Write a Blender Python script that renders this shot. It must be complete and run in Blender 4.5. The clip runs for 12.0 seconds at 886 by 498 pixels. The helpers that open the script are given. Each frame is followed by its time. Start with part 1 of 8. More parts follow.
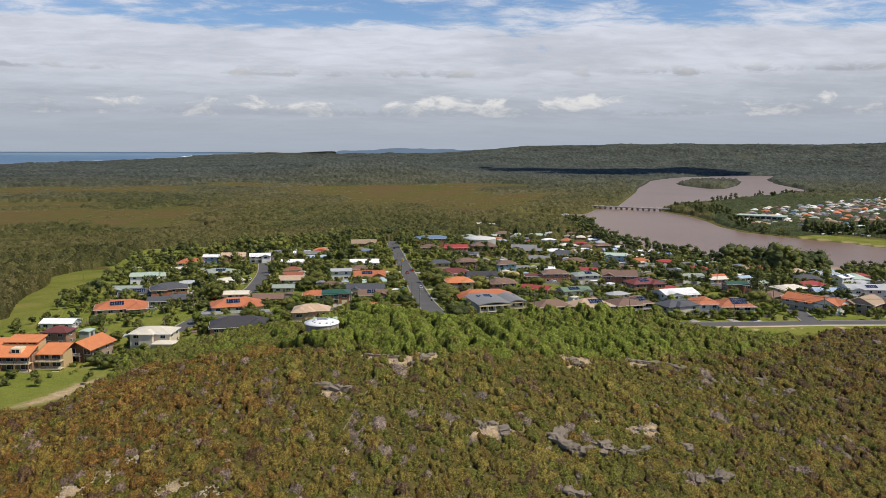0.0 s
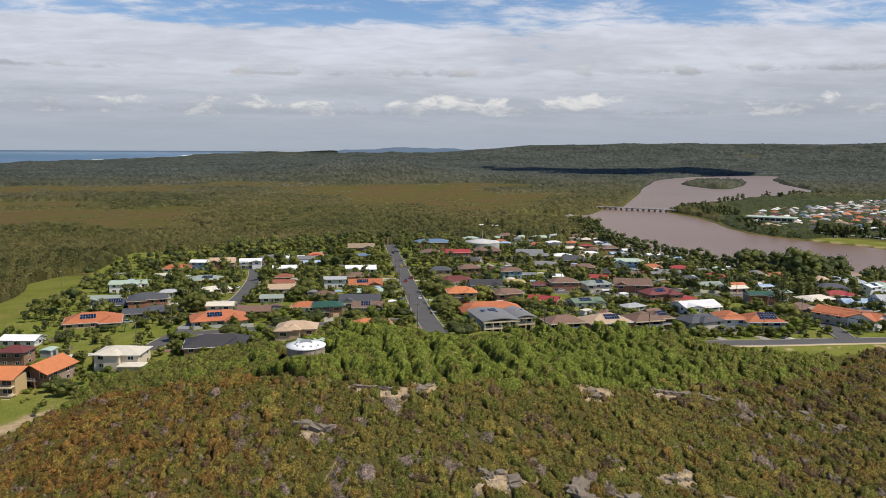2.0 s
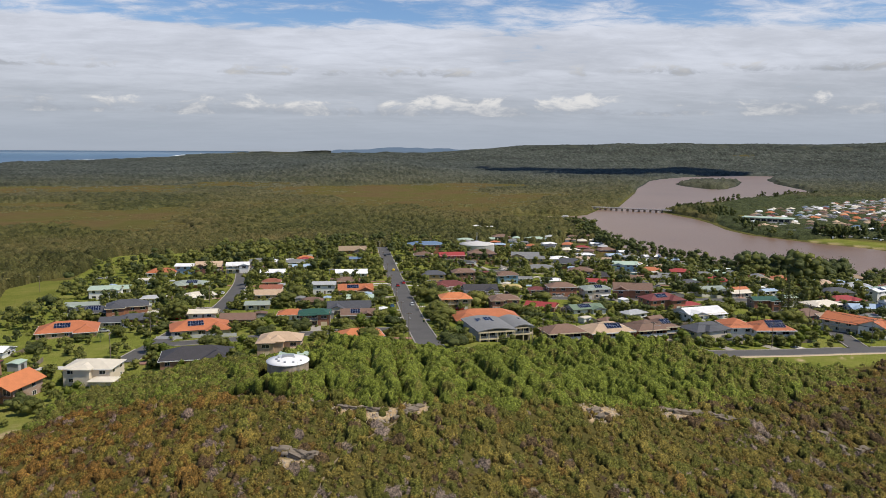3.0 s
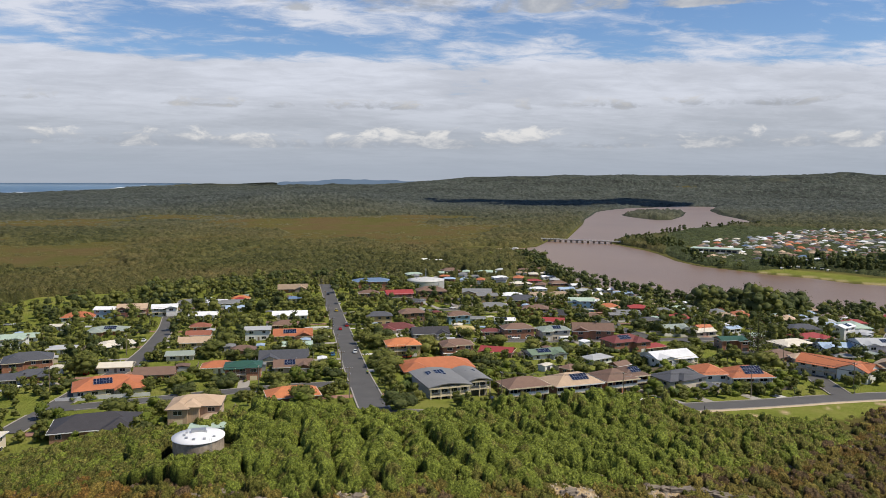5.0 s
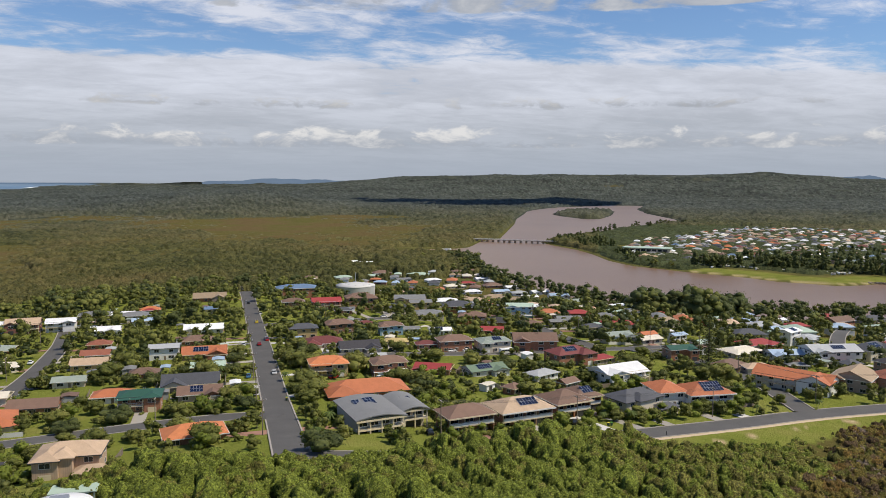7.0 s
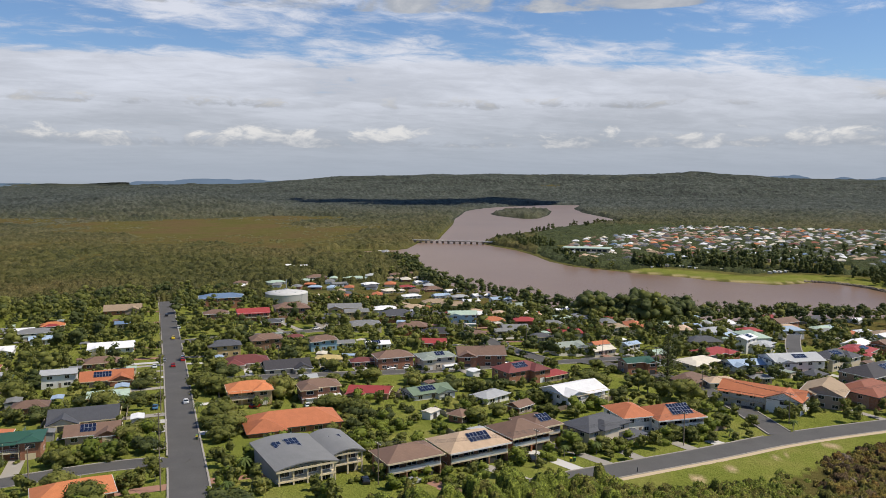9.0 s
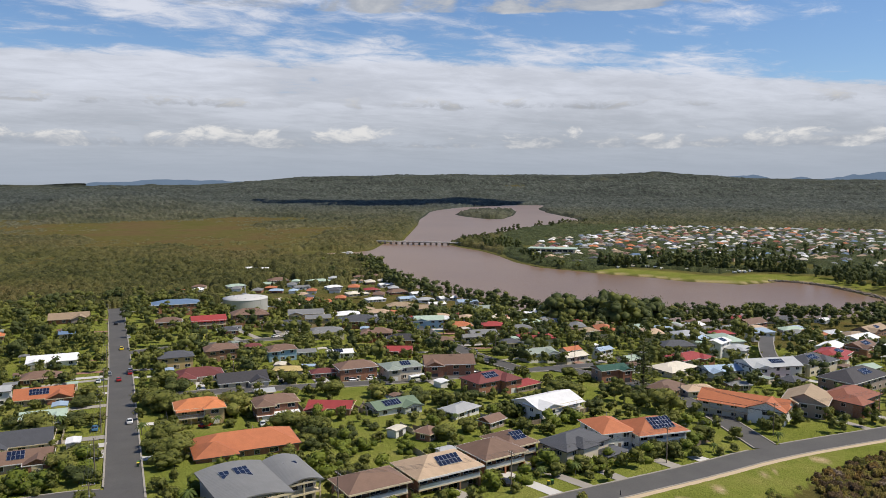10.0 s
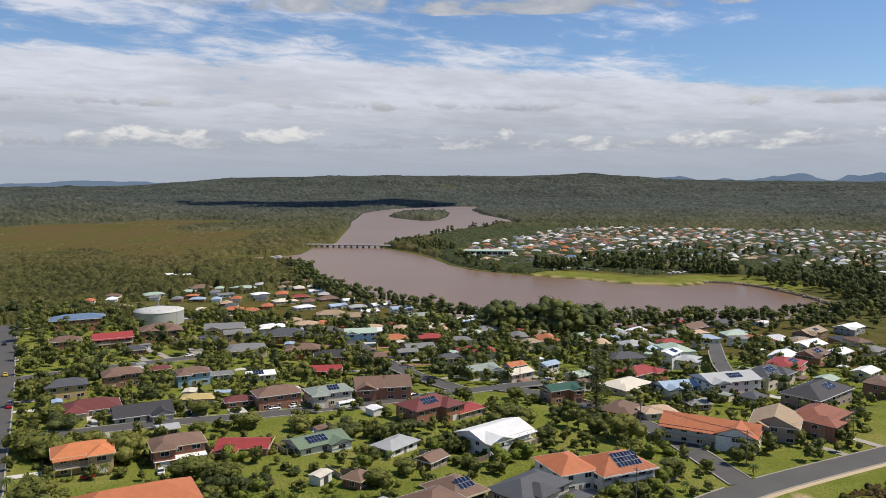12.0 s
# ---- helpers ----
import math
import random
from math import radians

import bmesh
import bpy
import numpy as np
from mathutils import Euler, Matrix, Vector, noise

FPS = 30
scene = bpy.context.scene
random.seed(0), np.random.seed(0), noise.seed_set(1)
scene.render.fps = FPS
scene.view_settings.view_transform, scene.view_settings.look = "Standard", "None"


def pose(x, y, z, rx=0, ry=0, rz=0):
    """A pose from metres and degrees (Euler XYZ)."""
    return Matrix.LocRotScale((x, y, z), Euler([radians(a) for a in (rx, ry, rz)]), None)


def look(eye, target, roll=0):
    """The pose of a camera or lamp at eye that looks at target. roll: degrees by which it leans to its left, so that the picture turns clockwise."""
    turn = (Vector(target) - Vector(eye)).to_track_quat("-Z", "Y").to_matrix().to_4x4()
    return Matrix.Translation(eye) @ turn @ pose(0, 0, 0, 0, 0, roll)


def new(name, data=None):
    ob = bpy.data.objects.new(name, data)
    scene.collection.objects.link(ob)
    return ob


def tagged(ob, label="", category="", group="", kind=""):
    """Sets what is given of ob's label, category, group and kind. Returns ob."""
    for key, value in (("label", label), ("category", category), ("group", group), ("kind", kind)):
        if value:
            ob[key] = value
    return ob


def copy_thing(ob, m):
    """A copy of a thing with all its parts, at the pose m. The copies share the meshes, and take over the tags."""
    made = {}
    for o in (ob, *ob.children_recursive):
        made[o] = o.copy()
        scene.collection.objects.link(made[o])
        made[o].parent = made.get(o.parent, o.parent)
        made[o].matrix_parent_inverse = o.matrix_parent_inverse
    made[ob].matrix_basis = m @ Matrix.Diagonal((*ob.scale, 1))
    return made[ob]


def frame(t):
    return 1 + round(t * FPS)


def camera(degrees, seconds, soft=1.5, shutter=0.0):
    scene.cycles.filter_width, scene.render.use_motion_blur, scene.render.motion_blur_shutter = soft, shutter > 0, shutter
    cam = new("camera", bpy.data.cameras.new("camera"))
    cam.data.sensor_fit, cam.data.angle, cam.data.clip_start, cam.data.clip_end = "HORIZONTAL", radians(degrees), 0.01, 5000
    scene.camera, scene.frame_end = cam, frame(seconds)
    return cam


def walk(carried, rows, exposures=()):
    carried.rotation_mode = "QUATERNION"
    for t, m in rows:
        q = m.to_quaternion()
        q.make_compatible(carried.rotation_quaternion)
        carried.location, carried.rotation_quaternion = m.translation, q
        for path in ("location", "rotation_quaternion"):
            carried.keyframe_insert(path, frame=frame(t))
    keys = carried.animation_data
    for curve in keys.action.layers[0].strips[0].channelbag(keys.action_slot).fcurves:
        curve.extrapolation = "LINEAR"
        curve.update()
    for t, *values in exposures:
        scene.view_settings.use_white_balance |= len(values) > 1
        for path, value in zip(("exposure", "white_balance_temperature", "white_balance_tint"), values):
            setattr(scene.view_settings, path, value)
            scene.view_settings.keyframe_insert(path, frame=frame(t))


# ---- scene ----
cam = camera(60.1, 12.0, 0.5)
PATH = [
    (0, (0.34, 1.11, 125.08), (3.89, 20.62, 122.51), 0.2),
    (0.5, (1.69, 8.42, 125.06), (5.21, 27.94, 122.48), 0.2),
    (1, (3.12, 15.86, 125.11), (6.64, 35.38, 122.53), 0.3),
    (1.5, (4.63, 23.45, 125.23), (8.13, 42.97, 122.64), 0.3),
    (2, (6.30, 31.06, 125.35), (9.80, 50.58, 122.76), 0.3),
    (2.5, (7.92, 38.62, 125.41), (11.48, 58.13, 122.82), 0.3),
    (3, (9.58, 46.36, 125.44), (13.23, 65.86, 122.85), 0.3),
    (3.2, (10.28, 49.52, 125.44), (13.97, 69.02, 122.97), 0.2),
    (4.8, (16.10, 74.99, 125.36), (20.87, 94.32, 123.54), 0.1),
    (5, (16.86, 78.14, 125.36), (21.83, 97.43, 123.59), 0.2),
    (5.5, (18.86, 85.97, 125.40), (24.31, 105.13, 123.62), 0.2),
    (6, (21.05, 93.86, 125.49), (26.97, 112.88, 123.71), 0.2),
    (6.5, (23.34, 101.66, 125.46), (29.65, 120.55, 123.68), 0.1),
    (7, (25.67, 109.33, 125.38), (32.35, 128.10, 123.60), 0.2),
    (9, (37.04, 139.88, 125.53), (45.22, 158.04, 123.75), 0.1),
    (9.5, (40.24, 147.48, 125.49), (48.84, 165.45, 123.72), 0.1),
    (10, (43.74, 155.11, 125.46), (52.75, 172.88, 123.69), 0.0),
    (10.5, (47.35, 162.49, 125.42), (56.74, 180.06, 123.66), -0.0),
    (11, (51.09, 169.67, 125.41), (60.86, 187.03, 123.66), -0.1),
    (11.5, (55.01, 176.77, 125.45), (65.16, 193.92, 123.68), -0.1),
    (12, (58.90, 183.96, 125.54), (69.43, 200.88, 123.80), 0.0),
]
walk(cam, [(t, look(eye, target, roll)) for t, eye, target, roll in PATH])

# ---- sky and sun ----
SUN_FROM = Vector((0.85, -0.5, 1.42)).normalized()
SUN_EL = math.asin(SUN_FROM.z)
SUN_AZ = math.atan2(SUN_FROM.x, SUN_FROM.y)


def sky():
    w = bpy.data.worlds.new("sky")
    scene.world = w
    w.use_nodes = True
    nt = w.node_tree
    nt.nodes.clear()
    N, L = nt.nodes.new, nt.links.new

    def math_node(op, a, b=None, c=None, clamp=False):
        n = N("ShaderNodeMath")
        n.operation, n.use_clamp = op, clamp
        for k, v in enumerate((a, b, c)):
            if v is None:
                continue
            if isinstance(v, (int, float)):
                n.inputs[k].default_value = v
            else:
                L(v, n.inputs[k])
        return n.outputs[0]

    def span(v, a, b, c=0.0, d=1.0):
        n = N("ShaderNodeMapRange")
        n.interpolation_type = "SMOOTHSTEP"
        L(v, n.inputs[0])
        for k, val in zip((1, 2, 3, 4), (a, b, c, d)):
            n.inputs[k].default_value = val
        return n.outputs[0]

    def mix(f, a, b):
        n = N("ShaderNodeMix")
        n.data_type = "RGBA"
        for k, v in ((0, f), (6, a), (7, b)):
            if isinstance(v, (int, float)):
                n.inputs[k].default_value = v
            elif isinstance(v, tuple):
                n.inputs[k].default_value = (*v, 1)
            else:
                L(v, n.inputs[k])
        return n.outputs[2]

    def cloud_noise(vec, scale, detail, rough=0.55, warp=0.0):
        n = N("ShaderNodeTexNoise")
        L(vec, n.inputs["Vector"])
        n.inputs["Scale"].default_value = scale
        n.inputs["Detail"].default_value = detail
        n.inputs["Roughness"].default_value = rough
        n.inputs["Distortion"].default_value = warp
        return n.outputs[0]

    air = N("ShaderNodeTexSky")
    air.sky_type = "NISHITA"
    air.sun_disc = False
    air.sun_elevation, air.sun_rotation = SUN_EL, SUN_AZ
    air.air_density, air.dust_density, air.ozone_density = 1.0, 0.15, 2.5
    blue = N("ShaderNodeVectorMath")
    blue.operation = "MULTIPLY"
    L(air.outputs[0], blue.inputs[0])
    blue.inputs[1].default_value = (0.082, 0.094, 0.112)

    co = N("ShaderNodeTexCoord")
    sep = N("ShaderNodeSeparateXYZ")
    L(co.outputs["Generated"], sep.inputs[0])
    dx, dy, dz = sep.outputs
    up = math_node("MAXIMUM", dz, 0.0)
    # a high sheet of cloud, seen at a slant
    den = math_node("ADD", up, 0.10)
    px, py = math_node("DIVIDE", dx, den), math_node("DIVIDE", dy, den)
    sheet = N("ShaderNodeCombineXYZ")
    L(px, sheet.inputs[0]), L(py, sheet.inputs[1])
    # turn and stretch the sheet's streaks
    turn = N("ShaderNodeMapping")
    L(sheet.outputs[0], turn.inputs[0])
    turn.inputs["Rotation"].default_value = (0, 0, radians(14))
    turn.inputs["Scale"].default_value = (0.8, 1.15, 1.0)
    broad = cloud_noise(turn.outputs[0], 1.1, 3, 0.5, 0.3)
    fine = cloud_noise(turn.outputs[0], 5.5, 9, 0.66, 0.4)
    both = math_node("ADD", math_node("MULTIPLY", broad, 0.62), math_node("MULTIPLY", fine, 0.38))
    # the sheet is closed low down and opens into blue higher up
    az = math_node("ARCTAN2", dx, dy)
    edge = math_node("ADD", up, math_node("MULTIPLY", span(az, 0.45, 1.15), 0.045))
    lift = math_node("SUBTRACT", span(edge, 0.135, 0.155, 0.22, 0.0), math_node("ADD", math_node("ADD", span(edge, 0.18, 0.26, 0.0, 0.05), span(up, 0.26, 0.45, 0.0, 0.13)), math_node("MULTIPLY", span(az, 0.5, 0.95), span(edge, 0.15, 0.19, 0.0, 0.12))))
    cover = span(math_node("ADD", both, lift), 0.43, 0.60)
    thick = math_node("MULTIPLY", span(both, 0.34, 0.66, 0.52, 0.70), span(up, 0.05, 0.14, 0.86, 1.10))
    veil_col = N("ShaderNodeCombineColor")
    L(math_node("MULTIPLY", thick, 0.975), veil_col.inputs[0])
    L(math_node("MULTIPLY", thick, 1.0), veil_col.inputs[1])
    L(math_node("MULTIPLY", thick, 1.10), veil_col.inputs[2])
    seen = mix(math_node("MULTIPLY", cover, 0.9), blue.outputs[0], veil_col.outputs[0])
    # haze on the horizon
    haze = span(up, 0.0, 0.1, 1.0, 0.0)
    seen = mix(math_node("MULTIPLY", haze, 0.88), seen, (0.37, 0.42, 0.50))

    # rows of small cumulus over the horizon
    def cumulus(seen, base, top, scale, lo, hi, seed, dim):
        v = N("ShaderNodeCombineXYZ")
        L(math_node("MULTIPLY", az, 1.0), v.inputs[0])
        L(math_node("MULTIPLY", dz, 2.3), v.inputs[1])
        v.inputs[2].default_value = seed
        a = cloud_noise(v.outputs[0], scale, 6, 0.6, 0.35)
        big = cloud_noise(v.outputs[0], scale * 0.35, 1, 0.5, 0.0)
        body = math_node("ADD", math_node("MULTIPLY", a, 0.7), math_node("MULTIPLY", big, 0.3))
        band = math_node("MULTIPLY", span(dz, base - 0.004, base + 0.006), span(dz, base, top, 1.0, 0.0))
        f = span(math_node("MULTIPLY", body, math_node("POWER", band, 0.35)), lo, hi)
        shade = span(math_node("ADD", a, math_node("MULTIPLY", span(dz, base, top), 0.55)), 0.45, 0.85)
        col = mix(shade, (0.42 * dim, 0.46 * dim, 0.53 * dim), (0.88 * dim, 0.87 * dim, 0.86 * dim))
        return mix(math_node("MULTIPLY", f, 0.92), seen, col)

    seen = cumulus(seen, 0.040, 0.092, 25, 0.405, 0.52, 3.1, 0.88)
    seen = cumulus(seen, 0.088, 0.126, 22, 0.455, 0.60, 9.4, 0.70)
    seen = cumulus(seen, 0.205, 0.36, 7, 0.48, 0.57, 5.7, 0.85)
    low = span(dz, -0.02, 0.0)
    seen = mix(low, (0.16, 0.18, 0.16), seen)
    back = N("ShaderNodeBackground")
    L(seen, back.inputs[0])
    back.inputs[1].default_value = 1.0
    out = N("ShaderNodeOutputWorld")
    L(back.outputs[0], out.inputs[0])


sky()
sun_data = bpy.data.lights.new("sun", "SUN")
sun_data.energy, sun_data.angle, sun_data.color = 4.6, radians(0.6), (1.0, 0.90, 0.75)
sun = new("sun", sun_data)
sun.matrix_world = look(tuple(SUN_FROM * 400), (0, 0, 0))
scene.view_settings.exposure = 0.0


def cloud():
    """A cloud high over the hills, which throws its shade on the far forest."""
    base = Vector((1390, 3600, 33)) + SUN_FROM * 2450
    bm = bmesh.new()
    for k in range(30):
        m = pose(random.uniform(-600, 600), random.uniform(-240, 240), random.uniform(-20, 40), 0, 0, random.uniform(0, 90)) @ Matrix.Diagonal((random.uniform(90, 210), random.uniform(60, 120), random.uniform(25, 60), 1))
        bmesh.ops.create_icosphere(bm, subdivisions=2, radius=1.0, matrix=m)
    for v in bm.verts:
        v.co += v.normal * 22 * noise.noise(v.co * 0.012)
    me = bpy.data.meshes.new("cloud")
    bm.to_mesh(me)
    bm.free()
    m = bpy.data.materials.new("cloud_white")
    m.use_nodes = True
    m.node_tree.nodes["Principled BSDF"].inputs["Base Color"].default_value = (0.9, 0.9, 0.92, 1)
    m.node_tree.nodes["Principled BSDF"].inputs["Roughness"].default_value = 1.0
    me.materials.append(m)
    me.polygons.foreach_set("use_smooth", [True] * len(me.polygons))
    ob = new("cloud", me)
    ob.matrix_world = Matrix.Translation(base) @ pose(0, 0, 0, 0, 0, -22)
    tagged(ob, "white cumulus cloud drifting high over the hills", "cloud", kind="structure")


cloud()

# ---- materials ----
def material(name, build):
    m = bpy.data.materials.new(name)
    m.use_nodes = True
    nt = m.node_tree
    bsdf = nt.nodes["Principled BSDF"]
    build(nt, bsdf)
    return m


def tex(nt, kind, scale, detail=4, rough=0.55, coords="Object"):
    co = nt.nodes.new("ShaderNodeTexCoord")
    n = nt.nodes.new(kind)
    nt.links.new(co.outputs[coords], n.inputs["Vector"])
    n.inputs["Scale"].default_value = scale
    if "Detail" in n.inputs:
        n.inputs["Detail"].default_value = detail
    if "Roughness" in n.inputs:
        n.inputs["Roughness"].default_value = rough
    return n


def ramp(nt, src, stops):
    n = nt.nodes.new("ShaderNodeValToRGB")
    e = n.color_ramp.elements
    while len(e) < len(stops):
        e.new(0.5)
    for k, (p, c) in enumerate(stops):
        e[k].position, e[k].color = p, (*c, 1)
    nt.links.new(src, n.inputs[0])
    return n.outputs[0]


def blend(nt, f, a, b, how="MIX"):
    n = nt.nodes.new("ShaderNodeMix")
    n.data_type, n.blend_type = "RGBA", how
    for k, v in ((0, f), (6, a), (7, b)):
        if isinstance(v, (int, float)):
            n.inputs[k].default_value = v
        elif isinstance(v, tuple):
            n.inputs[k].default_value = (*v, 1)
        else:
            nt.links.new(v, n.inputs[k])
    return n.outputs[2]


def bump(nt, bsdf, src, strength, distance):
    n = nt.nodes.new("ShaderNodeBump")
    n.inputs["Strength"].default_value, n.inputs["Distance"].default_value = strength, distance
    nt.links.new(src, n.inputs["Height"])
    nt.links.new(n.outputs[0], bsdf.inputs["Normal"])


def surface(name, col, rough=0.7, vary=0.18, scale=0.6, metal=0.0, relief=0.0, fine=9.0):
    """A painted or plain surface with stains at two scales and a little difference from thing to thing."""
    def build(nt, b):
        big, small = tex(nt, "ShaderNodeTexNoise", scale, 3), tex(nt, "ShaderNodeTexNoise", fine, 5, 0.65)
        dark = tuple(c * (1 - vary) for c in col)
        light = tuple(min(1, c * (1 + vary)) for c in col)
        c = blend(nt, big.outputs[0], dark, light)
        c = blend(nt, 0.22, c, ramp(nt, small.outputs[0], [(0.3, tuple(x * 0.7 for x in col)), (0.7, tuple(min(1, x * 1.2) for x in col))]))
        info = nt.nodes.new("ShaderNodeObjectInfo")
        c = blend(nt, 0.5, c, blend(nt, info.outputs["Random"], tuple(x * 0.78 for x in col), tuple(min(1, x * 1.15) for x in col)))
        nt.links.new(c, b.inputs["Base Color"])
        b.inputs["Roughness"].default_value, b.inputs["Metallic"].default_value = rough, metal
        if relief:
            bump(nt, b, small.outputs[0], 0.5, relief)
    return material(name, build)


def tiled_roof(name, col, rough=0.75, pitch=0.34):
    """Roof tiles in courses, weathered."""
    def build(nt, b):
        n = tex(nt, "ShaderNodeTexNoise", 0.5, 5, 0.6)
        n2 = tex(nt, "ShaderNodeTexNoise", 6.0, 3, 0.6)
        c = ramp(nt, n.outputs[0], [(0.3, tuple(x * 0.68 for x in col)), (0.55, col), (0.8, tuple(min(1, x * 1.25 + 0.01) for x in col))])
        c = blend(nt, 0.35, c, ramp(nt, n2.outputs[0], [(0.35, tuple(x * 0.6 for x in col)), (0.65, tuple(min(1, x * 1.3) for x in col))]))
        info = nt.nodes.new("ShaderNodeObjectInfo")
        c = blend(nt, 0.45, c, blend(nt, info.outputs["Random"], tuple(x * 0.7 for x in col), tuple(min(1, x * 1.2) for x in col)))
        nt.links.new(c, b.inputs["Base Color"])
        w = tex(nt, "ShaderNodeTexWave", 1.0 / pitch / 1.0, 0)
        w.bands_direction, w.wave_profile = "Z", "SAW"
        w.inputs["Scale"].default_value = 1.7
        bump(nt, b, w.outputs["Fac"], 0.5, 0.04)
        b.inputs["Roughness"].default_value = rough
    return material(name, build)


def metal_roof(name, col, rough=0.62):
    """Ribbed coloured steel sheet."""
    def build(nt, b):
        n = tex(nt, "ShaderNodeTexNoise", 0.35, 5, 0.6)
        c = ramp(nt, n.outputs[0], [(0.25, tuple(x * 0.8 for x in col)), (0.6, col), (0.85, tuple(min(1, x * 1.1) for x in col))])
        info = nt.nodes.new("ShaderNodeObjectInfo")
        c = blend(nt, 0.4, c, blend(nt, info.outputs["Random"], tuple(x * 0.75 for x in col), tuple(min(1, x * 1.12) for x in col)))
        nt.links.new(c, b.inputs["Base Color"])
        w = tex(nt, "ShaderNodeTexWave", 1.6, 0)
        w.bands_direction = "X"
        bump(nt, b, w.outputs["Fac"], 0.35, 0.03)
        b.inputs["Roughness"].default_value, b.inputs["Metallic"].default_value = rough, 0.0
    return material(name, build)


def foliage(name, stops, patch=0.12, spread=0.3, gloss=0.55, each=0.3):
    """Leaves: colour by clump and by patch, a little light through."""
    def build(nt, b):
        geo = nt.nodes.new("ShaderNodeNewGeometry")
        info = nt.nodes.new("ShaderNodeObjectInfo")
        n = tex(nt, "ShaderNodeTexNoise", patch, 3, 0.6, "Object")
        near = tex(nt, "ShaderNodeTexNoise", patch * 11, 1, 0.5, "Object")
        ab = nt.nodes.new("ShaderNodeMath")
        ab.operation = "MULTIPLY_ADD"
        nt.links.new(near.outputs[0], ab.inputs[0])
        ab.inputs[1].default_value = spread
        nt.links.new(n.outputs[0], ab.inputs[2])
        ac = nt.nodes.new("ShaderNodeMath")
        ac.operation = "SUBTRACT"
        nt.links.new(ab.outputs[0], ac.inputs[0])
        ac.inputs[1].default_value = spread * 0.5
        a = nt.nodes.new("ShaderNodeMath")
        a.operation = "ADD"
        nt.links.new(ac.outputs[0], a.inputs[0])
        k = nt.nodes.new("ShaderNodeMath")
        k.operation = "MULTIPLY_ADD"
        nt.links.new(geo.outputs["Random Per Island"], k.inputs[0])
        k.inputs[1].default_value, k.inputs[2].default_value = each, -0.5 * each
        nt.links.new(k.outputs[0], a.inputs[1])
        a2 = nt.nodes.new("ShaderNodeMath")
        a2.operation = "MULTIPLY_ADD"
        nt.links.new(info.outputs["Random"], a2.inputs[0])
        a2.inputs[1].default_value = 0.3
        nt.links.new(a.outputs[0], a2.inputs[2])
        sub = nt.nodes.new("ShaderNodeMath")
        sub.operation = "SUBTRACT"
        nt.links.new(a2.outputs[0], sub.inputs[0])
        sub.inputs[1].default_value = 0.15
        c = ramp(nt, sub.outputs[0], stops)
        nt.links.new(c, b.inputs["Base Color"])
        b.inputs["Roughness"].default_value = gloss
        b.inputs["Specular IOR Level"].default_value = 0.12
        tr = nt.nodes.new("ShaderNodeBsdfTranslucent")
        nt.links.new(c, tr.inputs[0])
        mx = nt.nodes.new("ShaderNodeMixShader")
        mx.inputs[0].default_value = 0.25
        out = nt.nodes["Material Output"]
        nt.links.new(b.outputs[0], mx.inputs[1])
        nt.links.new(tr.outputs[0], mx.inputs[2])
        nt.links.new(mx.outputs[0], out.inputs[0])
    return material(name, build)


ROOFS = {
    "brown": tiled_roof("brown_roof_tile", (0.185, 0.112, 0.078)),
    "redbrown": tiled_roof("red_brown_roof_tile", (0.27, 0.095, 0.055)),
    "terracotta": tiled_roof("terracotta_roof_tile", (0.44, 0.145, 0.06)),
    "orange": tiled_roof("orange_roof_tile", (0.58, 0.20, 0.075)),
    "maroon": tiled_roof("maroon_roof_tile", (0.17, 0.045, 0.04)),
    "beige": tiled_roof("beige_roof_tile", (0.50, 0.36, 0.24)),
    "tan": tiled_roof("tan_roof_tile", (0.34, 0.25, 0.16)),
    "slate": tiled_roof("slate_roof_tile", (0.075, 0.078, 0.088)),
    "black": tiled_roof("charcoal_roof_tile", (0.045, 0.042, 0.046)),
    "red": metal_roof("red_steel_roof", (0.33, 0.045, 0.04)),
    "grey": metal_roof("grey_steel_roof", (0.20, 0.20, 0.195)),
    "lightgrey": metal_roof("light_grey_steel_roof", (0.42, 0.43, 0.43)),
    "white": metal_roof("white_steel_roof", (0.80, 0.80, 0.79)),
    "cream": metal_roof("cream_steel_roof", (0.68, 0.62, 0.50)),
    "green": metal_roof("green_steel_roof", (0.16, 0.22, 0.14)),
    "darkgreen": metal_roof("dark_green_steel_roof", (0.025, 0.09, 0.06)),
    "lightgreen": metal_roof("light_green_steel_roof", (0.40, 0.50, 0.40)),
    "greengrey": metal_roof("green_grey_steel_roof", (0.28, 0.32, 0.27)),
    "blue": metal_roof("blue_steel_roof", (0.13, 0.20, 0.31)),
    "lightblue": metal_roof("light_blue_steel_roof", (0.34, 0.44, 0.56)),
    "yellow": metal_roof("yellow_steel_roof", (0.52, 0.40, 0.16)),
}


def brickwork(name, col):
    def build(nt, b):
        t = tex(nt, "ShaderNodeTexBrick", 3.2)
        t.inputs["Color1"].default_value = (*col, 1)
        t.inputs["Color2"].default_value = (*[x * 0.72 for x in col], 1)
        t.inputs["Mortar"].default_value = (0.36, 0.33, 0.29, 1)
        t.inputs["Mortar Size"].default_value = 0.012
        n = tex(nt, "ShaderNodeTexNoise", 0.7, 4)
        c = blend(nt, 0.25, t.outputs[0], ramp(nt, n.outputs[0], [(0.3, tuple(x * 0.6 for x in col)), (0.7, tuple(min(1, x * 1.3) for x in col))]))
        nt.links.new(c, b.inputs["Base Color"])
        b.inputs["Roughness"].default_value = 0.85
    return material(name, build)


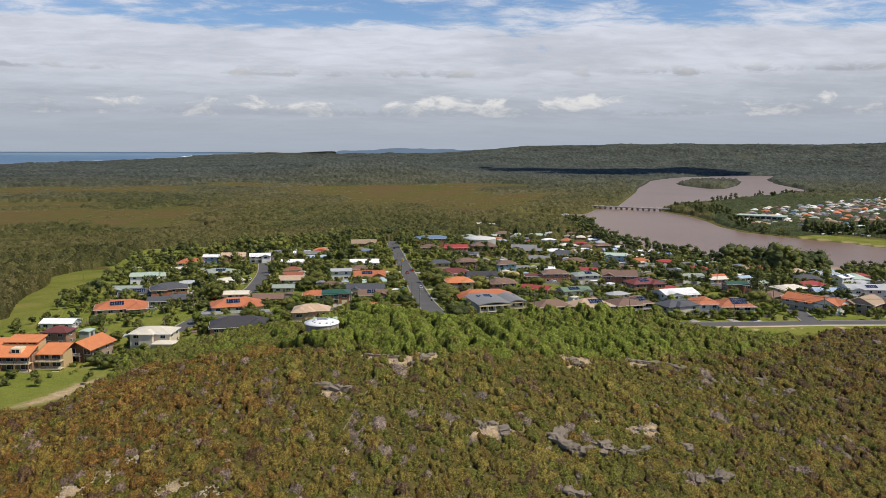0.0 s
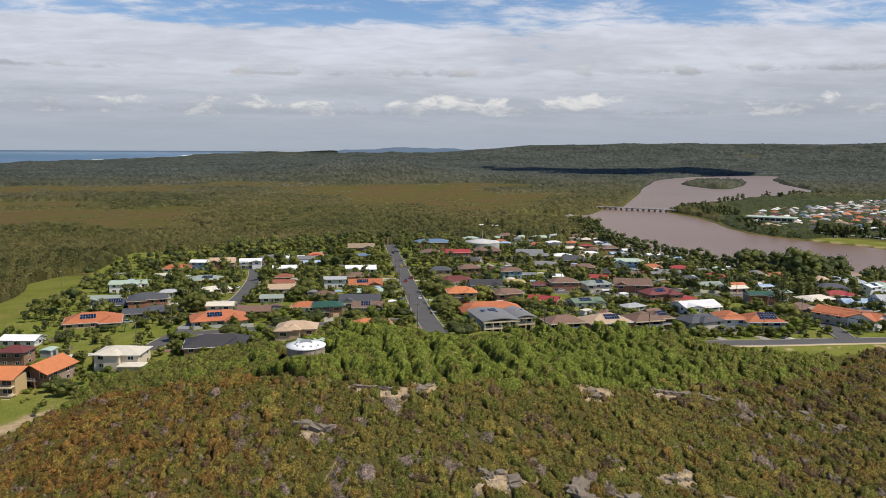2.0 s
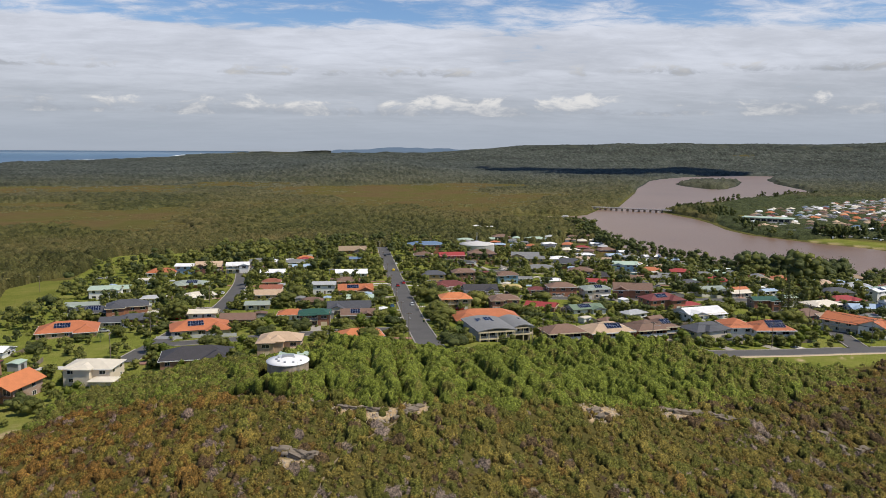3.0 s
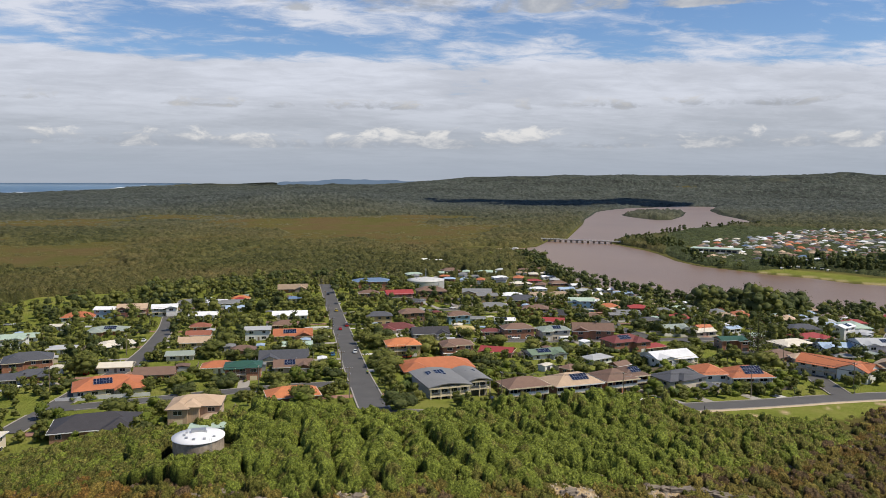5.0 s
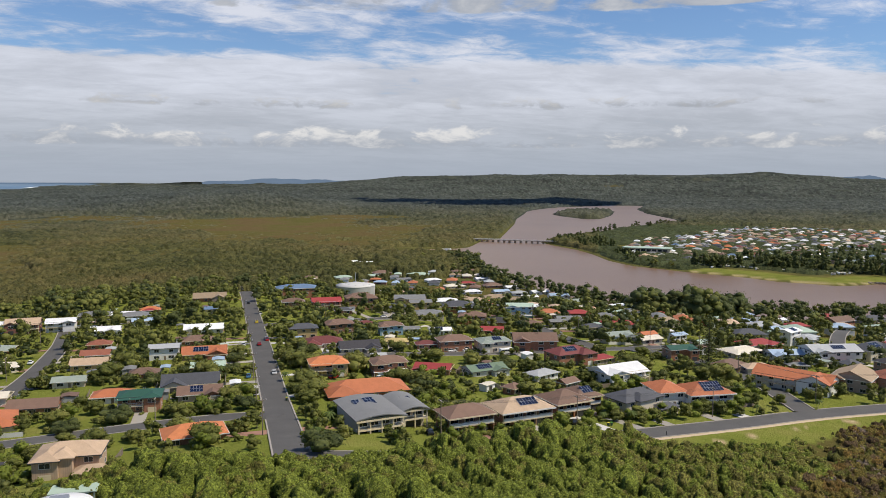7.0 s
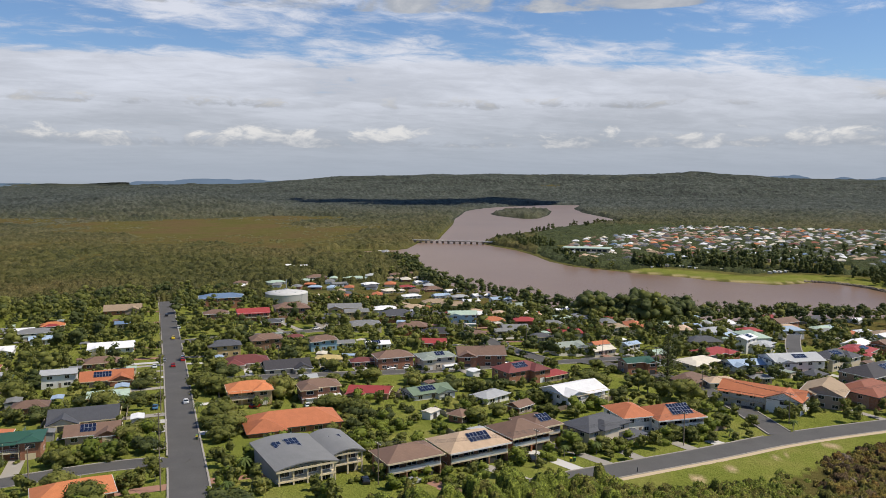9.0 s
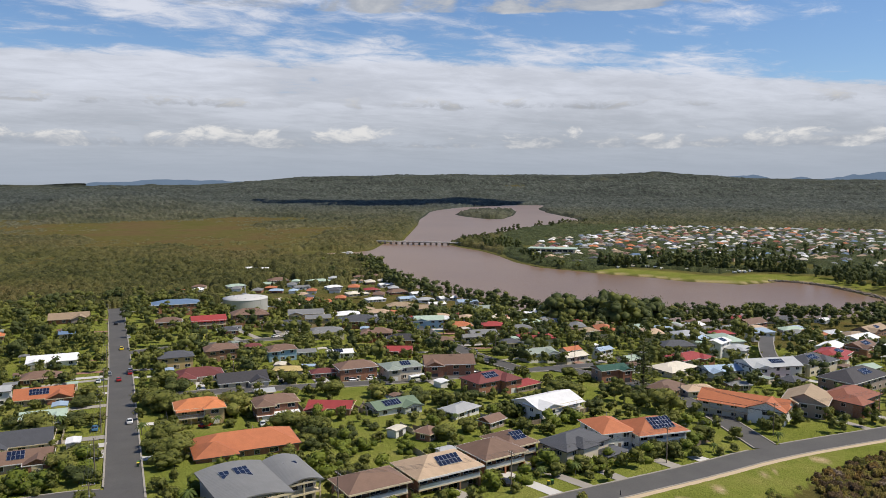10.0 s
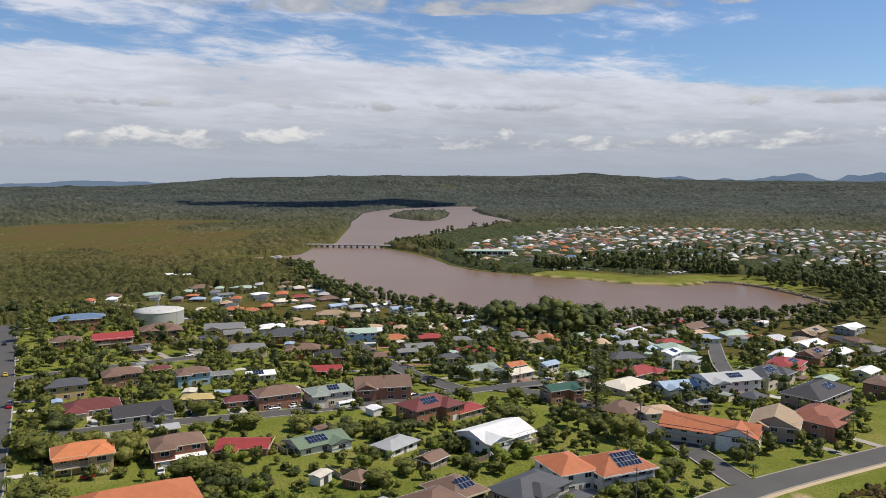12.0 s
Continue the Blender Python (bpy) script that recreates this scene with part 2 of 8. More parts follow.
WALLS = {
    "brick": brickwork("red_brick", (0.34, 0.15, 0.085)),
    "orange_brick": brickwork("orange_brick", (0.40, 0.16, 0.075)),
    "brown_brick": brickwork("brown_brick", (0.30, 0.165, 0.10)),
    "cream_brick": brickwork("cream_brick", (0.52, 0.37, 0.25)),
    "cream": surface("cream_render", (0.62, 0.54, 0.42), 0.85, 0.08),
    "white": surface("white_weatherboard", (0.74, 0.73, 0.70), 0.6, 0.06),
    "yellow": surface("ochre_render", (0.50, 0.36, 0.18), 0.85, 0.1),
    "blue": surface("blue_weatherboard", (0.26, 0.40, 0.50), 0.6, 0.08),
    "redbrown": surface("red_brown_weatherboard", (0.24, 0.10, 0.08), 0.7, 0.1),
    "grey": surface("grey_render", (0.36, 0.36, 0.35), 0.8, 0.08),
}
WHITE_TRIM = surface("white_trim", (0.72, 0.71, 0.68), 0.5, 0.05)
CREAM_TRIM = surface("cream_trim", (0.66, 0.56, 0.38), 0.6, 0.06)
DARK_TRIM = surface("dark_trim", (0.05, 0.05, 0.05), 0.5, 0.1)
TIMBER = surface("grey_timber", (0.20, 0.16, 0.12), 0.85, 0.25, 1.5)
CONCRETE = surface("concrete", (0.34, 0.31, 0.265), 0.9, 0.25, 0.3)
STEEL = surface("galvanised_steel", (0.45, 0.46, 0.47), 0.45, 0.12, 1.0, 0.6)
SOLAR_BLUE = surface("solar_cell", (0.012, 0.018, 0.045), 0.16, 0.1)
RUBBER = surface("tyre_rubber", (0.02, 0.02, 0.02), 0.9, 0.1)


def glazing(name, col=(0.02, 0.025, 0.03)):
    def build(nt, b):
        n = tex(nt, "ShaderNodeTexNoise", 0.8, 1)
        nt.links.new(blend(nt, n.outputs[0], tuple(c * 0.6 for c in col), tuple(c * 1.8 for c in col)), b.inputs["Base Color"])
        b.inputs["Roughness"].default_value = 0.06
    return material(name, build)


GLASS = glazing("dark_window_glass")

LEAF_TOWN = foliage("town_tree_leaves", [(0.12, (0.066, 0.080, 0.022)), (0.42, (0.134, 0.148, 0.036)), (0.68, (0.215, 0.218, 0.054)), (0.95, (0.34, 0.30, 0.10))], 0.3)
LEAF_DARK = foliage("dark_tree_leaves", [(0.15, (0.050, 0.066, 0.024)), (0.5, (0.098, 0.116, 0.037)), (0.9, (0.18, 0.185, 0.055))], 0.3)
LEAF_CREST = foliage("crest_shrub_leaves", [(0.2, (0.094, 0.123, 0.020)), (0.5, (0.178, 0.214, 0.034)), (0.8, (0.28, 0.31, 0.058))], 0.15)
LEAF_RUST = foliage("rust_heath_leaves", [(0.15, (0.10, 0.070, 0.024)), (0.5, (0.18, 0.112, 0.034)), (0.85, (0.28, 0.19, 0.055))], 0.3, 0.6, 0.55, 0.6)
LEAF_OLIVE = foliage("olive_heath_leaves", [(0.15, (0.125, 0.115, 0.034)), (0.5, (0.215, 0.190, 0.050)), (0.85, (0.32, 0.26, 0.078))], 0.2, 0.6, 0.55, 0.6)
LEAF_BROWN = foliage("brown_heath_leaves", [(0.15, (0.11, 0.075, 0.042)), (0.5, (0.19, 0.13, 0.068)), (0.85, (0.28, 0.195, 0.10))], 0.3, 0.6, 0.55, 0.6)
LEAF_GREEN = foliage("green_heath_leaves", [(0.15, (0.09, 0.096, 0.024)), (0.5, (0.16, 0.160, 0.036)), (0.85, (0.24, 0.22, 0.056))], 0.2, 0.6, 0.55, 0.6)
LEAF_GREY = foliage("dry_grey_twigs", [(0.25, (0.17, 0.130, 0.105)), (0.7, (0.36, 0.295, 0.255))], 0.2)
LEAF_PALM = foliage("palm_leaves", [(0.2, (0.06, 0.095, 0.024)), (0.8, (0.15, 0.19, 0.05))], 0.4)


def leafy_build(nt, b):
    at = nt.nodes.new("ShaderNodeAttribute")
    at.attribute_name = "tint"
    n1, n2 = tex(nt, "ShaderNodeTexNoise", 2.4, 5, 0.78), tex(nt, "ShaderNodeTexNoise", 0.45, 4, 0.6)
    # one noise sets tone and bump: hollows much darker, tips paler
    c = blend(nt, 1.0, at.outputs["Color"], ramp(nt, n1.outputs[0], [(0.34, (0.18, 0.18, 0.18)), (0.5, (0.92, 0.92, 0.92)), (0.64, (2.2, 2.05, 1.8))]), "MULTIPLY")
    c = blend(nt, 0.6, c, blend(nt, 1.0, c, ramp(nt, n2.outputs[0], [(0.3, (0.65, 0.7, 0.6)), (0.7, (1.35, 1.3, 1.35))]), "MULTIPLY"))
    nt.links.new(c, b.inputs["Base Color"])
    b.inputs["Roughness"].default_value = 0.7
    b.inputs["Specular IOR Level"].default_value = 0.1
    bump(nt, b, n1.outputs[0], 1.0, 0.4)


LEAFY = material("leafy_cover", leafy_build)


def woods_build(nt, b):
    """Tree tops seen from far: each tree's own tint, hazed with distance, mottled by its leaf clumps."""
    at = nt.nodes.new("ShaderNodeAttribute")
    at.attribute_name = "tint"
    n1, n2 = tex(nt, "ShaderNodeTexNoise", 0.9, 5, 0.75), tex(nt, "ShaderNodeTexNoise", 0.03, 5, 0.65)
    c = blend(nt, 1.0, at.outputs["Color"], ramp(nt, n1.outputs[0], [(0.32, (0.45, 0.46, 0.48)), (0.5, (0.98, 0.98, 0.98)), (0.68, (1.7, 1.62, 1.45))]), "MULTIPLY")
    c = blend(nt, 1.0, c, ramp(nt, n2.outputs[0], [(0.3, (0.8, 0.85, 0.8)), (0.7, (1.2, 1.15, 1.15))]), "MULTIPLY")
    nt.links.new(c, b.inputs["Base Color"])
    b.inputs["Roughness"].default_value = 0.8
    b.inputs["Specular IOR Level"].default_value = 0.08
    bump(nt, b, n1.outputs[0], 1.0, 1.2)


WOODS = material("woodland_canopy", woods_build)
LEAF_FOREST = foliage("forest_leaves", [(0.2, (0.070, 0.076, 0.028)), (0.42, (0.108, 0.110, 0.038)), (0.62, (0.150, 0.142, 0.050)), (0.9, (0.21, 0.17, 0.075))], 0.012, 0.4, 0.55, 0.16)
BARK = surface("bark", (0.11, 0.085, 0.065), 0.9, 0.3, 2.0)
BARK_PALE = surface("pale_bark", (0.26, 0.22, 0.18), 0.9, 0.25, 2.0)


def ground_build(nt, b):
    """Soil and grass; the land cover says which."""
    at = nt.nodes.new("ShaderNodeAttribute")
    at.attribute_name = "cover"
    sep = nt.nodes.new("ShaderNodeSeparateColor")
    nt.links.new(at.outputs["Color"], sep.inputs[0])
    lawn, marsh, sand = sep.outputs
    n1 = tex(nt, "ShaderNodeTexNoise", 0.05, 6, 0.62)
    n2 = tex(nt, "ShaderNodeTexNoise", 0.6, 6, 0.7)
    n3 = tex(nt, "ShaderNodeTexNoise", 0.006, 5, 0.6)
    wild = ramp(nt, n2.outputs[0], [(0.25, (0.060, 0.050, 0.020)), (0.5, (0.100, 0.083, 0.030)), (0.68, (0.15, 0.112, 0.046)), (0.85, (0.30, 0.22, 0.12))])
    wild = blend(nt, 0.45, wild, ramp(nt, n1.outputs[0], [(0.3, (0.075, 0.080, 0.024)), (0.55, (0.135, 0.122, 0.036)), (0.75, (0.19, 0.12, 0.05))]))
    grass = ramp(nt, n1.outputs[0], [(0.3, (0.120, 0.150, 0.026)), (0.5, (0.190, 0.215, 0.044)), (0.68, (0.29, 0.26, 0.085))])
    grass = blend(nt, 0.4, grass, ramp(nt, n2.outputs[0], [(0.3, (0.12, 0.138, 0.026)), (0.6, (0.20, 0.215, 0.046)), (0.8, (0.34, 0.28, 0.13))]))
    bog = ramp(nt, n3.outputs[0], [(0.3, (0.130, 0.084, 0.044)), (0.45, (0.128, 0.092, 0.042)), (0.55, (0.112, 0.102, 0.034)), (0.7, (0.092, 0.098, 0.026))])
    bog = blend(nt, 0.3, bog, ramp(nt, n1.outputs[0], [(0.3, (0.07, 0.06, 0.026)), (0.7, (0.14, 0.115, 0.055))]))
    bare = ramp(nt, n2.outputs[0], [(0.3, (0.36, 0.24, 0.12)), (0.6, (0.52, 0.40, 0.25)), (0.8, (0.62, 0.52, 0.38))])
    c = blend(nt, lawn, wild, grass)
    c = blend(nt, marsh, c, bog)
    woods = ramp(nt, n1.outputs[0], [(0.3, (0.072, 0.072, 0.028)), (0.5, (0.108, 0.104, 0.036)), (0.72, (0.150, 0.134, 0.050))])
    c = blend(nt, at.outputs["Alpha"], c, woods)
    # far dense forest, with the grey-blue of haze put into its colour
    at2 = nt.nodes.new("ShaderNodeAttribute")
    at2.attribute_name = "hazed_forest"
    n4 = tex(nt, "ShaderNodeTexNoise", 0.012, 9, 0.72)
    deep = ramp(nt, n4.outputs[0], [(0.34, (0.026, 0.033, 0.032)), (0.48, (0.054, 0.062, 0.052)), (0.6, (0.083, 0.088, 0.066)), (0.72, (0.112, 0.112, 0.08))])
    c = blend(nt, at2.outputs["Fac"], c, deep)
    c = blend(nt, sand, c, bare)
    nt.links.new(c, b.inputs["Base Color"])
    b.inputs["Roughness"].default_value = 0.95
    b.inputs["Specular IOR Level"].default_value = 0.0
    n5 = tex(nt, "ShaderNodeTexVoronoi", 1.1)
    both = nt.nodes.new("ShaderNodeMath")
    both.operation = "MULTIPLY_ADD"
    nt.links.new(n5.outputs["Distance"], both.inputs[0])
    both.inputs[1].default_value = -0.8
    nt.links.new(n2.outputs[0], both.inputs[2])
    bump(nt, b, both.outputs[0], 0.8, 0.5)


GROUND = material("ground_cover", ground_build)


def asphalt_build(nt, b):
    n1, n2 = tex(nt, "ShaderNodeTexNoise", 0.12, 5, 0.6), tex(nt, "ShaderNodeTexNoise", 2.5, 4, 0.7)
    c = ramp(nt, n1.outputs[0], [(0.3, (0.072, 0.068, 0.063)), (0.6, (0.095, 0.090, 0.083)), (0.8, (0.125, 0.117, 0.106))])
    c = blend(nt, 0.3, c, ramp(nt, n2.outputs[0], [(0.35, (0.058, 0.055, 0.05)), (0.7, (0.125, 0.118, 0.108))]))
    nt.links.new(c, b.inputs["Base Color"])
    b.inputs["Roughness"].default_value = 0.8


ASPHALT = material("worn_asphalt", asphalt_build)


def water_build(nt, b):
    n1 = tex(nt, "ShaderNodeTexNoise", 0.004, 5, 0.6)
    n2 = tex(nt, "ShaderNodeTexNoise", 0.16, 6, 0.7)
    c = ramp(nt, n1.outputs[0], [(0.3, (0.185, 0.108, 0.056)), (0.6, (0.222, 0.134, 0.072)), (0.8, (0.25, 0.158, 0.09))])
    nt.links.new(c, b.inputs["Base Color"])
    b.inputs["Roughness"].default_value = 0.3
    b.inputs["Specular IOR Level"].default_value = 0.3
    bump(nt, b, n2.outputs[0], 0.16, 0.8)


WATER = material("muddy_river_water", water_build)


def sea_build(nt, b):
    n1 = tex(nt, "ShaderNodeTexNoise", 0.002, 4)
    nt.links.new(ramp(nt, n1.outputs[0], [(0.3, (0.09, 0.155, 0.235)), (0.7, (0.12, 0.19, 0.275))]), b.inputs["Base Color"])
    b.inputs["Roughness"].default_value = 0.5


SEA = material("sea_water", sea_build)
ROCK = surface("grey_sandstone", (0.20, 0.165, 0.125), 0.95, 0.45, 0.5, relief=0.1, fine=3.0)
PALE_ROCK = surface("pale_sandstone", (0.46, 0.39, 0.30), 0.95, 0.4, 0.8, relief=0.05, fine=3.0)


def distance_build(nt, b):
    """The last ranges: a backdrop whose glow stands for the pale air before them."""
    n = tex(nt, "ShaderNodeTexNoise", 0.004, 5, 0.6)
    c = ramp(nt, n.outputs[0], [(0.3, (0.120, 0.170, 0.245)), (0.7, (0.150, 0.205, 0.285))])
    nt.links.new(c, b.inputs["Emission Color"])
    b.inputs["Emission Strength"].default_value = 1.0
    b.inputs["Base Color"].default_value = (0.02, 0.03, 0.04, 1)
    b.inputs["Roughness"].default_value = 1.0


FAR_HAZE_GLOW = material("haze_glow_range", distance_build)

# ---- the lie of the land ----
EYE0 = Vector((40, 130, 125))


def lerp(v, ps):
    if v <= ps[0][0]:
        return ps[0][1]
    for (a, p), (b, q) in zip(ps, ps[1:]):
        if v <= b:
            return p + (q - p) * (v - a) / (b - a)
    return ps[-1][1]


def smooth(a, b, v):
    t = min(1.0, max(0.0, (v - a) / (b - a)))
    return t * t * (3 - 2 * t)


STREET = [(0, 55.0), (290, 55.0), (333, 53.6), (363, 52.0), (519, 46.0), (660, 45.2), (750, 38), (960, 8), (1200, 4), (99999, 4)]


def land(x, y):
    """The height of the ground over the river, in metres."""
    h = lerp(y, STREET) - 0.036 * max(0, min(x, 220) - 60) - 0.026 * max(0, x - 220) - 0.022 * max(0, 45 - x)
    side = 50 if x < 18 else 78
    h += 10.0 * math.exp(-((x - 18) / side) ** 2 / 2 - ((y - 238) / 50) ** 2 / 2)
    h -= 0.2 * max(0, 225 - y) + 0.2 * max(0, 90 - y)
    h -= 4.5 * math.exp(-((x + 65) / 28) ** 2 / 2 - ((y - 270) / 40) ** 2 / 2)
    fall = 0.62 * (x - 60) + 0.78 * (y - 300)
    h -= 24 * smooth(290, 540, fall) * smooth(90, 300, x)
    h -= 22 * smooth(-150, -420, x) * smooth(150, 380, y)
    if h < 8:
        h = 3 + 5 * math.exp((h - 8) / 5)
    return h


RIVER = np.array([(800, 612), (766, 604), (700, 604), (640, 625), (560, 648), (470, 690), (435, 760), (425, 860), (415, 960), (430, 1060), (470, 1200), (492, 1310), (445, 1338), (420, 1378), (468, 1440), (520, 1436), (551, 1451),
                  (598, 1528), (629, 1582), (698, 1638), (749, 1735), (836, 1898), (970, 2150), (1092, 2400), (1246, 2672), (1412, 2979), (1560, 3171), (1777, 3368), (2209, 3604), (2295, 3441), (2000, 3057), (1787, 2681),
                  (1707, 2493), (1591, 2217), (1442, 1991), (1371, 1966), (1254, 1910), (1110, 1829), (948, 1671), (833, 1571), (775, 1535), (741, 1513), (731, 1431), (728, 1338), (711, 1257), (680, 1155), (674, 1080),
                  (692, 1029), (707, 974), (736, 920), (747, 869), (769, 843), (786, 816), (826, 813), (851, 817), (866, 795), (864, 754), (846, 704), (829, 666)], float)
ISLAND = np.array([(1383, 2695), (1342, 2561), (1318, 2343), (1357, 2319), (1541, 2542), (1780, 2900), (1750, 3050), (1560, 2950)], float)


def edge_distance(poly, p):
    """Distance of points to a polygon's edge, negative inside."""
    a, b = poly, np.roll(poly, -1, 0)
    best = np.full(len(p), 1e12)
    inside = np.zeros(len(p), bool)
    for (ax, ay), (bx, by) in zip(a, b):
        ex, ey = bx - ax, by - ay
        t = np.clip(((p[:, 0] - ax) * ex + (p[:, 1] - ay) * ey) / (ex * ex + ey * ey), 0, 1)
        best = np.minimum(best, (p[:, 0] - ax - t * ex) ** 2 + (p[:, 1] - ay - t * ey) ** 2)
        cross = (ay > p[:, 1]) != (by > p[:, 1])
        with np.errstate(divide="ignore", invalid="ignore"):
            inside ^= cross & (p[:, 0] < ex * (p[:, 1] - ay) / (by - ay) + ax)
    d = np.sqrt(best)
    return np.where(inside, -d, d)


def river_distance(p):
    return np.maximum(edge_distance(RIVER, p), -edge_distance(ISLAND, p))


def river_at(x, y):
    """Distance of one point to the river's edge, negative in the water."""
    best, inside = 1e12, False
    for k in range(len(RIVER_LIST)):
        (ax, ay), (bx, by) = RIVER_LIST[k - 1], RIVER_LIST[k]
        ex, ey = bx - ax, by - ay
        t = ((x - ax) * ex + (y - ay) * ey) / (ex * ex + ey * ey)
        t = 0 if t < 0 else 1 if t > 1 else t
        q = (x - ax - t * ex) ** 2 + (y - ay - t * ey) ** 2
        if q < best:
            best = q
        if (ay > y) != (by > y) and x < ex * (y - ay) / (by - ay) + ax:
            inside = not inside
    return -math.sqrt(best) if inside else math.sqrt(best)


RIVER_LIST = [(float(a), float(b)) for a, b in RIVER]
RIDGE = [(-180, 4), (-10, 4), (-6, 10), (-2, 34), (8, 50), (11, 80), (13, 117), (16, 156), (20, 179), (28, 196), (36, 184), (40, 191), (42, 219), (45, 184), (50, 132), (60, 118), (75, 112), (110, 60), (180, 30)]


def far_land(x, y):
    """Height of the country beyond the town, before it is drawn in."""
    dx, dy = x - EYE0.x, y - EYE0.y
    d, az = math.hypot(dx, dy), math.degrees(math.atan2(dx, dy))
    h = (lerp(az, RIDGE) - 4) * smooth(5200, 9000, d) * (1 - 0.9 * smooth(10500, 16000, d))
    h += 62 * math.exp(-((az - 5) / 4.5) ** 2 / 2 - ((d - 3900) / 600) ** 2 / 2)
    h += 30 * math.exp(-((az + 3) / 5) ** 2 / 2 - ((d - 5200) / 900) ** 2 / 2)
    n = noise.fractal(Vector((x * 0.0011, y * 0.0011, 3.0)), 0.8, 2.2, 4)
    h += n * (4 + 0.0035 * max(0, d - 2500)) * smooth(1500, 3500, d) * (0.3 + 0.7 * smooth(-8, 2, az))
    coast = lerp(az, [(-180, 4000), (-32, 5000), (-19.8, 6800), (-13, 8500), (-9.3, 11300), (-7.4, 16900), (-5.5, 24000), (0, 60000), (180, 60000)])
    return h - 60 * smooth(coast, coast + 500, d)


def height(x, y):
    d = math.hypot(x - EYE0.x, y - EYE0.y)
    h = land(x, y)
    if d > 1200:
        h += far_land(x, y)
    return h


def drawn_in(x, y, z):
    """Far country, past 2.4 km, is set closer and smaller by the same measure, so that 25 km fit into 5."""
    dx, dy, dz = x - EYE0.x, y - EYE0.y, z - EYE0.z
    d = math.hypot(dx, dy)
    if d <= 2400:
        return (x, y, z)
    s = (2400 + 2450 * (1 - math.exp(-(d - 2400) / 2450))) / d
    return (EYE0.x + dx * s, EYE0.y + dy * s, EYE0.z + dz * s)


# ---- streets: centre lines, width ----
STREETS = {
    "main": ([(51, 284), (54.5, 327), (60, 410), (66, 500), (71, 590), (75.7, 668), (77, 700)], 8.6),
    "front": ([(52, 283), (80, 277), (106, 281), (133, 289.5), (160, 293.5), (192, 297), (220, 301), (258, 300), (330, 296), (420, 292)], 8.4),
    "right": ([(224, 304), (231, 320), (242, 345), (250, 375), (247, 405), (236, 430)], 7.6),
    "junction": ([(66, 441), (103, 440), (147, 432), (183, 430), (225, 430), (262, 426)], 7.2),
    "riverside": ([(222, 434), (220, 470), (226, 520), (238, 580), (262, 660)], 8.0),
    "court": ([(71, 535), (95, 542), (119, 545), (148, 550)], 7.0),
    "cross": ([(55, 337), (45, 342.5), (33, 344.7), (8, 344.4), (-20, 343), (-48, 346)], 7.2),
    "left": ([(-52, 322), (-46, 345), (-40, 378), (-33, 400), (-28, 440), (-26, 500), (-27, 540), (-30, 580)], 8.0),
    "lane": ([(318, 372), (345, 405), (372, 430), (420, 470)], 7.0),
}


def densify(pts, step=3.0):
    out = []
    for (ax, ay), (bx, by) in zip(pts, pts[1:]):
        n = max(1, int(math.hypot(bx - ax, by - ay) / step))
        out += [(ax + (bx - ax) * k / n, ay + (by - ay) * k / n) for k in range(n)]
    return out + [pts[-1]]


def rounded(pts, times=2):
    for _ in range(times):
        new_pts = [pts[0]]
        for (ax, ay), (bx, by) in zip(pts, pts[1:]):
            new_pts += [(ax * 0.75 + bx * 0.25, ay * 0.75 + by * 0.25), (ax * 0.25 + bx * 0.75, ay * 0.25 + by * 0.75)]
        pts = new_pts + [pts[-1]]
    return pts


LINES = {k: densify(rounded(p)) for k, (p, _) in STREETS.items()}
ROAD_POINTS = np.array([(x, y, STREETS[k][1] / 2) for k, l in LINES.items() for x, y in l])


def reservoir_near(x, y):
    return math.hypot((x - 158) / 24, (y - 680) / 46) < 1


def road_gap(x, y):
    """Distance to the nearest kerb, negative on the road."""
    return float((np.hypot(ROAD_POINTS[:, 0] - x, ROAD_POINTS[:, 1] - y) - ROAD_POINTS[:, 2]).min())


BOUND = [(-400, 222), (-110, 224), (-74, 231), (-65, 256), (-59, 278), (-45, 287), (-20, 292), (0, 272), (30, 276), (60, 279), (100, 271), (125, 272), (150, 272), (173, 274), (198, 278.5), (218, 284), (246, 287), (320, 290), (500, 290)]


def in_town(x, y):
    return -135 < x < 420 and lerp(x, BOUND) < y < 700 and x + 0.9 * y < 960


def mesh_of(name, verts, faces, mats, smooth_faces=True):
    me = bpy.data.meshes.new(name)
    me.from_pydata([tuple(v) for v in verts], [], faces)
    for m in mats if isinstance(mats, (list, tuple)) else [mats]:
        me.materials.append(m)
    if smooth_faces:
        me.polygons.foreach_set("use_smooth", [True] * len(me.polygons))
    me.update()
    return me


def marshy(x, y):
    """How open and boggy the heath is: ragged brown flats among the woods."""
    dx, dy = x - EYE0.x, y - EYE0.y
    d, az = math.hypot(dx, dy), math.degrees(math.atan2(dx, dy))
    m = noise.fractal(Vector((az * 0.11, d * 0.0042, 7.0)), 0.9, 2.1, 4)
    zone = math.exp(-((az - 9) / 9) ** 2 / 2 - ((d - 2100) / 520) ** 2 / 2) + 0.9 * math.exp(-((az + 20) / 10) ** 2 / 2 - ((d - 1400) / 250) ** 2 / 2)
    zone += 0.7 * math.exp(-((az + 15) / 9) ** 2 / 2 - ((d - 2500) / 300) ** 2 / 2)
    return 2.4 * (zone - 0.42) + 1.5 * m


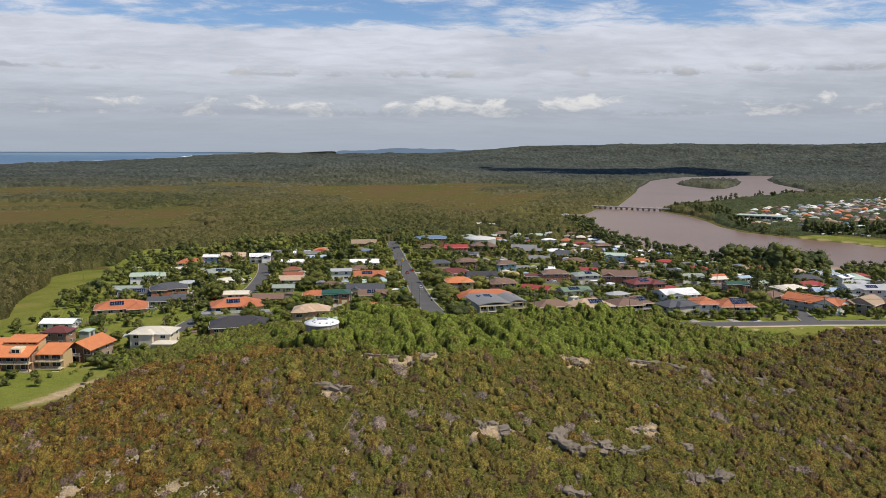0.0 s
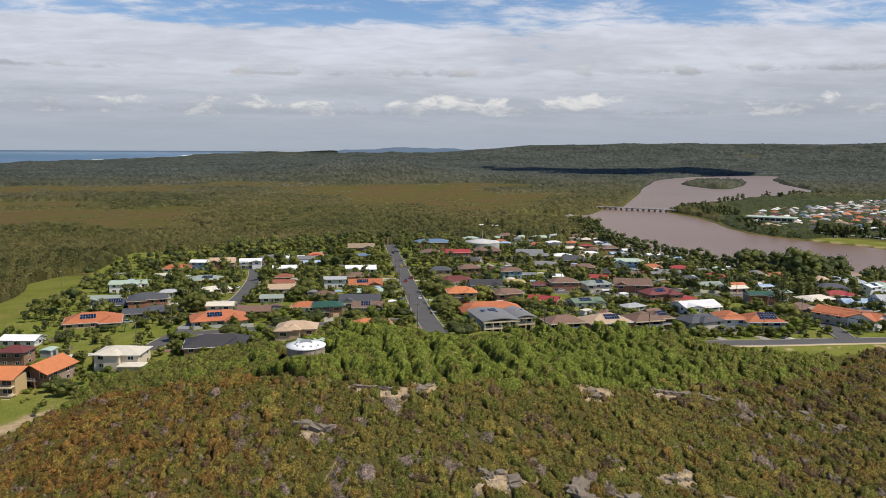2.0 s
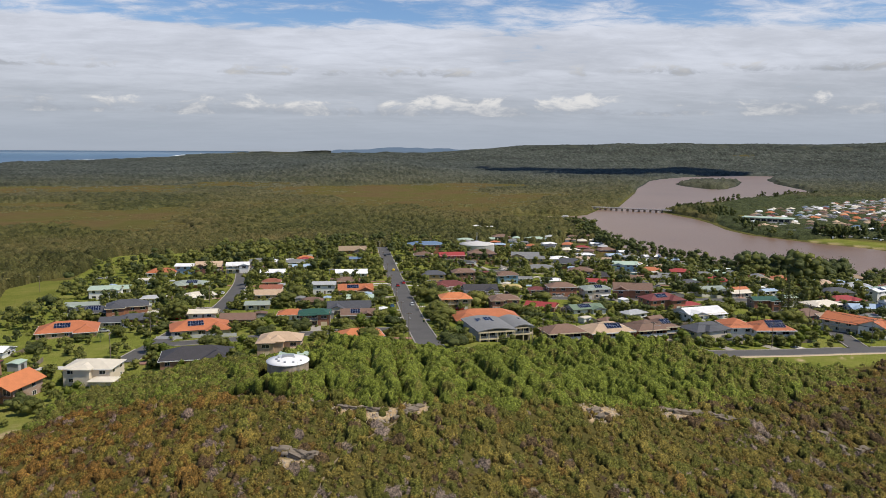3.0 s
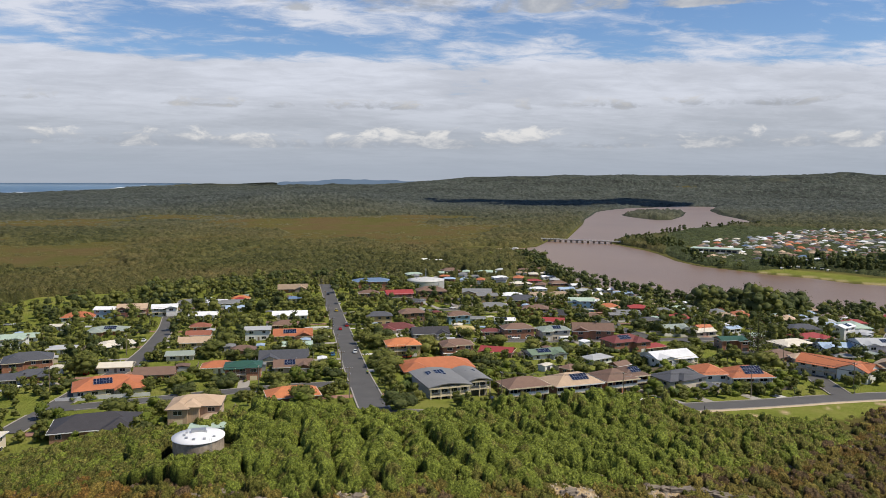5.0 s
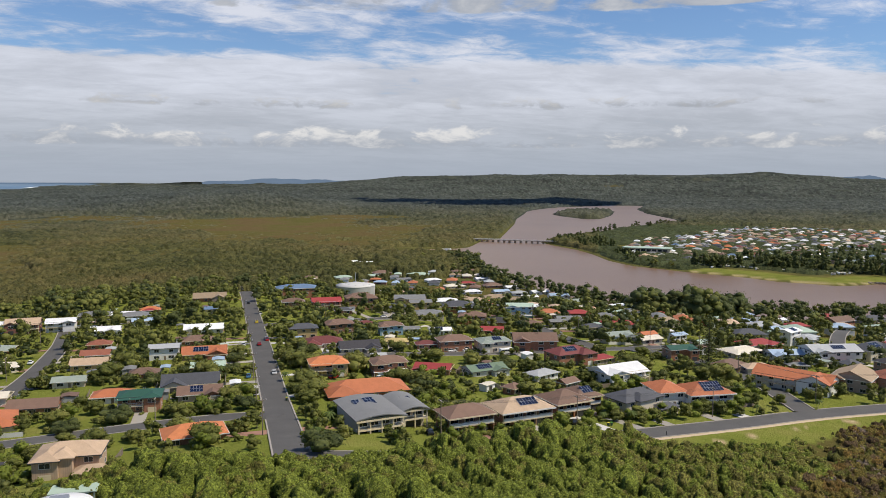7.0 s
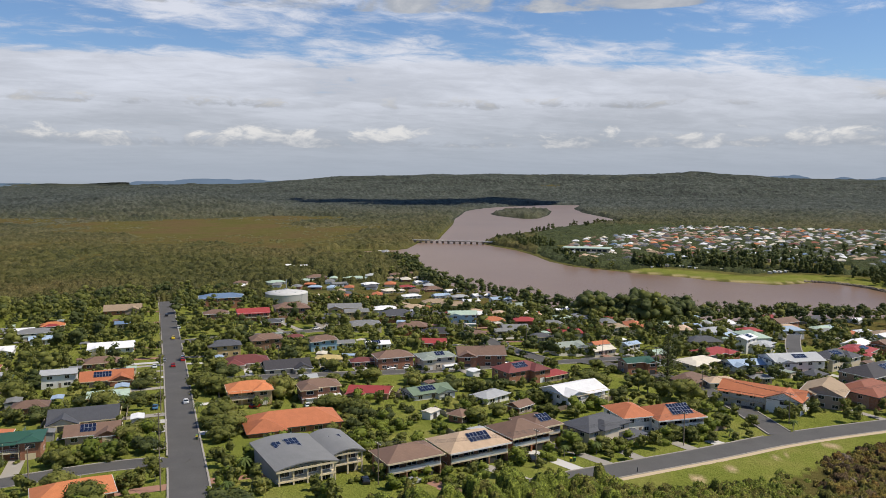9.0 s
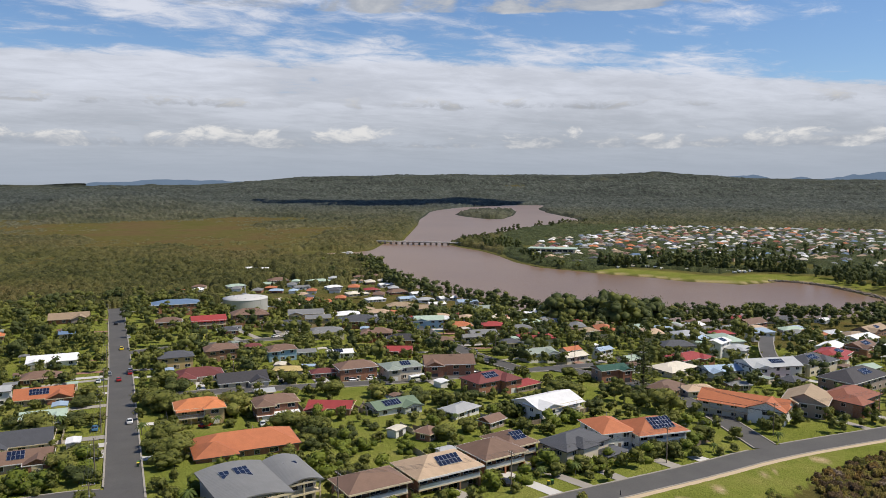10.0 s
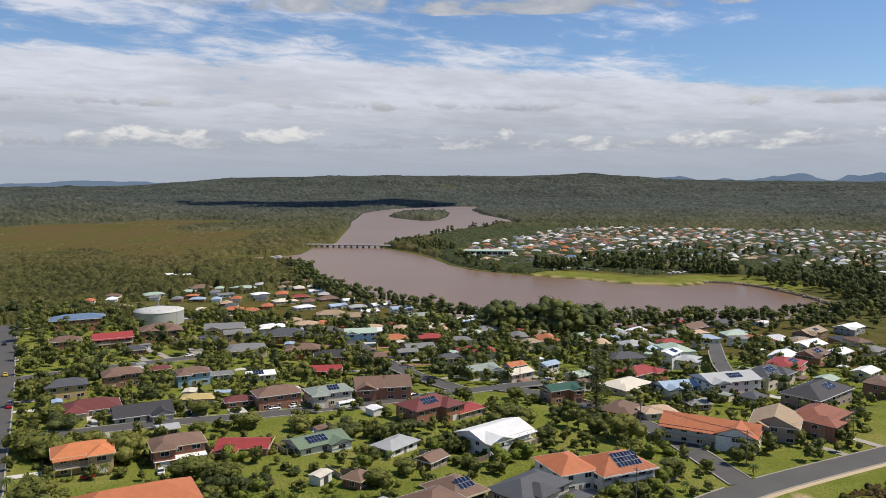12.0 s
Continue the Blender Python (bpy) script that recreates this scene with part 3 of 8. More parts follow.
BARE = [(186, 285.5, 2.4), (206, 288.5, 2.2), (229, 291, 2.6), (171, 281.5, 1.8), (-54, 183, 3.2), (-47, 186, 3.0), (-31, 178, 3.4), (-42, 192, 1.8), (-22, 175, 2.6), (27, 221, 5.0), (37, 222, 4.0), (20, 224, 3.0), (82, 221, 5.0), (49, 187, 4.5), (92, 187, 3.5), (104, 222, 3.5), (7, 207, 2.4), (43, 186, 2.4), (60, 178, 2.2), (10, 183, 1.6), (87, 187, 2.2), (76, 190, 1.8)]


def sand_track(x, y):
    q = math.hypot(((x + 73) * 0.36 + (y - 246) * 0.93) / 19, (-(x + 73) * 0.93 + (y - 246) * 0.36) / 3.6)
    return q + 0.55 * noise.noise(Vector((x * 0.22, y * 0.22, 0)))


def bareness(x, y):
    best = 9.0
    for sx, sy, sr in BARE:
        q = math.hypot(x - sx, (y - sy) * 1.5) / sr
        best = min(best, q)
    return best if best > 2.5 else best + 0.9 * noise.noise(Vector((x * 0.5, y * 0.5, 5)))


def build_ground():
    azs = [a for a in np.arange(-180, -46, 4.0)] + [a for a in np.arange(-46, 10, 0.3)] + [a for a in np.arange(10, 78, 0.24)] + [a for a in np.arange(78, 180, 4.0)]
    radii = [4, 12] + [r for r in np.arange(20, 62, 3.0)] + [r for r in np.arange(62, 130, 1.4)] + [r for r in np.arange(130, 180, 2.0)] + [r for r in np.arange(180, 900, 4.0)]
    while radii[-1] < 26000:
        radii.append(radii[-1] * (1.012 if radii[-1] < 2200 else 1.035))
    xy = np.array([(EYE0.x + r * math.sin(math.radians(a)), EYE0.y + r * math.cos(math.radians(a))) for r in radii for a in azs])
    near = np.hypot(xy[:, 0] - EYE0.x, xy[:, 1] - EYE0.y) < 7000
    rd = np.full(len(xy), 1e9)
    rd[near] = river_distance(xy[near])
    verts, cover, hazed = [], [], []
    for (x, y), r in zip(xy, rd):
        h = height(x, y)
        d = math.hypot(x - EYE0.x, y - EYE0.y)
        if r < 400:
            h = min(h, max(-2.5, 0.5 + 0.12 * r))
        lawn = marsh = sand = 0.0
        az = math.degrees(math.atan2(x - EYE0.x, y - EYE0.y))
        if in_town(x, y):
            lawn = 1.0
            gap = road_gap(x, y)
            if gap < 6:
                h -= 0.12
        if -180 < x < -125 and 330 < y < 560:
            lawn = 0.75
        if d < 400:
            sand = 0.95 * smooth(1.3, 0.6, sand_track(x, y))
            sand = max(sand, smooth(1.15, 0.7, bareness(x, y)))
        if 130 < x < 300 and lerp(x, BOUND) - 3 < y < 292:
            lawn = 1.0
        if 0 < r < 14 and x > 660 and y < 1000:
            sand = 0.6 * smooth(9, 4, r)
        if 0 < r < 90 and x > 690 and 700 < y < 1000:
            lawn = 0.9 * smooth(62, 40, r)
        if d > 900:
            marsh = min(1.0, max(0.0, marshy(x, y)))
        # share of the haze-tinted forest colour, growing with distance
        hazed.append(smooth(1900, 2700, d) * (1 - min(1, marsh * 3)))
        verts.append(drawn_in(x, y, h))
        woods = smooth(560, 800, d) if lawn == 0 and marsh < 0.05 and not (150 < x < 640 and y < 950) else 0.0
        cover.append((lawn, marsh, sand, woods * (1 - min(1, marsh * 4))))
    n = len(azs)
    faces = [(i * n + k, i * n + (k + 1) % n, (i + 1) * n + (k + 1) % n, (i + 1) * n + k) for i in range(len(radii) - 1) for k in range(n)]
    me = mesh_of("ground", verts, [f[::-1] for f in faces], GROUND)
    layer = me.color_attributes.new("cover", "FLOAT_COLOR", "POINT")
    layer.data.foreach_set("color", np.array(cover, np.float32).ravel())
    deep = me.attributes.new("hazed_forest", "FLOAT", "POINT")
    deep.data.foreach_set("value", np.array(hazed, np.float32))
    return tagged(new("ground", me), "rolling coastal ground of grass, heath and sandy soil", "ground", kind="structure")


build_ground()


def sheet(name, poly, z, mat, label, category):
    """A flat sheet over a polygon, fine enough to be drawn in."""
    bm = bmesh.new()
    bm.faces.new([bm.verts.new((x, y, z)) for x, y in poly])
    bmesh.ops.triangulate(bm, faces=bm.faces[:])
    bmesh.ops.subdivide_edges(bm, edges=bm.edges[:], cuts=6, use_grid_fill=True)
    for v in bm.verts:
        v.co = drawn_in(*v.co)
    me = bpy.data.meshes.new(name)
    bm.to_mesh(me)
    bm.free()
    me.materials.append(mat)
    if me.polygons and me.polygons[0].normal.z < 0:
        me.flip_normals()
    return tagged(new(name, me), label, category, kind="structure")


sheet("river", [(390, 560), (900, 560), (1000, 1100), (1500, 1700), (2500, 3300), (2350, 3900), (1500, 3350), (1000, 2500), (390, 1450)], 0.0, WATER, "wide brown muddy river with faint ripples", "river")


def build_sea():
    verts, faces = [], []
    azs = np.arange(-60, -3.9, 1.0)
    ds = [6000, 9000, 11000, 14000, 18000, 24000, 32000]
    for d in ds:
        for a in azs:
            x, y = EYE0.x + d * math.sin(math.radians(a)), EYE0.y + d * math.cos(math.radians(a))
            verts.append(drawn_in(x, y, -0.0))
    n = len(azs)
    faces = [(i * n + k, i * n + k + 1, (i + 1) * n + k + 1, (i + 1) * n + k) for i in range(len(ds) - 1) for k in range(n - 1)]
    tagged(new("sea", mesh_of("sea", verts, [f[::-1] for f in faces], SEA)), "grey-blue ocean along the horizon", "sea", kind="structure")


build_sea()


def build_surf():
    """White surf along the far beach."""
    foam = surface("surf", (0.85, 0.86, 0.86), 0.8, 0.05)
    for a0, d0, a1, d1, w in ((-16.4, 7900, -13.6, 8500, 130), (-12.2, 9000, -10.2, 10700, 260), (-9.4, 11500, -7.9, 15400, 420), (-7.5, 16800, -5.9, 22500, 500)):
        verts = []
        for k in range(13):
            t = k / 12
            a, d = math.radians(a0 + (a1 - a0) * t), d0 + (d1 - d0) * t
            half = w * math.sin(math.pi * (0.05 + 0.9 * t)) * (0.7 + 0.5 * noise.noise(Vector((k * 0.7, a0, 0))))
            for s in (-half, half):
                verts.append(drawn_in(EYE0.x + (d + s) * math.sin(a), EYE0.y + (d + s) * math.cos(a), 3.0))
        faces = [(2 * k, 2 * k + 2, 2 * k + 3, 2 * k + 1) for k in range(12)]
        tagged(new("surf", mesh_of("surf", verts, [f[::-1] for f in faces], foam)), "white line of surf on a far beach", "surf", kind="structure")


build_surf()


def build_range():
    """Far blue mountains, their haze put in as glow."""
    def strip(a0, a1, top, seed):
        verts, faces = [], []
        n = int((a1 - a0) * 6)
        for k in range(n + 1):
            a = a0 + (a1 - a0) * k / n
            e = math.sin(math.pi * k / n) ** 0.5
            z = 125 + 22000 * math.tan(math.radians(-0.2 + (top + 0.2) * e * (0.72 + 0.5 * noise.fractal(Vector((a * 0.35, seed, 0)), 0.9, 2.1, 4))))
            for d, zz in ((20000, -100), (22000, z)):
                verts.append(drawn_in(EYE0.x + d * math.sin(math.radians(a)), EYE0.y + d * math.cos(math.radians(a)), zz))
        faces = [(2 * k, 2 * k + 2, 2 * k + 3, 2 * k + 1) for k in range(n)]
        tagged(new("mountain_range", mesh_of("mountain_range", verts, faces, FAR_HAZE_GLOW)), "hazy blue mountain range on the horizon", "mountains", kind="structure")
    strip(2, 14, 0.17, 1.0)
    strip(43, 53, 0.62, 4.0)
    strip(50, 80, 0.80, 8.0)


build_range()


def strip_mesh(name, line, offset_a, offset_b, lift_a, lift_b, mat):
    """A ribbon along a line, between two offsets from it, laid on the ground."""
    verts = []
    for k, (x, y) in enumerate(line):
        ax, ay = line[max(0, k - 1)]
        bx, by = line[min(len(line) - 1, k + 1)]
        d = math.hypot(bx - ax, by - ay) or 1
        nx, ny = (by - ay) / d, -(bx - ax) / d
        z = land(x, y)
        for off, up in ((offset_a, lift_a), (offset_b, lift_b)):
            px, py = x + nx * off, y + ny * off
            verts.append((px, py, 0.7 * z + 0.3 * land(px, py) + up))
    faces = [(2 * k, 2 * k + 1, 2 * k + 3, 2 * k + 2) for k in range(len(line) - 1)]
    return mesh_of(name, verts, faces, mat)


def build_streets():
    for k, (name, line) in enumerate(LINES.items()):
        half = STREETS[name][1] / 2
        me = strip_mesh("road", line, -half, half, 0.10 + 0.006 * k, 0.10 + 0.006 * k, ASPHALT)
        road = tagged(new("road", me), "grey asphalt suburban street with concrete kerbs", "road", kind="structure")
        for side in (-1, 1):
            verts, faces = [], []
            m = 0
            for i, (x, y) in enumerate(line):
                ax, ay = line[max(0, i - 1)]
                bx, by = line[min(len(line) - 1, i + 1)]
                d = math.hypot(bx - ax, by - ay) or 1
                nx, ny = (by - ay) / d * side, -(bx - ax) / d * side
                px, py = x + nx * (half + 0.1), y + ny * (half + 0.1)
                other = min((math.hypot(px - qx, py - qy) - STREETS[n2][1] / 2 for n2, l2 in LINES.items() if n2 != name for qx, qy in l2[::2]), default=9)
                if other < 0.4:
                    m = 0
                    continue
                z = 0.7 * land(x, y) + 0.3 * land(px, py)
                base = len(verts)
                for o, u in ((half - 0.02, 0.09), (half - 0.02, 0.26), (half + 0.42, 0.27), (half + 0.42, -0.1)):
                    verts.append((x + nx * o, y + ny * o, z + u))
                if m:
                    faces += [(base - 4 + q, base - 3 + q, base + 1 + q, base + q) for q in range(3)]
                m = 1
            if faces:
                kerb = new("kerb", mesh_of("kerb", verts, faces, CONCRETE, False))
                kerb.parent = road


build_streets()
GRAVEL = surface("sandy_gravel", (0.46, 0.36, 0.24), 0.95, 0.25, 0.4)
tagged(new("gravel_shoulder", strip_mesh("gravel_shoulder", [p for p in LINES["front"] if p[0] > 128], 4.2, 6.0, 0.2, 0.02, GRAVEL)), "sandy gravel shoulder along the street", "road shoulder", kind="structure")
PATH_LINE = densify(rounded([(38, 223), (31, 217.5), (26, 214), (20, 209.7), (16, 206), (13.2, 200), (11, 195), (8, 189)]), 0.8)
SANDY = surface("pale_sand_and_stones", (0.22, 0.17, 0.105), 0.95, 0.3, 0.8, relief=0.05)
tagged(new("foot_path", strip_mesh("foot_path", [(x + 0.5 * noise.noise(Vector((x, y, 0))), y) for x, y in PATH_LINE], -0.2, 0.2, 0.1, 0.1, SANDY)), "narrow sandy foot path worn through the heath", "path", kind="structure")


# ---- building blocks ----
def part(name, me, parent, label="", m=None):
    ob = new(name, me)
    ob.parent = parent
    if m is not None:
        ob.matrix_local = m
    if label:
        tagged(ob, label)
    return ob


def box_verts(x0, y0, z0, x1, y1, z1):
    v = [(x0, y0, z0), (x1, y0, z0), (x1, y1, z0), (x0, y1, z0), (x0, y0, z1), (x1, y0, z1), (x1, y1, z1), (x0, y1, z1)]
    f = [(0, 3, 2, 1), (4, 5, 6, 7), (0, 1, 5, 4), (1, 2, 6, 5), (2, 3, 7, 6), (3, 0, 4, 7)]
    return v, f


def boxes(name, dims, mat):
    verts, faces = [], []
    for d in dims:
        v, f = box_verts(*d)
        faces += [tuple(i + len(verts) for i in q) for q in f]
        verts += v
    return mesh_of(name, verts, faces, mat, False)


SHARED = {}


def shared(key, make):
    if key not in SHARED:
        SHARED[key] = make()
    return SHARED[key]


def window_at(parent, x, y, z, w, h, turn):
    """A window with its frame and pane on a wall; turn 0 faces -y."""
    key = (round(w, 1), round(h, 1))
    w, h = key
    fr = shared(("wf", key), lambda: boxes("window_frame", [(-w / 2, -0.06, 0, -w / 2 + 0.08, 0.05, h), (w / 2 - 0.08, -0.06, 0, w / 2, 0.05, h), (-w / 2 + 0.08, -0.06, 0, w / 2 - 0.08, 0.05, 0.08),
                                                            (-w / 2 + 0.08, -0.06, h - 0.08, w / 2 - 0.08, 0.05, h), (-0.03, -0.05, 0.08, 0.03, 0.04, h - 0.08)], WHITE_TRIM))
    pn = shared(("wp", key), lambda: boxes("pane", [(-w / 2 + 0.08, -0.025, 0.08, w / 2 - 0.08, 0.02, h - 0.08)], GLASS))
    win = part("window", fr, parent, "", pose(x, y, z, 0, 0, turn))
    part("pane", pn, win)
    return win


def solid_roof(rects, mat, gable_mat):
    """Roofs over rectangles (x0, y0, x1, y1, z, kind, slope), each with thickness. Kind: hip, gable_x or gable_y."""
    verts, faces = [], []
    for x0, y0, x1, y1, z, kind, slope in rects:
        w, d = x1 - x0, y1 - y0
        b = len(verts)
        if kind == "gable_x":
            top = z + d / 2 * slope
            verts += [(x0, y0, z), (x1, y0, z), (x1, y1, z), (x0, y1, z), (x0, (y0 + y1) / 2, top), (x1, (y0 + y1) / 2, top)]
            fs = [(0, 1, 5, 4), (2, 3, 4, 5)]
        elif kind == "gable_y":
            top = z + w / 2 * slope
            verts += [(x0, y0, z), (x1, y0, z), (x1, y1, z), (x0, y1, z), ((x0 + x1) / 2, y0, top), ((x0 + x1) / 2, y1, top)]
            fs = [(1, 2, 5, 4), (3, 0, 4, 5)]
        elif w >= d:
            top, r = z + d / 2 * slope, d / 2
            verts += [(x0, y0, z), (x1, y0, z), (x1, y1, z), (x0, y1, z), (x0 + r, (y0 + y1) / 2, top), (x1 - r, (y0 + y1) / 2, top)]
            fs = [(0, 1, 5, 4), (2, 3, 4, 5), (1, 2, 5), (3, 0, 4)]
        else:
            top, r = z + w / 2 * slope, w / 2
            verts += [(x0, y0, z), (x1, y0, z), (x1, y1, z), (x0, y1, z), ((x0 + x1) / 2, y0 + r, top), ((x0 + x1) / 2, y1 - r, top)]
            fs = [(1, 2, 5, 4), (3, 0, 4, 5), (0, 1, 4), (2, 3, 5)]
        low = len(verts)
        verts += [(vx, vy, vz - 0.2) for vx, vy, vz in verts[b:b + 6]]
        edges = {}
        for f in fs:
            faces.append(tuple(b + i for i in f))
            faces.append(tuple(low + i for i in f[::-1]))
            for i, j in zip(f, f[1:] + f[:1]):
                edges[(i, j)] = 1
        for i, j in edges:
            if (j, i) not in edges:
                faces.append((b + j, b + i, low + i, low + j))
    return mesh_of("roof", verts, faces, mat, False)


def solar_array(parent, x, y, z, nx, ny, tilt, turn):
    for i in range(nx):
        for j in range(ny):
            fr = shared("pv_frame", lambda: boxes("solar_panel", [(-0.5, -0.82, 0, 0.5, 0.82, 0.04)], STEEL))
            cell = shared("pv_cell", lambda: boxes("glass", [(-0.46, -0.78, 0.03, 0.46, 0.78, 0.05)], SOLAR_BLUE))
            m = pose(x, y, z, 0, 0, turn) @ pose(0, 0, 0, tilt) @ pose((i - (nx - 1) / 2) * 1.04, (j - (ny - 1) / 2) * 1.7, 0.1)
            p = part("solar_panel", fr, parent, "dark blue solar panel", m)
            part("glass", cell, p)


def railing(parent, x0, x1, y, z, mat=None):
    bars = [(x0, y - 0.03, z + 0.95, x1, y + 0.03, z + 1.02), (x0, y - 0.02, z + 0.1, x1, y + 0.02, z + 0.15)]
    n = max(2, int((x1 - x0) / 0.45))
    bars += [(x0 + (x1 - x0) * k / n - 0.025, y - 0.02, z + 0.12, x0 + (x1 - x0) * k / n + 0.025, y + 0.02, z + 0.97) for k in range(n + 1)]
    return part("railing", boxes("railing", bars, mat or WHITE_TRIM), parent)


COLOUR_WORDS = {"redbrown": "red-brown", "lightgrey": "light grey", "darkgreen": "dark green", "lightgreen": "pale green", "greengrey": "green-grey", "lightblue": "pale blue", "black": "charcoal", "slate": "slate grey"}
WALL_WORDS = {"brick": "red brick", "orange_brick": "orange brick", "brown_brick": "brown brick", "cream_brick": "cream brick", "cream": "cream rendered", "white": "white weatherboard", "yellow": "ochre rendered", "blue": "blue weatherboard", "redbrown": "red-brown weatherboard", "grey": "grey rendered"}
HOUSES = []


def house(x, y, rot, length, depth, storeys, kind, roof, wall, extras=""):
    rnd = random.Random(int(x * 7 + y * 13))
    z = min(land(x + dx, y + dy) for dx in (-length / 3, 0, length / 3) for dy in (-depth / 3, 0, depth / 3)) * 0.5 + land(x, y) * 0.5
    root = new("house")
    root.matrix_world = pose(x, y, z, 0, 0, rot)
    HOUSES.append((x, y, math.hypot(length, depth) / 2, rot, length / 2, depth / 2))
    word = "two-storey" if storeys == 2 else "single-storey"
    extra = " and solar panels" if "solar" in extras else " and front balcony" if "balcony" in extras else ""
    tagged(root, f"{word} {WALL_WORDS[wall]} house with {COLOUR_WORDS.get(roof, roof)} {'hipped' if kind == 'hip' else 'gabled'} roof{extra}", "house", "houses of the suburb")
    hl, hd = length / 2, depth / 2
    eave = (2.7 if storeys == 1 else 5.4)
    slope = 0.42 if roof in ("brown", "redbrown", "terracotta", "orange", "maroon", "beige", "tan", "slate", "black") else 0.30
    over = 0.6
    wmat, rmat = WALLS[wall], ROOFS[roof]
    deep = "deep" in extras
    wing = length > 12 and rnd.random() < 0.7 and not deep
    fy = -hd + 2.2 if deep else -hd
    side = rnd.choice((-1, 1))
    ww = length * rnd.uniform(0.34, 0.45)
    wd = rnd.uniform(1.8, 3.0)
    wx0, wx1 = (-hl, -hl + ww) if side < 0 else (hl - ww, hl)
    walls = [(-hl, fy, -2.0, hl, hd, eave)]
    main_kind = "hip" if kind == "hip" else ("gable_x" if length >= depth else "gable_y")
    rects = [(-hl - over, -hd - over, hl + over, hd + over, eave, main_kind, slope)]
    if wing:
        walls.append((wx0 + 0.01, -hd - wd, -2.0, wx1 - 0.01, -hd + 0.5, eave - 0.004))
        rects.append((wx0 - over, -hd - wd - over, wx1 + over, hd * 0.2, eave + 0.003, "hip" if kind == "hip" else "gable_y", slope))
    # walls, with their gable ends
    for (ax, ay, az, bx, by, bz), (x0, y0, x1, y1, zz, k, sl) in zip(walls, rects):
        v, f = box_verts(ax, ay, az, bx, by, bz)
        if k == "gable_x":
            t = bz + (by - ay) / 2 * sl - 0.02
            v += [(ax, (ay + by) / 2, t), (bx, (ay + by) / 2, t)]
            f = [f[0], (0, 1, 5, 4), (2, 3, 7, 6), (1, 2, 6, 9, 5), (3, 0, 4, 8, 7), (4, 5, 9, 8), (6, 7, 8, 9)]
        elif k == "gable_y":
            t = bz + (bx - ax) / 2 * sl - 0.02
            v += [((ax + bx) / 2, ay, t), ((ax + bx) / 2, by, t)]
            f = [f[0], (1, 2, 6, 5), (3, 0, 4, 7), (0, 1, 5, 8, 4), (2, 3, 7, 9, 6), (5, 6, 9, 8), (7, 4, 8, 9)]
        part("wall", mesh_of("wall", v, f, wmat, False), root)
    for r in rects:
        part("roof", solid_roof([r], rmat, wmat), root)
    trim = rnd.choice((WHITE_TRIM, CREAM_TRIM, WHITE_TRIM, DARK_TRIM))
    for x0, y0, x1, y1, zz, k, s in rects:
        v, f = [], []
        for o, u in ((0.0, -0.02), (0.11, -0.02), (0.11, -0.24), (0.0, -0.24)):
            v += [(x0 - o, y0 - o, zz + u), (x1 + o, y0 - o, zz + u), (x1 + o, y1 + o, zz + u), (x0 - o, y1 + o, zz + u)]
        for i in range(3):
            f += [(4 * i + q, 4 * i + 4 + q, 4 * i + 4 + (q + 1) % 4, 4 * i + (q + 1) % 4) for q in range(4)]
        part("gutter", mesh_of("gutter", v, f, trim, False), root)
    # openings
    for s in range(storeys):
        zb = s * 2.7 + 0.9
        n = max(2, int(length / 4.2))
        for k in range(n):
            wx = -hl + length * (k + 0.5) / n
            if wing and wx0 - 0.9 < wx < wx1 + 0.9:
                continue
            window_at(root, wx, fy, zb - (0.6 if deep else 0), 2.8 if deep else rnd.choice((1.6, 2.0, 2.4)), 2.0 if deep else 1.3, 0)
        if wing:
            if s == 0 and rnd.random() < 0.6:
                gv = [(sx, -0.03 - (0.03 if q % 2 else 0), zq) for q, zq in enumerate((0, 0.04, 0.4, 0.44, 0.84, 0.88, 1.28, 1.32, 1.72, 1.76, 2.2)) for sx in (-1.3, 1.3)]
                gd = mesh_of("garage_door", gv, [(2 * q, 2 * q + 1, 2 * q + 3, 2 * q + 2) for q in range(10)], rnd.choice((CREAM_TRIM, WHITE_TRIM, DARK_TRIM)), False)
                part("garage_door", gd, root, "", pose((wx0 + wx1) / 2, -hd - wd, 0.05))
            else:
                window_at(root, (wx0 + wx1) / 2, -hd - wd, zb, 2.4, 1.3, 0)
        for q in range(max(1, int(depth / 4.5))):
            wy = -hd + depth * (q + 0.5) / max(1, int(depth / 4.5))
            if x > -20 or y < 520:
                window_at(root, -hl, wy, zb, 1.6, 1.2, -90)
            if x < 60 or y < 420:
                window_at(root, hl, wy, zb, 1.6, 1.2, 90)
    dx = (wx1 + 1.2 if side < 0 else wx0 - 1.2) if wing else 0.4
    part("door", shared("door", lambda: boxes("door", [(-0.45, -0.05, 0, 0.45, 0.03, 2.05)], TIMBER)), root, "", pose(dx, fy - 0.01, 0.05))
    if deep:
        deck = part("balcony", boxes("balcony", [(-hl, -hd, 2.45, hl, fy - 0.01, 2.75)], CREAM_TRIM), root, "deep covered balcony")
        railing(deck, -hl + 0.2, hl - 0.2, -hd + 0.06, 2.75)
        part("balustrade", boxes("balustrade", [(-hl + 0.2, -hd - 0.02, 2.78, hl - 0.2, -hd + 0.03, 3.6)], WHITE_TRIM), deck, "pale balcony panel")
        part("fascia", boxes("fascia", [(-hl - 0.6, -hd - 0.86, eave - 0.34, hl + 0.6, -hd - 0.74, eave + 0.06)], WHITE_TRIM if roof != "brown" else CREAM_TRIM), root, "deep pale fascia board")
        # a thin dark panel imitates the shade inside an open garage
        part("garage", boxes("garage", [(hl * 0.25, -hd + 0.3, 0.02, hl * 0.25 + 3.0, -hd + 0.44, 2.2)], DARK_TRIM), root, "dark panel in place of the shaded garage opening")
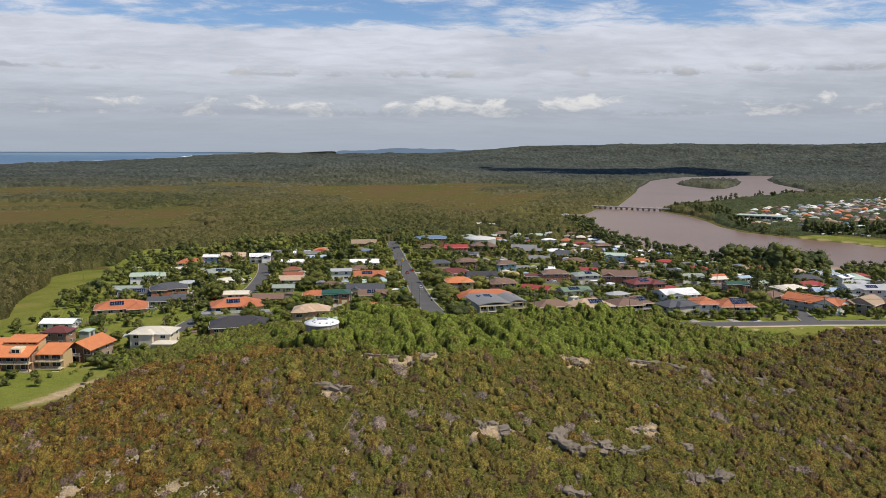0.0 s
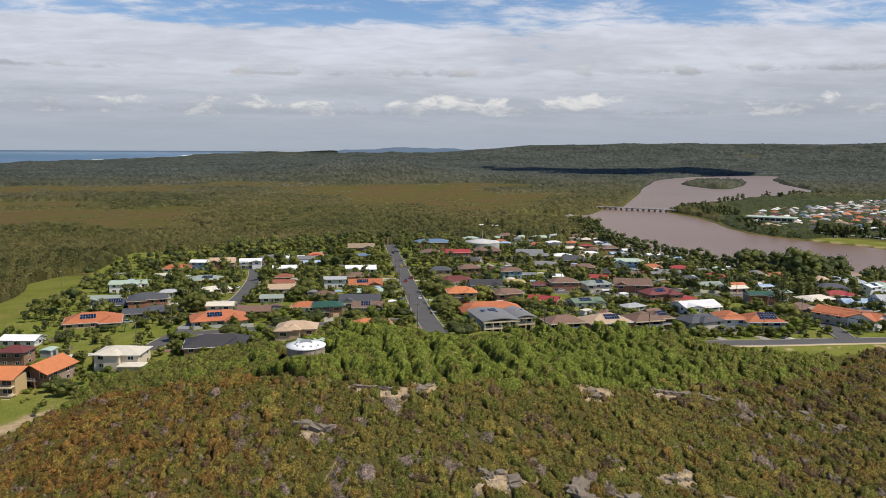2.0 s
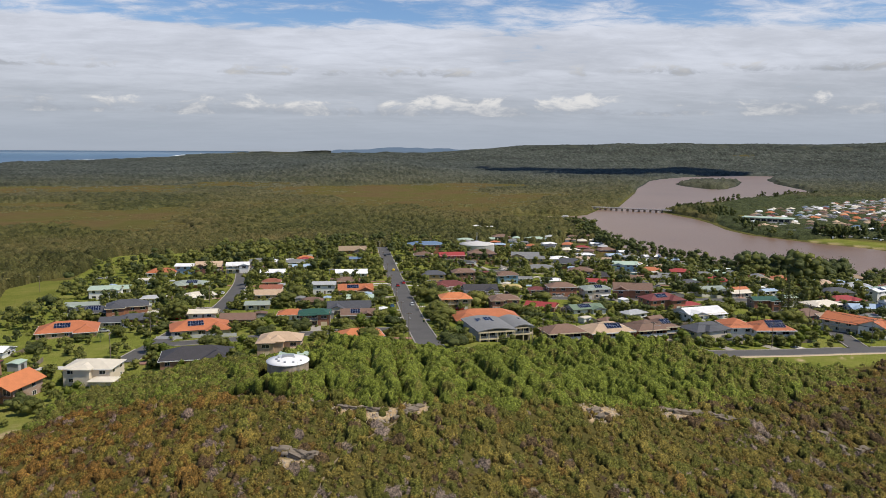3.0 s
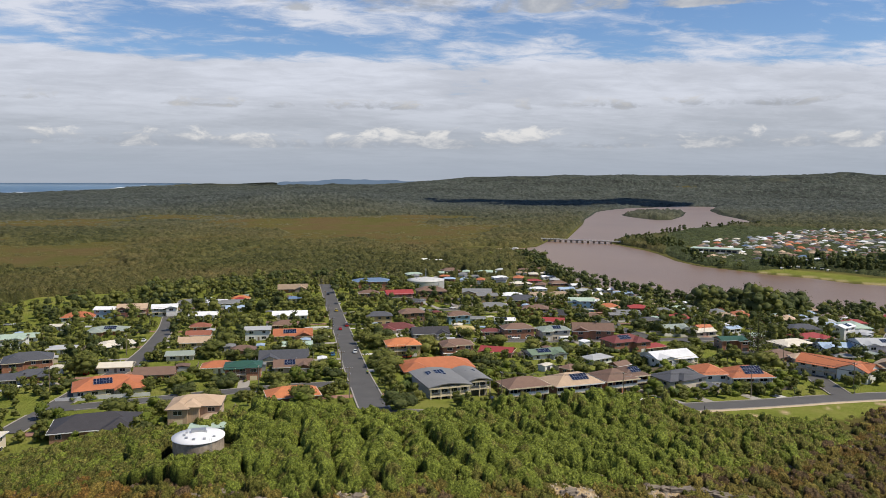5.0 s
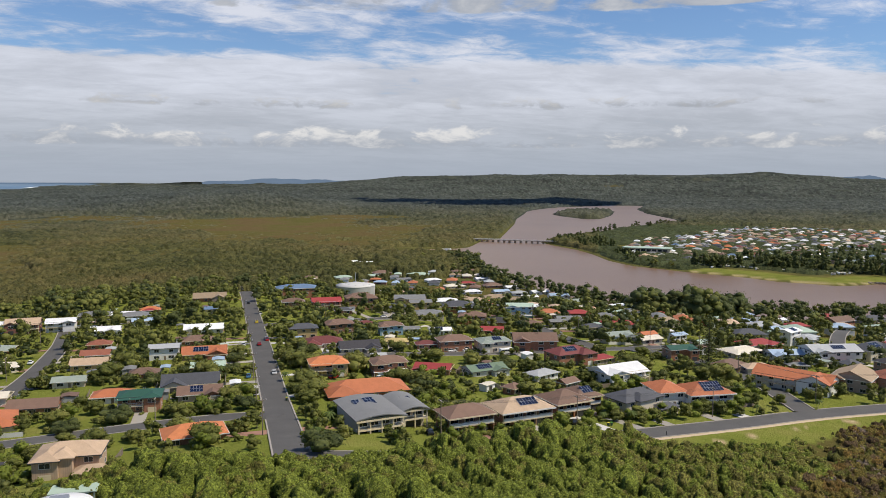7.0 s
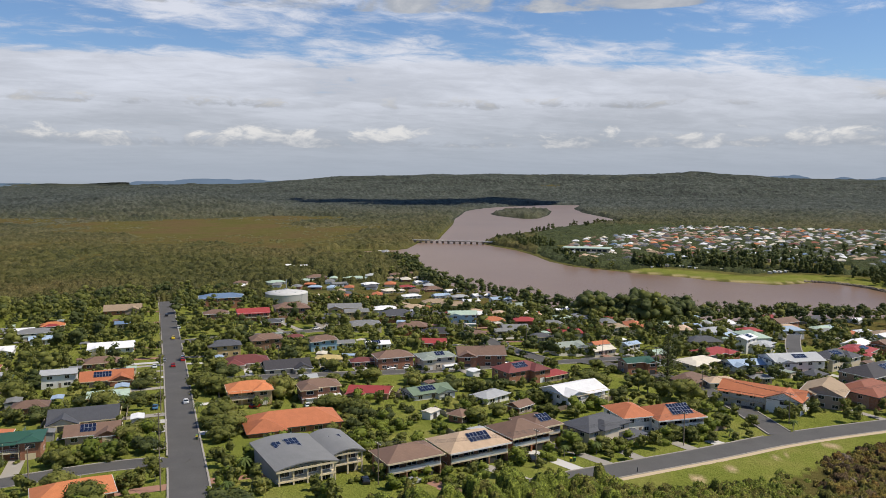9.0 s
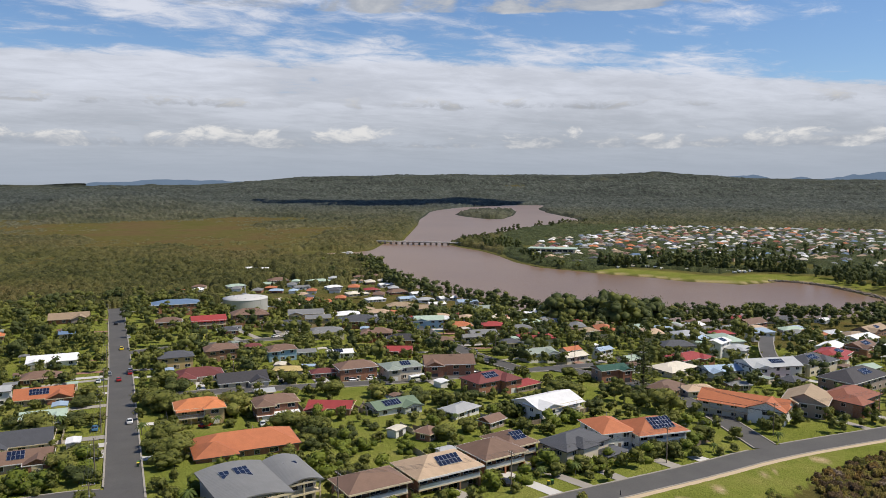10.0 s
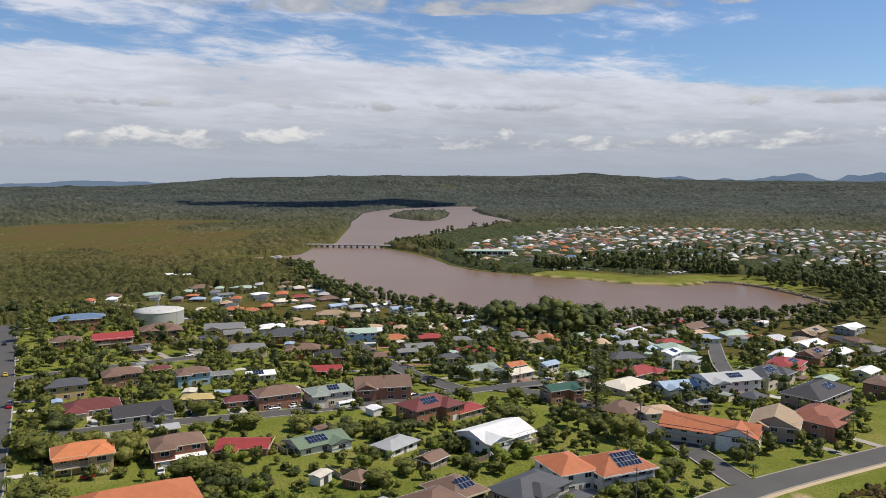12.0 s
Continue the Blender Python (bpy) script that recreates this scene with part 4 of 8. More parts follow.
        n = max(2, int(length / 4.5))
        for k in range(n + 1):
            px = -hl + 0.2 + (length - 0.4) * k / n
            part("post", boxes("post", [(px - 0.2, -hd + 0.02, -2.0, px + 0.2, -hd + 0.42, 2.44)], wmat), deck)
            part("post", boxes("post", [(px - 0.07, -hd + 0.05, 2.75, px + 0.07, -hd + 0.19, eave - 0.1)], CREAM_TRIM), deck)
        for sx in (-hl, hl - 0.22):
            part("side_wall", boxes("side_wall", [(sx, -hd + 0.5, -2.0, sx + 0.22, fy - 0.01, eave - 0.1)], wmat), root)
    if "balcony" in extras and not deep:
        b0, b1 = (-hl + 0.3, hl - 0.3) if not wing else ((wx1 + 0.2, hl) if side < 0 else (-hl, wx0 - 0.2))
        front = -hd - 2.0
        deck = part("balcony", boxes("balcony", [(b0, front, 2.55, b1, -hd - 0.01, 2.78)], CREAM_TRIM), root, "cantilevered front balcony")
        railing(deck, b0, b1, front + 0.06, 2.78)
        n = max(2, int((b1 - b0) / 3.4))
        for k in range(n + 1):
            px = b0 + 0.1 + (b1 - b0 - 0.2) * k / n
            part("post", boxes("post", [(px - 0.08, front, -1.0, px + 0.08, front + 0.16, 2.55), (px - 0.08, front, 2.78, px + 0.08, front + 0.16, eave)], CREAM_TRIM), deck)
        v = [(b0 - 0.3, front - 0.4, eave - 0.35), (b1 + 0.3, front - 0.4, eave - 0.35), (b1 + 0.3, -hd, eave - 0.02), (b0 - 0.3, -hd, eave - 0.02)]
        v += [(a, c, e - 0.12) for a, c, e in v]
        part("balcony_roof", mesh_of("balcony_roof", v, [(0, 1, 2, 3), (7, 6, 5, 4), (0, 4, 5, 1), (1, 5, 6, 2), (3, 7, 4, 0)], rmat, False), root)
    if "sidewing" in extras:
        part("wall", boxes("wall", [(hl * 0.35, -hd - 4.2, -2.0, hl + 2.4, -hd + 0.4, 2.6)], wmat), root)
        part("roof", solid_roof([(hl * 0.35 - over, -hd - 4.2 - over, hl + 2.4 + over, -hd + 1.0, 2.62, "hip", slope)], rmat, wmat), root, "lower hipped roof over the garage")
        part("garage_door", boxes("garage_door", [(hl * 0.35 + 2.2, -hd - 4.27, 0, hl * 0.35 + 5.0, -hd - 4.18, 2.2)], CREAM_TRIM), root)
        part("roof", solid_roof([(-hl * 0.55, -hd - 2.4, hl * 0.3, hd * 0.2, eave + 0.3, "hip", slope)], rmat, wmat), root)
        part("wall", boxes("wall", [(-hl * 0.55 + 0.6, -hd - 1.8, -2.0, hl * 0.3 - 0.6, -hd + 0.2, eave + 0.28)], wmat), root)
    if "verandah" in extras:
        v = [(-hl - 0.2, -hd - 2.6, 2.35), (hl + 0.2, -hd - 2.6, 2.35), (hl + 0.2, -hd - 0.01, 2.7), (-hl - 0.2, -hd - 0.01, 2.7)]
        v += [(a, c, e - 0.1) for a, c, e in v]
        part("awning", mesh_of("awning", v, [(0, 1, 2, 3), (7, 6, 5, 4), (0, 4, 5, 1), (1, 5, 6, 2), (3, 7, 4, 0)], ROOFS["white"], False), root, "white sheet awning")
        for px in (-hl + 0.2, 0, hl - 0.2):
            part("post", boxes("post", [(px - 0.06, -hd - 2.5, -1, px + 0.06, -hd - 2.38, 2.36)], WHITE_TRIM), root)
    if "solar" in extras:
        ang = math.degrees(math.atan(slope))
        yy = -hd * 0.45
        solar_array(root, -side * length * 0.08, yy, eave + (hd + over + yy) * slope, 7 if "array" in extras else 6 if length > 15 else 4, 3 if "array" in extras else 2, ang, 0)
    if rnd.random() < 0.35:
        part("vent_pipe", boxes("vent_pipe", [(hl * 0.2, hd * 0.3, eave, hl * 0.2 + 0.12, hd * 0.3 + 0.12, eave + hd * slope + 0.5)], STEEL), root)
    return root


# ---- the suburb ----
house(103.2, 308.0, 5, 14.0, 9.6, 2, "hip", "brown", "brown_brick", "deep")
house(122.6, 313.8, 5, 17.0, 12.0, 2, "hip", "beige", "brown_brick", "deep,solar")
house(141.6, 320.6, 7, 12.6, 12.0, 2, "hip", "brown", "orange_brick", "deep")
house(150.6, 326.4, 7, 9.6, 11.0, 2, "hip", "brown", "orange_brick", "deep,solar")
house(166.5, 319.1, 12, 16.7, 10.3, 2, "hip", "slate", "cream", "sidewing")
house(184.6, 327.5, -8, 10.0, 13.0, 2, "hip", "terracotta", "white", "")
house(196.0, 321.8, -8, 15.6, 13.0, 2, "hip", "terracotta", "white", "deep,solar array")
house(247.5, 333.2, -62, 27.5, 10.5, 2, "gable", "terracotta", "white", "balcony")
house(270.3, 327.0, -60, 13.4, 15.0, 2, "gable", "tan", "brick", "")
house(287.2, 323.8, 10, 20.0, 12.4, 2, "hip", "redbrown", "brick", "")
house(320.3, 344.9, 8, 26.4, 13.9, 2, "hip", "black", "brick", "solar")
house(88.1, 364.8, -3, 27.5, 14.0, 1, "hip", "terracotta", "brick", "")
house(82.2, 402.7, -4, 14.1, 8.7, 2, "hip", "orange", "yellow", "balcony")
house(105.5, 398.5, -4, 13.5, 8.4, 2, "hip", "brown", "brick", "verandah")
house(123.7, 395.7, -30, 14.0, 8.7, 1, "gable", "red", "brown_brick", "")
house(142.9, 389.0, 6, 15.6, 9.7, 1, "gable", "green", "white", "solar")
house(161.3, 374.7, 20, 11.4, 7.1, 1, "hip", "lightgrey", "white", "")
house(139.3, 353.1, 30, 6.0, 5.0, 1, "hip", "brown", "brick", "")
house(163.2, 357.3, 20, 6.9, 5.0, 1, "gable", "brown", "brick", "")
house(202.0, 399.4, 10, 12.0, 7.5, 1, "hip", "red", "brick", "")
house(188.8, 402.6, 8, 18.1, 11.2, 2, "hip", "maroon", "brick", "solar")
house(188.5, 363.4, 8, 19.0, 11.8, 2, "gable", "white", "white", "balcony")
house(92.0, 465.3, -4, 17.9, 11.1, 1, "hip", "maroon", "cream", "")
house(105.8, 449.8, -4, 17.8, 11.1, 1, "gable", "black", "cream", "")
house(127.2, 460.8, -25, 11.2, 7.0, 1, "hip", "yellow", "cream", "")
house(150.4, 444.0, -4, 15.2, 9.4, 2, "hip", "brown", "brick", "")
house(167.8, 438.3, -4, 15.0, 9.3, 2, "hip", "greengrey", "cream", "solar")
house(189.9, 438.6, -20, 20.4, 12.6, 2, "gable", "brown", "brick", "")
house(87.4, 494.2, -4, 13.6, 8.5, 2, "hip", "slate", "yellow", "")
house(108.7, 507.1, -4, 14.1, 8.7, 2, "hip", "brown", "brown_brick", "")
house(133.4, 495.7, -4, 12.7, 7.9, 2, "hip", "brown", "blue", "")
house(126.7, 521.9, -4, 7.3, 5.0, 1, "hip", "maroon", "blue", "")
house(110.5, 664.2, -4, 28.1, 14.0, 2, "hip", "blue", "brick", "")
house(118.2, 593.2, -4, 18.0, 11.2, 2, "gable", "red", "brick", "balcony")
house(96.9, 591.1, -4, 13.0, 8.1, 2, "hip", "brown", "brown_brick", "")
house(144.1, 606.9, -4, 19.8, 12.3, 2, "hip", "brown", "brown_brick", "")
house(176.8, 601.1, -15, 20.1, 12.4, 2, "gable", "grey", "yellow", "")
house(161.6, 579.9, -10, 13.9, 8.6, 1, "hip", "slate", "cream", "")
house(177.7, 580.6, -10, 13.9, 8.6, 2, "gable", "grey", "yellow", "")
house(172.6, 552.2, -10, 19.5, 12.1, 1, "hip", "grey", "cream", "")
house(205.2, 583.5, -20, 21.5, 13.3, 1, "hip", "slate", "brick", "")
house(198.4, 540.2, -25, 16.0, 9.9, 1, "hip", "brown", "brick", "")
house(204.3, 517.7, -25, 16.6, 10.3, 1, "hip", "black", "brick", "")
house(187.1, 488.1, -25, 15.1, 9.4, 1, "gable", "red", "brick", "")
house(160.0, 491.1, -10, 11.1, 7.0, 1, "gable", "white", "white", "solar")
house(208.3, 615.0, -10, 15.7, 9.7, 1, "hip", "white", "cream", "")
house(329.9, 924.6, 0, 22.5, 13.9, 1, "hip", "cream", "cream", "")
house(332.3, 877.2, 0, 19.2, 11.9, 1, "hip", "white", "white", "")
house(353.1, 944.5, 0, 17.6, 10.9, 1, "hip", "red", "brick", "")
house(373.4, 915.5, 0, 20.4, 12.6, 1, "hip", "brown", "brick", "")
house(338.3, 827.5, -20, 24.6, 14.0, 1, "hip", "tan", "cream", "")
house(347.0, 802.6, -20, 30.0, 14.0, 1, "hip", "tan", "cream", "")
house(239.4, 560.1, -20, 16.9, 10.5, 2, "gable", "lightgreen", "blue", "")
house(252.9, 547.1, -15, 14.6, 9.1, 1, "hip", "terracotta", "brick", "")
house(252.9, 519.3, -15, 14.3, 8.8, 1, "gable", "grey", "cream", "")
house(240.4, 509.9, -15, 9.8, 7.0, 1, "gable", "grey", "cream", "")
house(323.9, 983.7, 0, 18.3, 11.3, 1, "hip", "white", "white", "")
house(323.7, 1041.3, 0, 26.7, 14.0, 1, "hip", "lightgreen", "cream", "")
house(290.6, 998.2, 0, 17.3, 10.7, 1, "gable", "grey", "white", "")
house(283.1, 1071.2, 0, 22.4, 13.9, 1, "hip", "brown", "brick", "")
house(226.2, 1042.5, 0, 20.4, 12.7, 1, "hip", "lightgreen", "white", "")
house(291.3, 1193.2, 0, 21.1, 13.1, 1, "gable", "white", "white", "")
house(276.5, 1215.4, 0, 15.8, 9.8, 1, "gable", "white", "white", "")
house(384.2, 974.1, 0, 17.2, 10.7, 1, "gable", "white", "white", "")
house(362.7, 868.3, 0, 17.2, 10.6, 1, "gable", "lightblue", "white", "")
house(387.9, 894.5, 0, 15.8, 9.8, 1, "gable", "white", "white", "")
house(400.7, 851.5, 0, 18.1, 11.2, 1, "gable", "white", "white", "")
house(373.3, 820.1, 0, 17.2, 10.7, 1, "gable", "white", "cream", "")
house(398.7, 804.4, -10, 19.4, 12.1, 2, "gable", "lightblue", "white", "")
house(390.7, 756.5, -10, 21.8, 13.5, 2, "gable", "greengrey", "white", "")
house(421.8, 727.9, 10, 24.9, 14.0, 1, "gable", "white", "white", "solar")
house(379.3, 627.3, 5, 18.5, 11.5, 1, "hip", "blue", "cream", "")
house(438.3, 682.0, 0, 16.6, 10.3, 1, "hip", "slate", "cream", "")
house(313.8, 505.3, 0, 11.2, 7.0, 1, "hip", "tan", "cream", "")
house(247.0, 456.2, 0, 14.6, 9.0, 1, "gable", "greengrey", "white", "")
house(255.7, 440.5, 5, 12.5, 7.7, 1, "gable", "cream", "cream", "")
house(264.2, 453.3, 5, 8.7, 5.4, 1, "gable", "terracotta", "cream", "")
house(243.8, 398.8, -5, 12.5, 7.7, 2, "gable", "darkgreen", "brick", "")
house(279.0, 399.7, 5, 18.4, 11.4, 1, "hip", "cream", "cream", "")
house(248.8, 372.3, 20, 13.9, 8.6, 1, "hip", "brown", "brick", "")
house(256.9, 363.3, -20, 11.1, 7.0, 1, "hip", "beige", "cream", "")
house(302.9, 415.5, 5, 18.5, 11.4, 1, "hip", "red", "brick", "")
house(294.7, 387.8, -15, 15.8, 9.8, 1, "gable", "lightblue", "white", "")
house(311.7, 378.2, -15, 22.8, 14.0, 2, "gable", "lightgrey", "white", "solar")
house(335.1, 376.6, 10, 18.6, 11.5, 2, "hip", "slate", "cream", "solar")
house(535.6, 582.0, 5, 22.1, 13.7, 2, "gable", "brown", "brick", "")
house(587.3, 595.8, 5, 22.0, 13.6, 1, "hip", "slate", "cream", "")
house(620.5, 581.4, 5, 12.6, 7.8, 1, "gable", "white", "white", "")
house(483.4, 592.7, 20, 19.6, 12.1, 1, "gable", "white", "white", "solar")
house(347.3, 452.3, 20, 7.5, 7.0, 1, "gable", "lightblue", "white", "")
house(336.4, 428.5, 20, 11.7, 7.3, 2, "gable", "white", "white", "solar")
house(343.2, 423.2, 20, 12.4, 7.7, 1, "hip", "lightgrey", "white", "")
house(279.1, 447.7, 10, 8.9, 5.5, 1, "gable", "lightblue", "white", "")
house(15.0, 370.5, -4, 12.7, 7.9, 2, "hip", "darkgreen", "brick", "balcony")
house(33.6, 377.0, -4, 13.9, 8.6, 1, "gable", "brown", "brick", "solar")
house(31.1, 396.3, -4, 19.1, 11.9, 1, "gable", "slate", "cream", "")
house(38.2, 422.8, -4, 12.5, 7.7, 1, "gable", "lightgreen", "brick", "")
house(38.1, 453.5, -4, 17.9, 11.1, 1, "gable", "terracotta", "brick", "solar")
house(36.3, 488.4, -4, 13.5, 8.4, 1, "hip", "brown", "brick", "")
house(21.6, 458.7, -4, 11.8, 7.3, 2, "gable", "lightgrey", "white", "")
house(40.6, 524.3, -4, 19.1, 11.8, 1, "gable", "white", "white", "")
house(48.9, 636.5, -4, 20.4, 12.6, 1, "gable", "tan", "brick", "")
house(48.6, 585.6, -4, 10.0, 7.0, 1, "gable", "blue", "cream", "")
house(5.2, 583.4, -4, 16.1, 10.0, 1, "hip", "grey", "cream", "")
house(12.4, 597.1, -4, 7.3, 5.0, 1, "hip", "red", "cream", "")
house(30.0, 318.6, 5, 15.4, 9.6, 1, "hip", "orange", "brick", "")
house(-25.5, 309.0, 4, 22.5, 13.0, 1, "hip", "black", "brown_brick", "")
house(2.5, 301.5, -6, 13.5, 9.0, 2, "hip", "beige", "cream_brick", "sidewing")
house(-31.8, 368.1, 10, 22.7, 14.0, 1, "hip", "terracotta", "cream", "solar")
house(-17.6, 382.7, -4, 14.3, 8.8, 1, "gable", "brown", "brick", "")
house(5.6, 386.8, -4, 12.4, 7.7, 1, "hip", "terracotta", "white", "")
house(-34.6, 403.6, -4, 12.0, 7.5, 1, "gable", "cream", "cream", "")
house(-43.5, 460.3, 20, 15.2, 9.4, 1, "hip", "cream", "cream", "")
house(-54.5, 508.9, -4, 18.5, 11.5, 1, "hip", "greengrey", "brick", "solar")
house(-7.4, 451.3, -4, 13.7, 8.5, 1, "gable", "beige", "yellow", "")
house(-11.3, 419.7, -4, 11.0, 7.0, 1, "gable", "greengrey", "cream", "")
house(-8.2, 541.9, -4, 14.7, 9.1, 1, "gable", "white", "white", "")
house(-7.5, 500.2, -4, 9.9, 7.0, 1, "hip", "redbrown", "brick", "")
house(-6.8, 472.1, -4, 11.4, 7.1, 1, "gable", "redbrown", "cream", "")
house(-64.4, 567.0, -10, 12.8, 7.9, 2, "gable", "white", "blue", "")
house(-50.0, 565.9, 0, 16.3, 10.1, 2, "gable", "beige", "redbrown", "balcony")
house(-31.4, 563.2, 0, 14.1, 8.7, 2, "gable", "white", "white", "balcony")
house(-18.0, 596.1, 0, 16.1, 10.0, 1, "hip", "grey", "brick", "")
house(-79.2, 562.6, 0, 17.3, 10.7, 1, "hip", "terracotta", "white", "")
house(-1.9, 589.7, 0, 12.0, 7.5, 1, "gable", "white", "white", "")
house(12.6, 599.7, 0, 11.1, 7.0, 1, "hip", "orange", "brick", "")
house(10.1, 561.0, 0, 11.6, 7.2, 1, "gable", "lightblue", "white", "")
house(-83.2, 531.7, 0, 8.3, 5.1, 1, "gable", "cream", "white", "")
house(-94.1, 503.1, 0, 15.1, 9.4, 1, "gable", "lightgreen", "white", "")
house(-57.0, 304.0, -10, 15.0, 11.0, 2, "hip", "cream", "cream", "sidewing")
house(-93.9, 312.8, -12, 9.2, 7.0, 2, "hip", "maroon", "brown_brick", "")
house(-102.4, 344.2, -12, 13.4, 8.3, 1, "gable", "white", "white", "")
house(-86.0, 380.5, 10, 22.6, 14.0, 1, "hip", "terracotta", "cream_brick", "solar")
house(-87.9, 423.4, 10, 17.4, 10.8, 1, "hip", "slate", "brown_brick", "solar")
house(-70.7, 419.7, 10, 17.7, 11.0, 2, "hip", "slate", "brick", "")
house(-96.3, 442.9, 0, 15.3, 9.5, 1, "gable", "greengrey", "white", "")
house(-94.7, 481.5, 0, 15.3, 9.5, 2, "gable", "lightgreen", "white", "")
house(-71.1, 393.3, 0, 9.9, 7.0, 1, "gable", "slate", "cream", "")
house(598.9, 524.3, 10, 30.0, 14.0, 2, "gable", "tan", "brown_brick", "solar")
house(651.2, 524.0, 5, 22.6, 14.0, 2, "gable", "white", "grey", "")
house(445.8, 428.5, 8, 19.3, 12.0, 1, "gable", "white", "white", "")
house(422.4, 397.5, 8, 13.3, 8.2, 1, "gable", "white", "cream", "")
house(405.9, 401.1, 10, 16.0, 9.9, 1, "gable", "brown", "brick", "solar")
house(371.7, 392.3, 20, 21.1, 13.1, 1, "hip", "red", "cream", "solar")
house(390.7, 406.6, 20, 14.7, 9.1, 1, "gable", "white", "white", "")
house(386.1, 363.5, 10, 11.6, 7.2, 1, "gable", "white", "white", "")
house(355.4, 362.6, 8, 7.5, 7.0, 1, "gable", "lightgreen", "cream", "")
house(355.4, 340.2, 10, 14.3, 8.9, 2, "hip", "brown", "brick", "")
house(448.9, 395.0, 10, 12.6, 7.8, 1, "hip", "grey", "cream", "")
house(138.3, 449.9, -10, 8.9, 5.5, 1, "hip", "maroon", "brick", "")
house(108.4, 424.5, -4, 6.0, 5.0, 1, "gable", "lightgrey", "cream", "")
house(145.8, 499.2, -10, 8.8, 5.4, 1, "gable", "grey", "white", "")
house(124.2, 569.5, -4, 9.9, 7.0, 1, "hip", "slate", "brick", "")
house(153.5, 581.7, -4, 10.9, 7.0, 1, "hip", "tan", "cream", "")
house(280.3, 882.7, -5, 18.5, 11.5, 1, "hip", "terracotta", "cream", "")
house(228.3, 599.7, -20, 13.6, 8.4, 1, "hip", "lightgrey", "cream", "")
house(220.9, 506.0, -15, 10.9, 7.0, 1, "hip", "brown", "brick", "")
house(248.8, 484.8, -10, 11.2, 7.0, 1, "hip", "slate", "cream", "")
house(274.7, 423.1, 5, 7.9, 7.0, 1, "gable", "lightgreen", "cream", "")
house(277.6, 363.2, -20, 7.6, 5.0, 1, "hip", "grey", "brick", "")
house(302.9, 359.0, 10, 7.9, 7.0, 1, "hip", "slate", "white", "")
house(-66.0, 457.2, 0, 11.5, 7.1, 1, "hip", "lightgrey", "white", "")
house(-63.4, 398.1, 10, 12.3, 7.6, 1, "hip", "slate", "brick", "")
house(14.6, 420.2, -4, 10.2, 7.0, 1, "hip", "brown", "brick", "")
house(22.7, 470.4, -4, 8.2, 5.1, 1, "gable", "white", "white", "")


def grey_duplex():
    """Two grey-roofed wings with curved roofs, cream balconies and columns."""
    root = new("house")
    z = land(82, 318)
    root.matrix_world = pose(81.8, 317.5, z, 0, 0, 6)
    tagged(root, "grey two-storey duplex with curved steel roofs and cream balconies", "house", "houses of the suburb")
    HOUSES.append((81.5, 317, 15, 13, 12, 11))
    part("wall", boxes("wall", [(-11, -8.4, -2.5, 2.6, 9, 5.3)], WALLS["grey"]), root)
    part("wall", boxes("wall", [(2.61, -4.6, -2.5, 10.6, 8, 5.0)], WALLS["cream"]), root)

    def arch(x0, x1, y0, y1, z0, rise, n=14):
        verts, faces = [], []
        for k in range(n + 1):
            t = k / n
            zz = z0 + rise * math.sin(math.pi * (0.12 + 0.8 * t)) - rise * 0.35
            x = x0 + (x1 - x0) * t
            verts += [(x, y0, zz), (x, y1, zz + 0.4), (x, y0, zz - 0.28), (x, y1, zz + 0.12)]
        for k in range(n):
            b = 4 * k
            faces += [(b, b + 4, b + 5, b + 1), (b + 2, b + 3, b + 7, b + 6), (b, b + 2, b + 6, b + 4), (b + 1, b + 5, b + 7, b + 3)]
        faces += [(0, 1, 3, 2), (4 * n, 4 * n + 2, 4 * n + 3, 4 * n + 1)]
        return mesh_of("roof", verts, faces, ROOFS["grey"], False)
    part("roof", arch(-12, 3.2, -10.6, 9.8, 5.7, 1.5), root, "curved grey steel roof")
    part("roof", arch(3.0, 11.5, -7.2, 8.8, 5.6, 1.4), root, "curved grey steel roof")
    for x0, x1, yf, n in ((-11, 2.4, -10.2, 4), (3.4, 10.8, -6.6, 2)):
        deck = part("balcony", boxes("balcony", [(x0 - 0.3, yf, 2.45, x1 + 0.2, yf + 1.9, 2.85)], CREAM_TRIM), root, "cream rendered balcony")
        railing(deck, x0, x1, yf + 0.1, 2.85, STEEL)
        for k in range(n + 1):
            px = x0 + (x1 - x0) * k / n
            part("column", boxes("column", [(px - 0.17, yf + 0.05, -2.0, px + 0.17, yf + 0.39, 5.5)], CREAM_TRIM), deck)
        part("fascia", boxes("fascia", [(x0 - 0.8, yf - 0.32, 5.0, x1 + 0.6, yf - 0.22, 5.5)], CREAM_TRIM), root)
    for k in range(4):
        for s in range(2):
            window_at(root, -9.3 + 3.3 * k, -8.4, 0.4 + 2.7 * s, 2.6, 1.9, 0)
    for k in range(2):
        window_at(root, 5 + 3.6 * k, -4.6, 3.1, 2.8, 1.8, 0)
    part("garage_door", boxes("garage_door", [(4.2, -4.68, 0, 9.6, -4.58, 2.3)], DARK_TRIM), root, "dark double garage door")
    part("plinth", boxes("plinth", [(-11.6, -10.8, -2.0, 2.8, -8.3, 0.12)], CREAM_TRIM), root)
    solar_array(root, -3.5, 2.5, 6.85, 3, 3, 6, 0)
    solar_array(root, -7.2, 3.0, 6.75, 2, 2, 6, 0)
    solar_array(root, 7.4, 2.5, 6.5, 3, 1, 6, 0)


grey_duplex()


